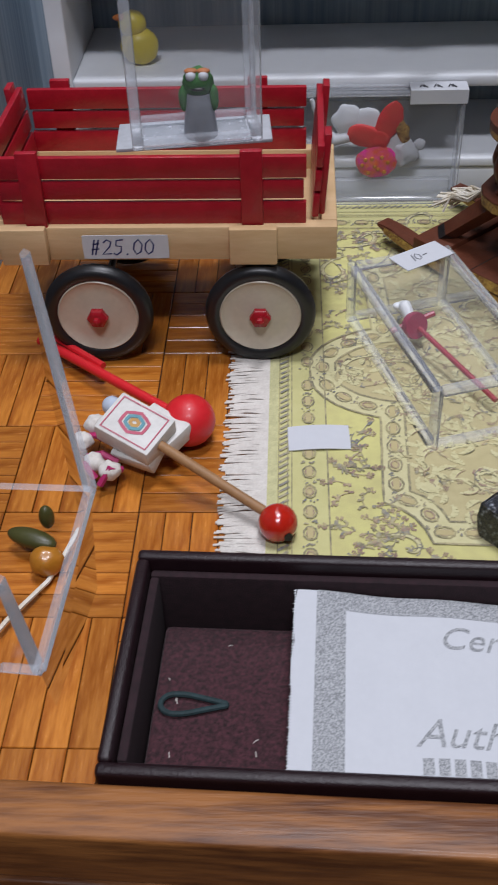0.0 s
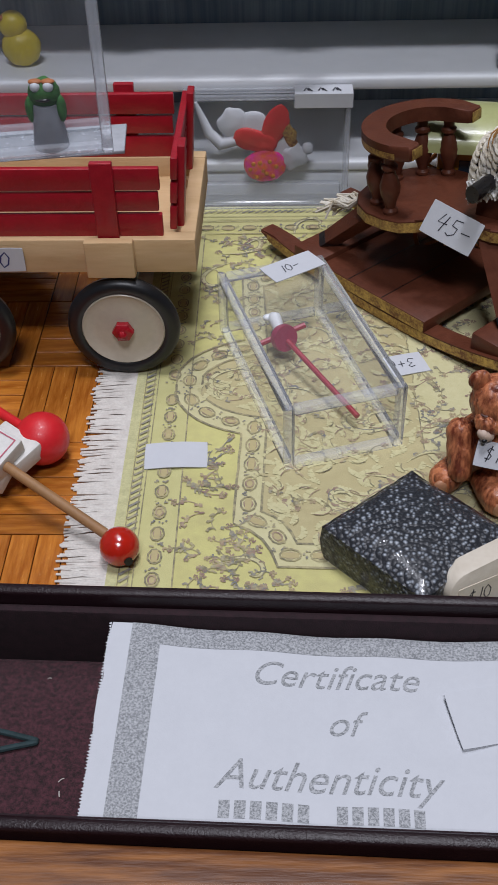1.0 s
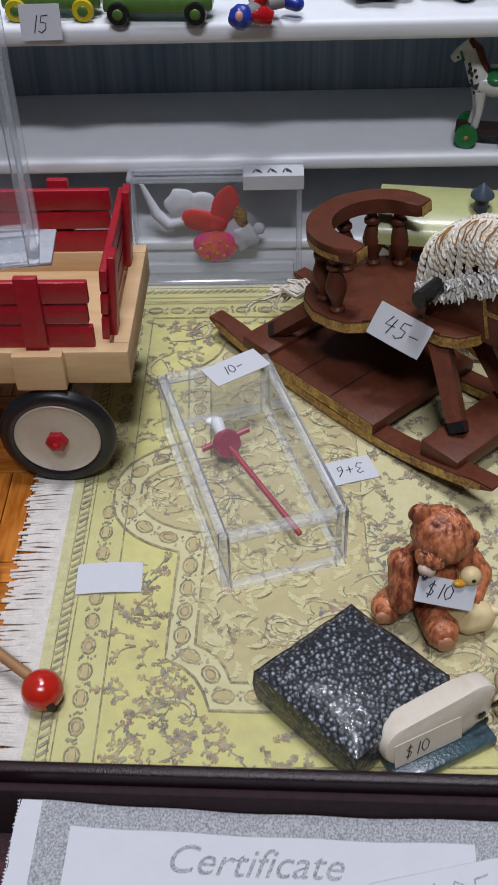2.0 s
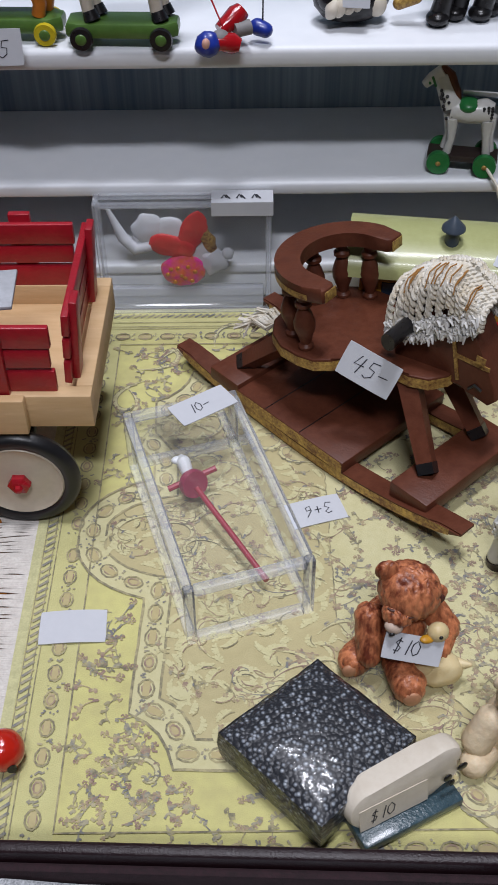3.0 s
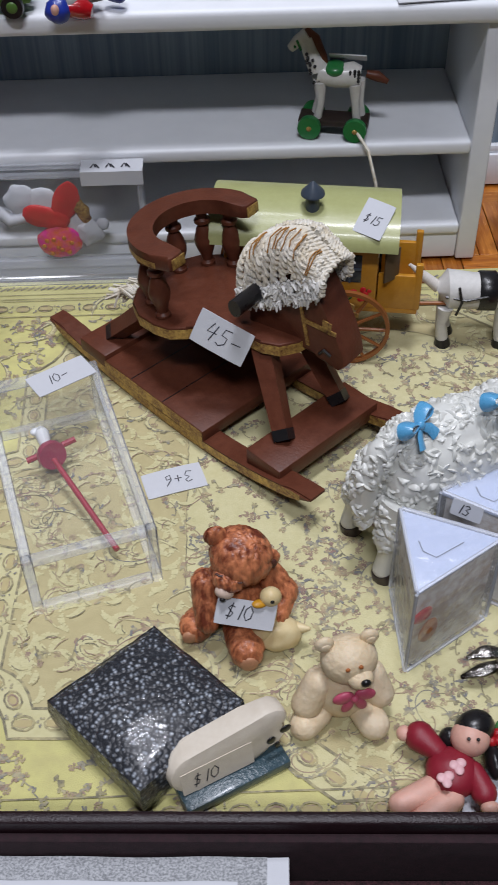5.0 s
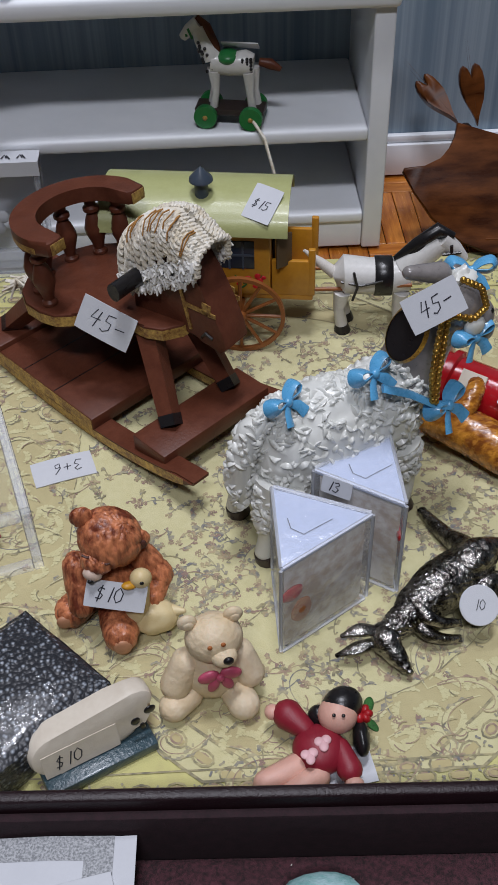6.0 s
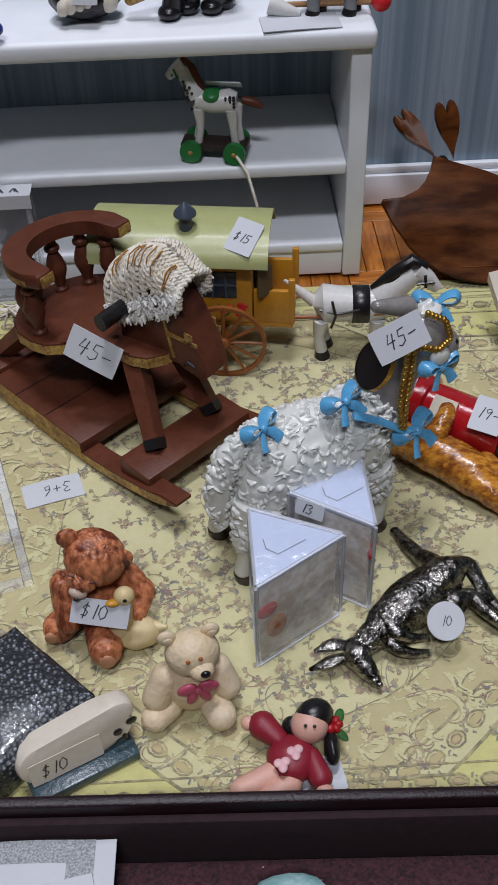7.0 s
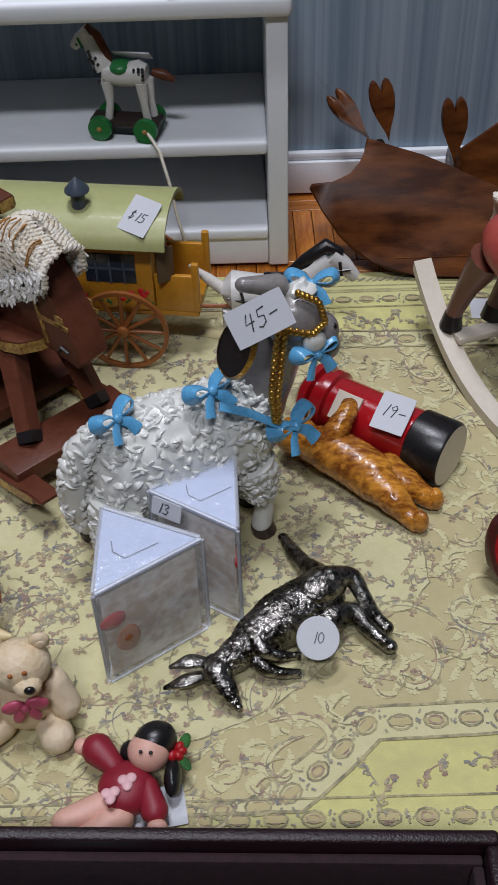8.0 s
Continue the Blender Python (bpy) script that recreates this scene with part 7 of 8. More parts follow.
def build_cradle():
    t = thing("toy_cradle", 178, 287, 0, 0, "dark walnut toy cradle with heart-topped end boards", "cradle")
    # near side: a broad leaning board, scooped at its corner and rounded below
    side = [(-16.8, 33.8), (-17.6, 30.4), (-18.6, 27.6), (-21.1, 24.9), (-25.3, 23.1), (-30.5, 23.2), (-31.0, 22.2), (-28.2, 16.9), (-24.3, 10.6), (-20.4, 6.6), (-16.2, 3.8), (-11, 1.4), (-5.3, 0.2), (6, -0.5), (16, -0.5), (28, 1.6), (40, 8), (46, 16), (40, 16.6), (26, 17.4), (14.7, 20.6), (9, 23.6), (3.6, 26.2), (-3.2, 29.2), (-10, 31.4)]
    lean = math.degrees(math.atan2(26.1, 22))
    m = Matrix.Translation((0, -19.0, 0.9)) @ Euler((radians(lean), 0, 0)).to_matrix().to_4x4()
    bm = B(); slab(bm, side, -1.0, 1.0, bevel=0.35, m=m); part("side_panel", bm, WALNUT, t, "glossy walnut side panel")
    back = [(4, 2), (34, 2), (38, 32), (20, 25), (4, 14)]
    bm = B(); slab(bm, back, -0.9, 0.9, bevel=0.4, m=Matrix.Translation((2, 12, 0.9)) @ Euler((radians(76), 0, 0)).to_matrix().to_4x4()); part("side_panel", bm, WALNUT, t, "glossy walnut side panel")
    bm = B(); box(bm, (12, -4, 4.4), (46, 26, 1.6), bevel=0.3); part("base_board", bm, WALNUT, t)
    for x, hearts in ((-12.5, (((-15.6, 7.0, 24.6), (-7.4, 9.2, 8.6), (0.75, 0.3, 0.5), 5.6, 15.0), ((-11.0, 5.0, 24.6), (-0.6, 4.0, 12.6), (1, 0, 0.2), 6.2, 15.0))), (6.0, (((4.0, -1.0, 21.4), (3.0, 1.5, 14.6), (1, 0, 0.05), 6.2, 16.0),))):
        end = [(-12, 3.0), (12, 3.0), (14, 16), (11, 22.5), (7, 23.5), (4, 22)]
        mm = Matrix.Translation((x, 0, 0)) @ Euler((radians(90), 0, radians(90))).to_matrix().to_4x4()
        bm = B(); slab(bm, end, -0.9, 0.9, bevel=0.4, m=mm); e = part("end_board", bm, WALNUT, t, "walnut end board")
        for foot, rise, across, w, h in hearts:
            bm = B(); slab(bm, heart(w, h), -1.7, 1.7, bevel=0.7)
            part("heart", bm, WALNUT, e, "glossy walnut heart", at=frame_pose(foot, across, rise))
    return t


build_cradle()

# ---- second rocking horse with cream rockers ----
def build_rocking_horse():
    t = thing("rocking_horse", 190.5, 220.5, 0, -72, "brown rocking horse with coral saddle on cream rockers", "rocking horse")
    for y in (-10.5, 8.5):
        bm = B()
        rows = []
        for k in range(25):
            x = -34 + 68 * k / 24
            z = 15.0 * (abs(x) / 34) ** 2.2
            rows.append([bm.verts.new((x, y + dy, z + dz)) for dy, dz in ((-2.1, 0.1), (2.1, 0.1), (2.1, 2.5), (-2.1, 2.5))])
        for a, b in zip(rows, rows[1:]):
            for q in range(4):
                bm.faces.new((a[q], a[(q + 1) % 4], b[(q + 1) % 4], b[q]))
        bm.faces.new(rows[0][::-1]); bm.faces.new(rows[-1])
        part("rocker", bm, IVORY, t, "cream painted rocker")
    for x in (-18, 18):
        bm = B(); box(bm, (x, -1, 7.0), (4, 17, 1.6), bevel=0.3); part("cross_bar", bm, IVORY, t, "cream cross bar")
    CHEST = mat("chestnut_paint", (0.16, 0.05, 0.03), 0.4, coat=0.15)
    bm = B(); tube(bm, [(-18, -1, 30), (-13, -1, 31.4), (-2, -1, 30), (9, -1, 31), (13, -1, 32)], [4.4, 6.8, 6.0, 6.4, 4], 22); part("body", bm, CHEST, t, "chestnut body")
    bm = B(); tube(bm, [(11, -1, 33), (17, -1, 42), (19, -1, 46)], [5.4, 4.0, 3.6], 14); tube(bm, [(18, -1, 47.5), (23, -1, 44), (26.5, -1, 40.5)], [3.8, 3.2, 2.2], 12); part("head", bm, CHEST, t, "chestnut head")
    for x, y, fx in ((-15, -6, -21), (-15, 4, -21), (10, -6, 20), (10, 4, 20)):
        bm = B(); tube(bm, [(x, y, 28), ((x + fx) / 2 - 1, y - 1.5, 19), (fx, y - 3, 11)], [4.0, 2.4, 1.8], 12); leg = part("leg", bm, CHEST, t)
        bm = B(); tube(bm, [(fx, y - 3, 11.4), (fx, y - 3.2, 8.0)], [1.9, 2.6], 12); part("hoof", bm, BLACK, leg, "black hoof", at=Matrix.Identity(4))
    bm = B(); blob(bm, (-9.5, -1.4, 32.0), (11.0, 7.9, 6.8), lump=0.2); part("saddle", bm, mat("coral_paint", (0.55, 0.09, 0.07), 0.4, coat=0.2), t, "coral saddle blanket")
    bm = B(); blob(bm, (-7, -1, 37.2), (5.4, 4.8, 2.8)); part("seat", bm, BLACK, t, "black saddle")
    bm = B()
    rnd = random.Random(9)
    for k in range(40):
        pts = [(-17, -1 + rnd.uniform(-1, 1), 37), (-21 + rnd.uniform(-1, 1), -1 + rnd.uniform(-2, 2), 38), (-23 + rnd.uniform(-1, 1), 1 + rnd.uniform(-2, 2), 31)]
        tube(bm, pts, 0.5, 5)
    part("tail", bm, YARN, t, "cream yarn tail")
    return t


build_rocking_horse()
price_tag(10, 8, "", frame_pose((183.0, 251.0, 0.12), (10, -1, 0), (1, 8, 0)), label="blank white tag under the rocking horse", curl=0.2)

# ---- red hand mirror and teal shell ----
t = thing("red_mirror", 176, 173.5, 0, 20, "dark red oval toy mirror propped on the rug", "mirror")
bm = B(); lathe(bm, [(5.6, -0.8), (6.8, -0.8), (7.0, 0), (6.8, 0.8), (5.6, 0.8)], 32, xf(0, 0, 7.2, 62, 0, 10, s=(0.8, 1.05, 1)), close=False); part("rim", bm, mat("dark_red_brown", (0.07, 0.012, 0.01), 0.3, coat=0.3), t, "dark brown rim")
bm = B(); lathe(bm, [(0.01, 0.3), (5.8, 0.3), (5.8, -0.3), (0.01, -0.3)], 32, xf(0, 0, 7.2, 62, 0, 10, s=(0.8, 1.05, 1)), close=False); part("panel", bm, GLOSSRED, t, "glossy red panel")
TEAL = mat("teal_cloth", (0.18, 0.42, 0.40), 0.7, dark=(0.40, 0.58, 0.60), grain=1.2, scale=900, bump=0.6)
bm = B(); blob(bm, (0, 0, 4.6), (7.2, 5.6, 4.6), lump=0.5, freq=0.6); blob(bm, (-4.5, -1, 3.6), (4, 4, 3.4), lump=0.5, freq=0.7)
o = part("teal_pouch", bm, TEAL, None, "pale teal fabric pouch lying in the gift box"); o["category"] = "pouch"; o.matrix_world = at(109.5, 104.2, 6.2)

from mathutils.geometry import tessellate_polygon

# ---- rug: woven cloth with a printed pattern, thread by thread fringe ----
XC, YC = 115.5, 194.5
RX0, RX1, RY0, RY1 = 9.8, 221.0, 117.0, 272.0
bm = B()
nx, ny = 70, 52
g = {}
for i in range(nx + 1):
    for j in range(ny + 1):
        x, y = RX0 + (RX1 - RX0) * i / nx, RY0 + (RY1 - RY0) * j / ny
        g[i, j] = bm.verts.new((x, y, -0.05))
for i in range(nx):
    for j in range(ny):
        bm.faces.new((g[i, j], g[i + 1, j], g[i + 1, j + 1], g[i, j + 1]))
rim = [(i, 0) for i in range(nx)] + [(nx, j) for j in range(ny)] + [(i, ny) for i in range(nx, 0, -1)] + [(0, j) for j in range(ny, 0, -1)]
low = [bm.verts.new((g[q].co.x, g[q].co.y, -0.75)) for q in rim]
for a in range(len(rim)):
    b_ = (a + 1) % len(rim)
    bm.faces.new((g[rim[a]], low[a], low[b_], g[rim[b_]]))
rug = part("rug", bm, RUG, None, "yellow printed carpet with floral medallion and white fringe", smooth=False)
rug["category"] = "rug"

LINE = mat("print_line_grey", (0.185, 0.17, 0.115), 0.9, dark=(0.42, 0.37, 0.205), grain=1.5, scale=900, bump=0)
BLUEL = mat("print_blue_grey", (0.185, 0.185, 0.18), 0.9, dark=(0.42, 0.375, 0.23), grain=1.5, scale=900, bump=0)
MAUVE = mat("print_mauve", (0.27, 0.185, 0.15), 0.9, dark=(0.44, 0.36, 0.215), grain=1.5, scale=900, bump=0)
TAN = mat("print_tan", (0.51, 0.45, 0.245), 0.9, dark=(0.44, 0.38, 0.20), grain=0.7, scale=500, bump=0.4, fine=5000)
PALE = mat("print_cream", (0.61, 0.57, 0.335), 0.9, dark=(0.53, 0.49, 0.26), grain=0.7, scale=700, bump=0.4, fine=5000)
BRIGHT = mat("print_yellow", (0.60, 0.57, 0.225), 0.85, dark=(0.51, 0.47, 0.20), grain=1.1, scale=330, bump=0.4, fine=5000)


def mirror(q):
    """A closed outline from one quarter, given as distances from the centre, from the x axis round to the y axis."""
    a = [(XC - x, YC - y) for x, y in q]
    b = [(XC + x, YC - y) for x, y in q[::-1]]
    c = [(XC + x, YC + y) for x, y in q]
    d = [(XC - x, YC + y) for x, y in q[::-1]]
    return a + b + c + d


def sheet(name, outline, material, z, label):
    clean = [p for i, p in enumerate(outline) if math.hypot(p[0] - outline[i - 1][0], p[1] - outline[i - 1][1]) > 0.02]
    bm = B()
    vs = [bm.verts.new((x, y, z)) for x, y in clean]
    for tri in tessellate_polygon([[Vector((x, y, 0)) for x, y in clean]]):
        bm.faces.new([vs[k] for k in tri])
    ob = part(name, bm, material, rug, label, smooth=False)
    return ob


def curve(p, q, r, n=7):
    """Points on a bent line from p over q to r."""
    out = []
    for k in range(n):
        t = k / (n - 1)
        out.append(((1 - t) ** 2 * p[0] + 2 * t * (1 - t) * q[0] + t * t * r[0], (1 - t) ** 2 * p[1] + 2 * t * (1 - t) * q[1] + t * t * r[1]))
    return out


OUT_Q = [(97.0, 0)] + curve((97.0, 4), (94, 13), (82.8, 16.0)) + [(83.8, 41.2)] + curve((83.8, 41.2), (77, 44), (75.6, 51.8), 5) + [(34.5, 53.2)] + curve((34.5, 53.2), (28, 60), (22, 64.6), 5) + [(0, 64.8)]
MID_Q = [(91.5, 0)] + curve((91.5, 3), (88.5, 9.5), (77.6, 11.0)) + [(78.6, 38.0)] + curve((78.6, 38.0), (73.6, 40), (72, 46.2), 5) + [(31.5, 47.2)] + curve((31.5, 47.2), (24, 55), (14, 62.6), 5) + [(0, 64.4)]
MED_Q = [(46.5, 0), (46.5, 22), (42.5, 28), (33, 29.5), (28, 38)] + curve((28, 38), (18, 50), (0, 54), 6)
sheet("printed_field", mirror([(94.0, 0), (94.0, 65), (0, 65)]), BRIGHT, 0.0, "brighter yellow field")
sheet("printed_band", mirror(OUT_Q), PALE, 0.03, "pale frame band")
sheet("printed_ground", mirror(MID_Q), TAN, 0.06, "tan ground inside the frame")
sheet("printed_medallion", mirror(MED_Q), PALE, 0.09, "pale centre medallion")

rnd = random.Random(21)
lines, blues, mauves, creams, rings = B(), B(), B(), B(), B()


def wob(s, a=0.12):
    return [(x + rnd.uniform(-a, a), y + rnd.uniform(-a, a)) for x, y in s]


def dense(pts, step=2.0, closed=True):
    out = []
    seq = pts + pts[:1] if closed else pts
    for (x0, y0), (x1, y1) in zip(seq, seq[1:]):
        n = max(1, int(math.hypot(x1 - x0, y1 - y0) / step))
        out += [(x0 + (x1 - x0) * k / n, y0 + (y1 - y0) * k / n) for k in range(n)]
    return out + ([out[0]] if closed else [seq[-1]])


for q in (OUT_Q, MID_Q):
    ink_lines(lines, [wob(dense(mirror(q)), 0.06)], 0.5, 0.13)
ink_lines(lines, [wob(dense(mirror(MED_Q), 1.2), 0.15)], 0.22, 0.13)
for hx, hy in ((94.0, 62.6), (101.0, 69.0), (101.8, 69.8), (103.6, 71.6)):
    ink_lines(lines, [dense(mirror([(hx, 0), (hx, hy), (0, hy)]), 3)], 0.3 if hx < 95 else 0.2, 0.13)


def ring(x, y, a, r=1.9):
    c, s_ = math.cos(a), math.sin(a)
    ink_lines(rings, [[(x - s_ * py, y + c * py) for py in (-r * 0.8, 0, r * 0.8)]], r * 0.62, 0.115)
    for k, rr in ((0.0, r), (0.0, r * 0.55)):
        pts = [(rr * 0.72 * math.cos(v / 9 * 6.283), rr * math.sin(v / 9 * 6.283)) for v in range(10)]
        ink_lines(mauves if rr < r else lines, [wob([(x + c * px - s_ * py, y + s_ * px + c * py) for px, py in pts], 0.08)], 0.36, 0.14)
    for sgn in (-1, 1):
        for q in range(3):
            px, py = rnd.uniform(-1.4, 1.4), sgn * (r + rnd.uniform(0.3, 1.3))
            p2 = (px + rnd.uniform(-0.9, 0.9), py + rnd.uniform(-0.5, 0.5))
            ink_lines(blues, [[(x + c * px - s_ * py, y + s_ * px + c * py), (x + c * p2[0] - s_ * p2[1], y + s_ * p2[0] + c * p2[1])]], 0.35, 0.14)


def ring_row(pts, gap=5.1, r=1.9):
    d = dense(pts, 0.5)
    acc = 0
    for (x0, y0), (x1, y1) in zip(d, d[1:]):
        acc += math.hypot(x1 - x0, y1 - y0)
        if acc >= gap:
            acc = 0
            ring(x0, y0, math.atan2(y1 - y0, x1 - x0) + math.pi / 2, r)


ring_row(mirror([(97.6, 0), (97.6, 65.8), (0, 65.8)]), 5.1, 1.75)
ring_row(mirror([((a + c) / 2, (b + d) / 2) for (a, b), (c, d) in zip(OUT_Q, MID_Q)]), 5.4, 1.95)
# slanted dashes of the guard stripe
for x, y, hor in [(RX0 + 3.2, YC - 75 + k * 1.7, 0) for k in range(89)] + [(RX0 + 5 + k * 1.7, RY1 - 3.2, 1) for k in range(120)] + [(RX0 + 5 + k * 1.7, RY0 + 3.2, 1) for k in range(120)]:
    ink_lines(blues, [wob([(x - 0.9, y - 0.7), (x + 0.9, y + 0.7)], 0.1)], 0.55, 0.14)


def sprig(x, y, a, size, ink, leafy=5):
    """A bent stem with leaf strokes and a small flower."""
    bend = rnd.uniform(-1.2, 1.2)
    stem = []
    px, py, h = x, y, a
    for k in range(7):
        stem.append((px, py))
        px, py = px + math.cos(h) * size / 6, py + math.sin(h) * size / 6
        h += bend / 4
    ink_lines(ink, [stem], 0.2, 0.15)
    for k in range(leafy):
        i = rnd.randrange(len(stem))
        sx, sy = stem[i]
        la = a + rnd.choice((-1, 1)) * rnd.uniform(0.5, 1.4)
        ll = size * rnd.uniform(0.14, 0.32)
        mid = (sx + math.cos(la) * ll * 0.5 + rnd.uniform(-0.2, 0.2), sy + math.sin(la) * ll * 0.5 + rnd.uniform(-0.2, 0.2))
        ink_lines(rnd.choice((ink, ink, blues)), [[(sx, sy), mid, (sx + math.cos(la + 0.5) * ll, sy + math.sin(la + 0.5) * ll)]], rnd.uniform(0.28, 0.66), 0.15)
    for k in range(5):
        aa = k * 1.26 + rnd.random()
        r0, r1 = size * 0.04, size * 0.16
        ink_lines(mauves, [[(px + r0 * math.cos(aa), py + r0 * math.sin(aa)), (px + r1 * math.cos(aa + 0.5), py + r1 * math.sin(aa + 0.5)), (px + r1 * math.cos(aa + 1.1), py + r1 * math.sin(aa + 1.1))]], 0.3, 0.15)


def inside(q, x, y):
    """Whether a place lies inside the mirrored outline."""
    x, y = abs(x - XC), abs(y - YC)
    pts = q + [(0, 0)]
    hit = False
    for (x0, y0), (x1, y1) in zip(pts, pts[1:] + pts[:1]):
        if (y0 > y) != (y1 > y) and x < (x1 - x0) * (y - y0) / (y1 - y0 + 1e-9) + x0:
            hit = not hit
    return hit


def scroll(x, y, a, size, turn):
    """An acanthus scroll: a broad pale spiral with a dark edge and leaflets on its back."""
    pts = []
    px, py, h = x, y, a
    for k in range(18):
        pts.append((px, py))
        st = size * (0.16 - 0.006 * k)
        px, py, h = px + math.cos(h) * st, py + math.sin(h) * st, h + turn * (0.06 + 0.030 * k)
    for k in range(17):
        ink_lines(creams, [pts[k:k + 2]], max(0.25, size * 0.10 * math.sin((k + 1) / 18 * math.pi)), 0.12)
    w = size * 0.06
    for sg in (-1, 1):
        edge = []
        for k in range(1, 17):
            dx, dy = pts[k + 1][0] - pts[k - 1][0], pts[k + 1][1] - pts[k - 1][1]
            n = math.hypot(dx, dy) or 1
            q = w * math.sin(k / 17 * math.pi) * sg
            edge.append((pts[k][0] - dy / n * q, pts[k][1] + dx / n * q))
        ink_lines(rnd.choice((lines, mauves, blues)), [edge], 0.2, 0.15)
    for k in range(2, 14, 2):
        dx, dy = pts[k + 1][0] - pts[k][0], pts[k + 1][1] - pts[k][1]
        la = math.atan2(dy, dx) - turn * rnd.uniform(0.6, 1.1)
        ll = size * rnd.uniform(0.12, 0.24)
        mid = (pts[k][0] + math.cos(la) * ll * 0.6, pts[k][1] + math.sin(la) * ll * 0.6)
        ink_lines(rnd.choice((blues, lines, mauves)), [[pts[k], mid, (pts[k][0] + math.cos(la + turn * 0.5) * ll, pts[k][1] + math.sin(la + turn * 0.5) * ll)]], rnd.uniform(0.3, 0.6), 0.15)


for k in range(900):
    x, y = XC + rnd.uniform(-92, 92), YC + rnd.uniform(-63, 63)
    if inside(OUT_Q, x, y) or inside(OUT_Q, x + 4, y) or inside(OUT_Q, x, y + 4) or inside(OUT_Q, x - 4, y) or inside(OUT_Q, x, y - 4):
        if not inside(MID_Q, x, y) or inside(MED_Q, x, y) or k % 3:
            continue
    if not inside(OUT_Q, x, y) and k % 5:
        continue
    scroll(x, y, rnd.uniform(0, 6.28), rnd.uniform(6, 10), rnd.choice((-1, 1)))
# corner fields: sprays of flowers in blue-grey and mauve
for k in range(2300):
    x, y = XC + rnd.uniform(-91, 91), YC + rnd.uniform(-62, 62)
    if inside(OUT_Q, x, y) or inside(OUT_Q, x + 3, y) or inside(OUT_Q, x, y + 3):
        continue
    sprig(x, y, rnd.uniform(0, 6.28), rnd.uniform(2.4, 5.2), rnd.choice((blues, lines, mauves)), 6)
# medallion: small dark sprigs
for k in range(1050):
    x, y = XC + rnd.uniform(-46, 46), YC + rnd.uniform(-52, 52)
    if inside(MED_Q, x, y):
        sprig(x, y, rnd.uniform(0, 6.28), rnd.uniform(2.6, 5.0), rnd.choice((blues, lines, mauves)), 5)
# tan ground: broad cream leaves with dark veins
for k in range(2600):
    x, y = XC + rnd.uniform(-90, 90), YC + rnd.uniform(-62, 62)
    if not inside(MID_Q, x, y) or inside(MED_Q, x, y):
        continue
    a = rnd.uniform(0, 6.28)
    n = rnd.uniform(2.6, 5.5)
    pts = []
    px, py, h = x, y, a
    for q in range(7):
        pts.append((px, py))
        px, py, h = px + math.cos(h) * n / 6, py + math.sin(h) * n / 6, h + rnd.uniform(0.1, 0.5)
    for q in range(6):
        w = 1.3 * math.sin((q + 0.7) / 6.5 * math.pi)
        ink_lines(creams, [pts[q:q + 2]], max(0.3, w), 0.11)
    if k % 2 == 0:
        ink_lines(mauves if k % 3 else lines, [[(u + 0.6, v - 0.4) for u, v in pts[:5]]], 0.2, 0.25)
    if k % 6 == 0:
        sprig(px, py, h, rnd.uniform(2.5, 4.5), rnd.choice((mauves, lines)), 4)
for bm, m, nm in ((creams, PALE, "cream leaves"), (rings, mat("print_ring_tan", (0.50, 0.43, 0.22), 0.9, dark=(0.42, 0.35, 0.18), scale=900, bump=0), "tan rings"), (lines, LINE, "grey lines"), (blues, BLUEL, "blue-grey leaves"), (mauves, MAUVE, "mauve flowers")):
    part("printed_pattern", bm, m, rug, "printed " + nm, "stuff", smooth=False)

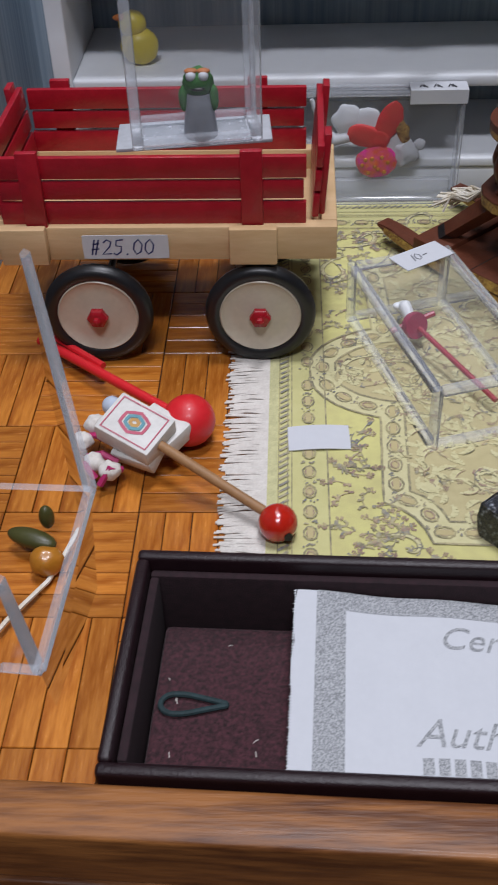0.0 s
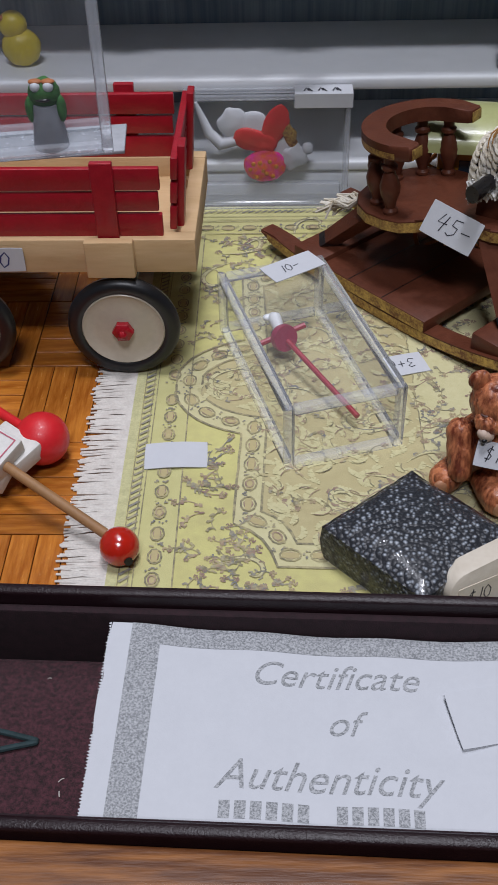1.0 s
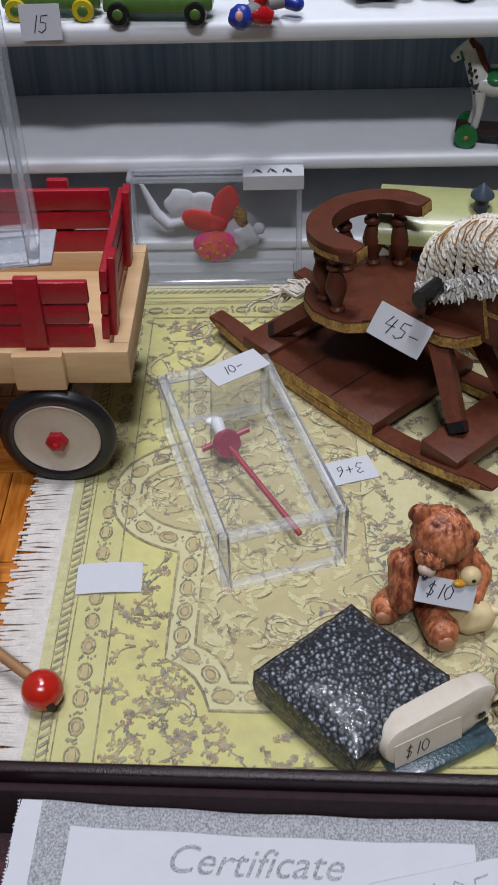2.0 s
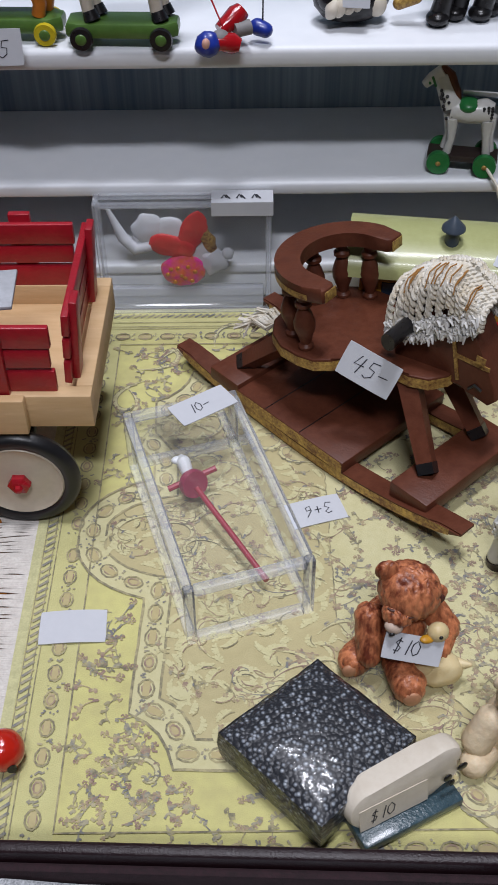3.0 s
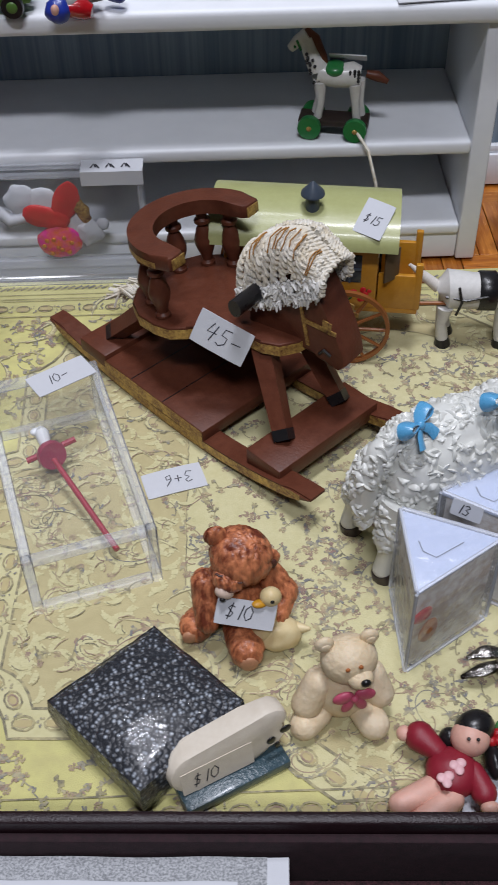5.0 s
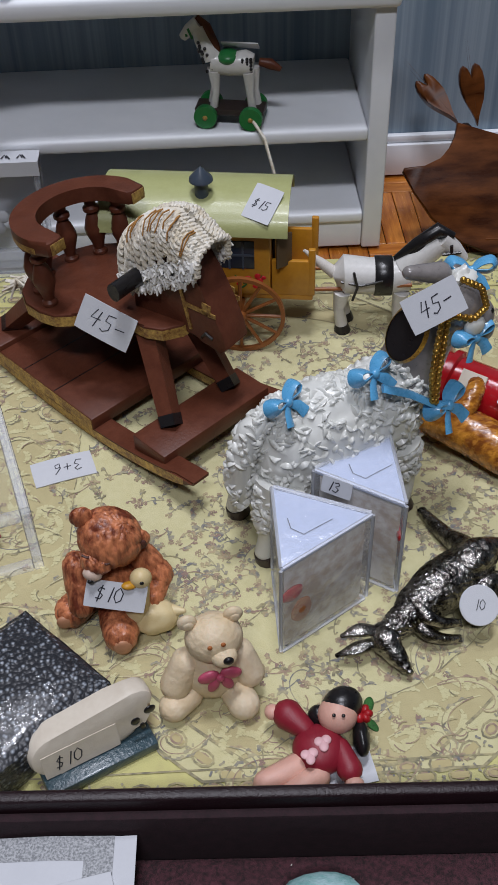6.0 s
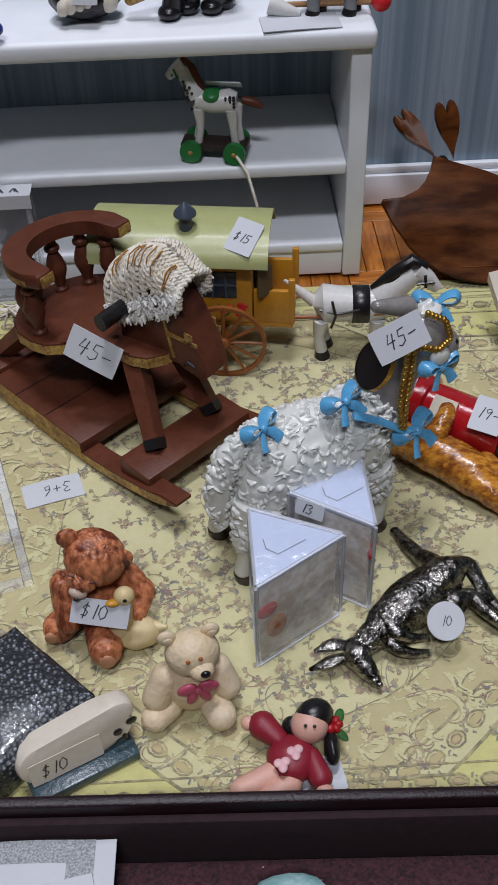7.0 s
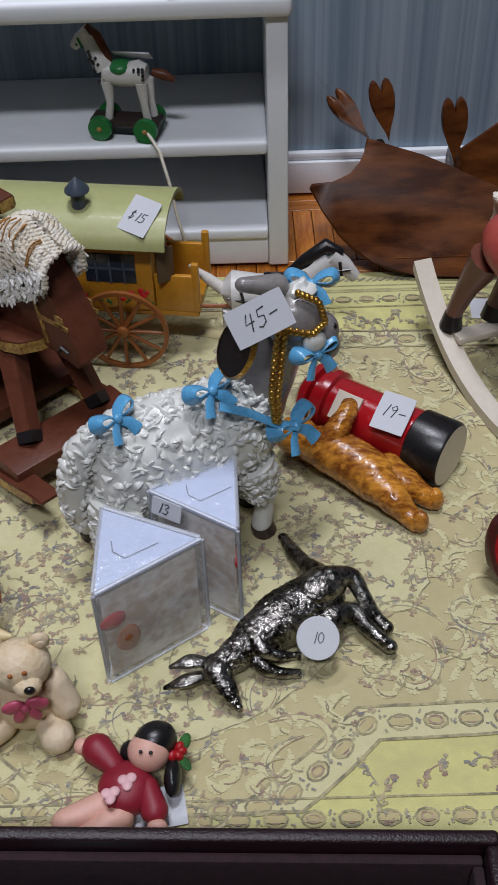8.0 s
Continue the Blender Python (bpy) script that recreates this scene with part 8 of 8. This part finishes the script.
# fringe: knotted cotton threads
bm = B()
k = 0
y = RY0
while y < RY1:
    n = rnd.uniform(7.4, 9.6)
    b1, b2 = rnd.uniform(-0.9, 0.9), rnd.uniform(-0.9, 0.9)
    tube(bm, [(RX0 + 0.3, y, -0.3), (RX0 - n * 0.5, y + b1 * 0.5, -0.25 + rnd.uniform(0, 0.25)), (RX0 - n, y + b1 + b2 * 0.5, -0.62 + rnd.uniform(0, 0.3))], [0.30, 0.29, 0.26], 5)
    y += rnd.uniform(0.24, 0.38)
part("fringe", bm, FRINGE, rug, "white cotton fringe", "stuff")
bm = B(); box(bm, (RX0 + 0.9, YC, -0.35), (1.9, RY1 - RY0, 0.75))
part("selvedge", bm, mat("pale_green_selvedge", (0.58, 0.56, 0.30), 0.9, scale=2500, grain=0.9), rug, "pale green woven selvedge")

# ---- parquet floor: basket-weave planks, each its own piece ----
bm = B(); box(bm, (120, 200, -2.2), (360, 240, 0.5))
floor = structure("floor", bm, GAP, "miniature basket-weave parquet of honey wood planks", "floor")
me_plank = {}
for turn in (0, 1):
    bm = B()
    s = (25.3, 4.9, 1.0) if turn == 0 else (4.9, 25.3, 1.0)
    box(bm, (0, 0, 0), s, bevel=0.12, seg=1)
    bmesh.ops.scale(bm, vec=(MM, MM, MM), verts=bm.verts)
    me = bpy.data.meshes.new("plank")
    bm.to_mesh(me); bm.free()
    me.materials.append(PARQUET if turn == 0 else PARQUET_Y)
    me_plank[turn] = me
rnd = random.Random(2)
for i in range(-2, 13):
    for j in range(0, 9):
        cx, cy = -14.3 + 25.5 * (i + 0.5), 100.6 + 25.5 * (j + 0.5)
        if not (cx < 12 or (cx > 125 and cy > 250 and cx < 260)):
            continue
        turn = (i + j) % 2
        for k in range(5):
            o = new("plank", me_plank[turn])
            d = (k - 2) * 5.08
            o.parent = floor
            o.matrix_basis = at(cx + (0 if turn == 0 else d), cy + (d if turn == 0 else 0), -1.25 + rnd.uniform(-0.05, 0.05), rnd.uniform(-0.15, 0.15))
for i in range(-2, 1):
    cx, cy = -14.3 + 25.5 * (i + 0.5), 87.9
    for k in range(5):
        o = new("plank", me_plank[i % 2])
        d = (k - 2) * 5.08
        o.parent = floor
        o.matrix_basis = at(cx + (0 if i % 2 == 0 else d), cy + (d if i % 2 == 0 else 0), -1.25)
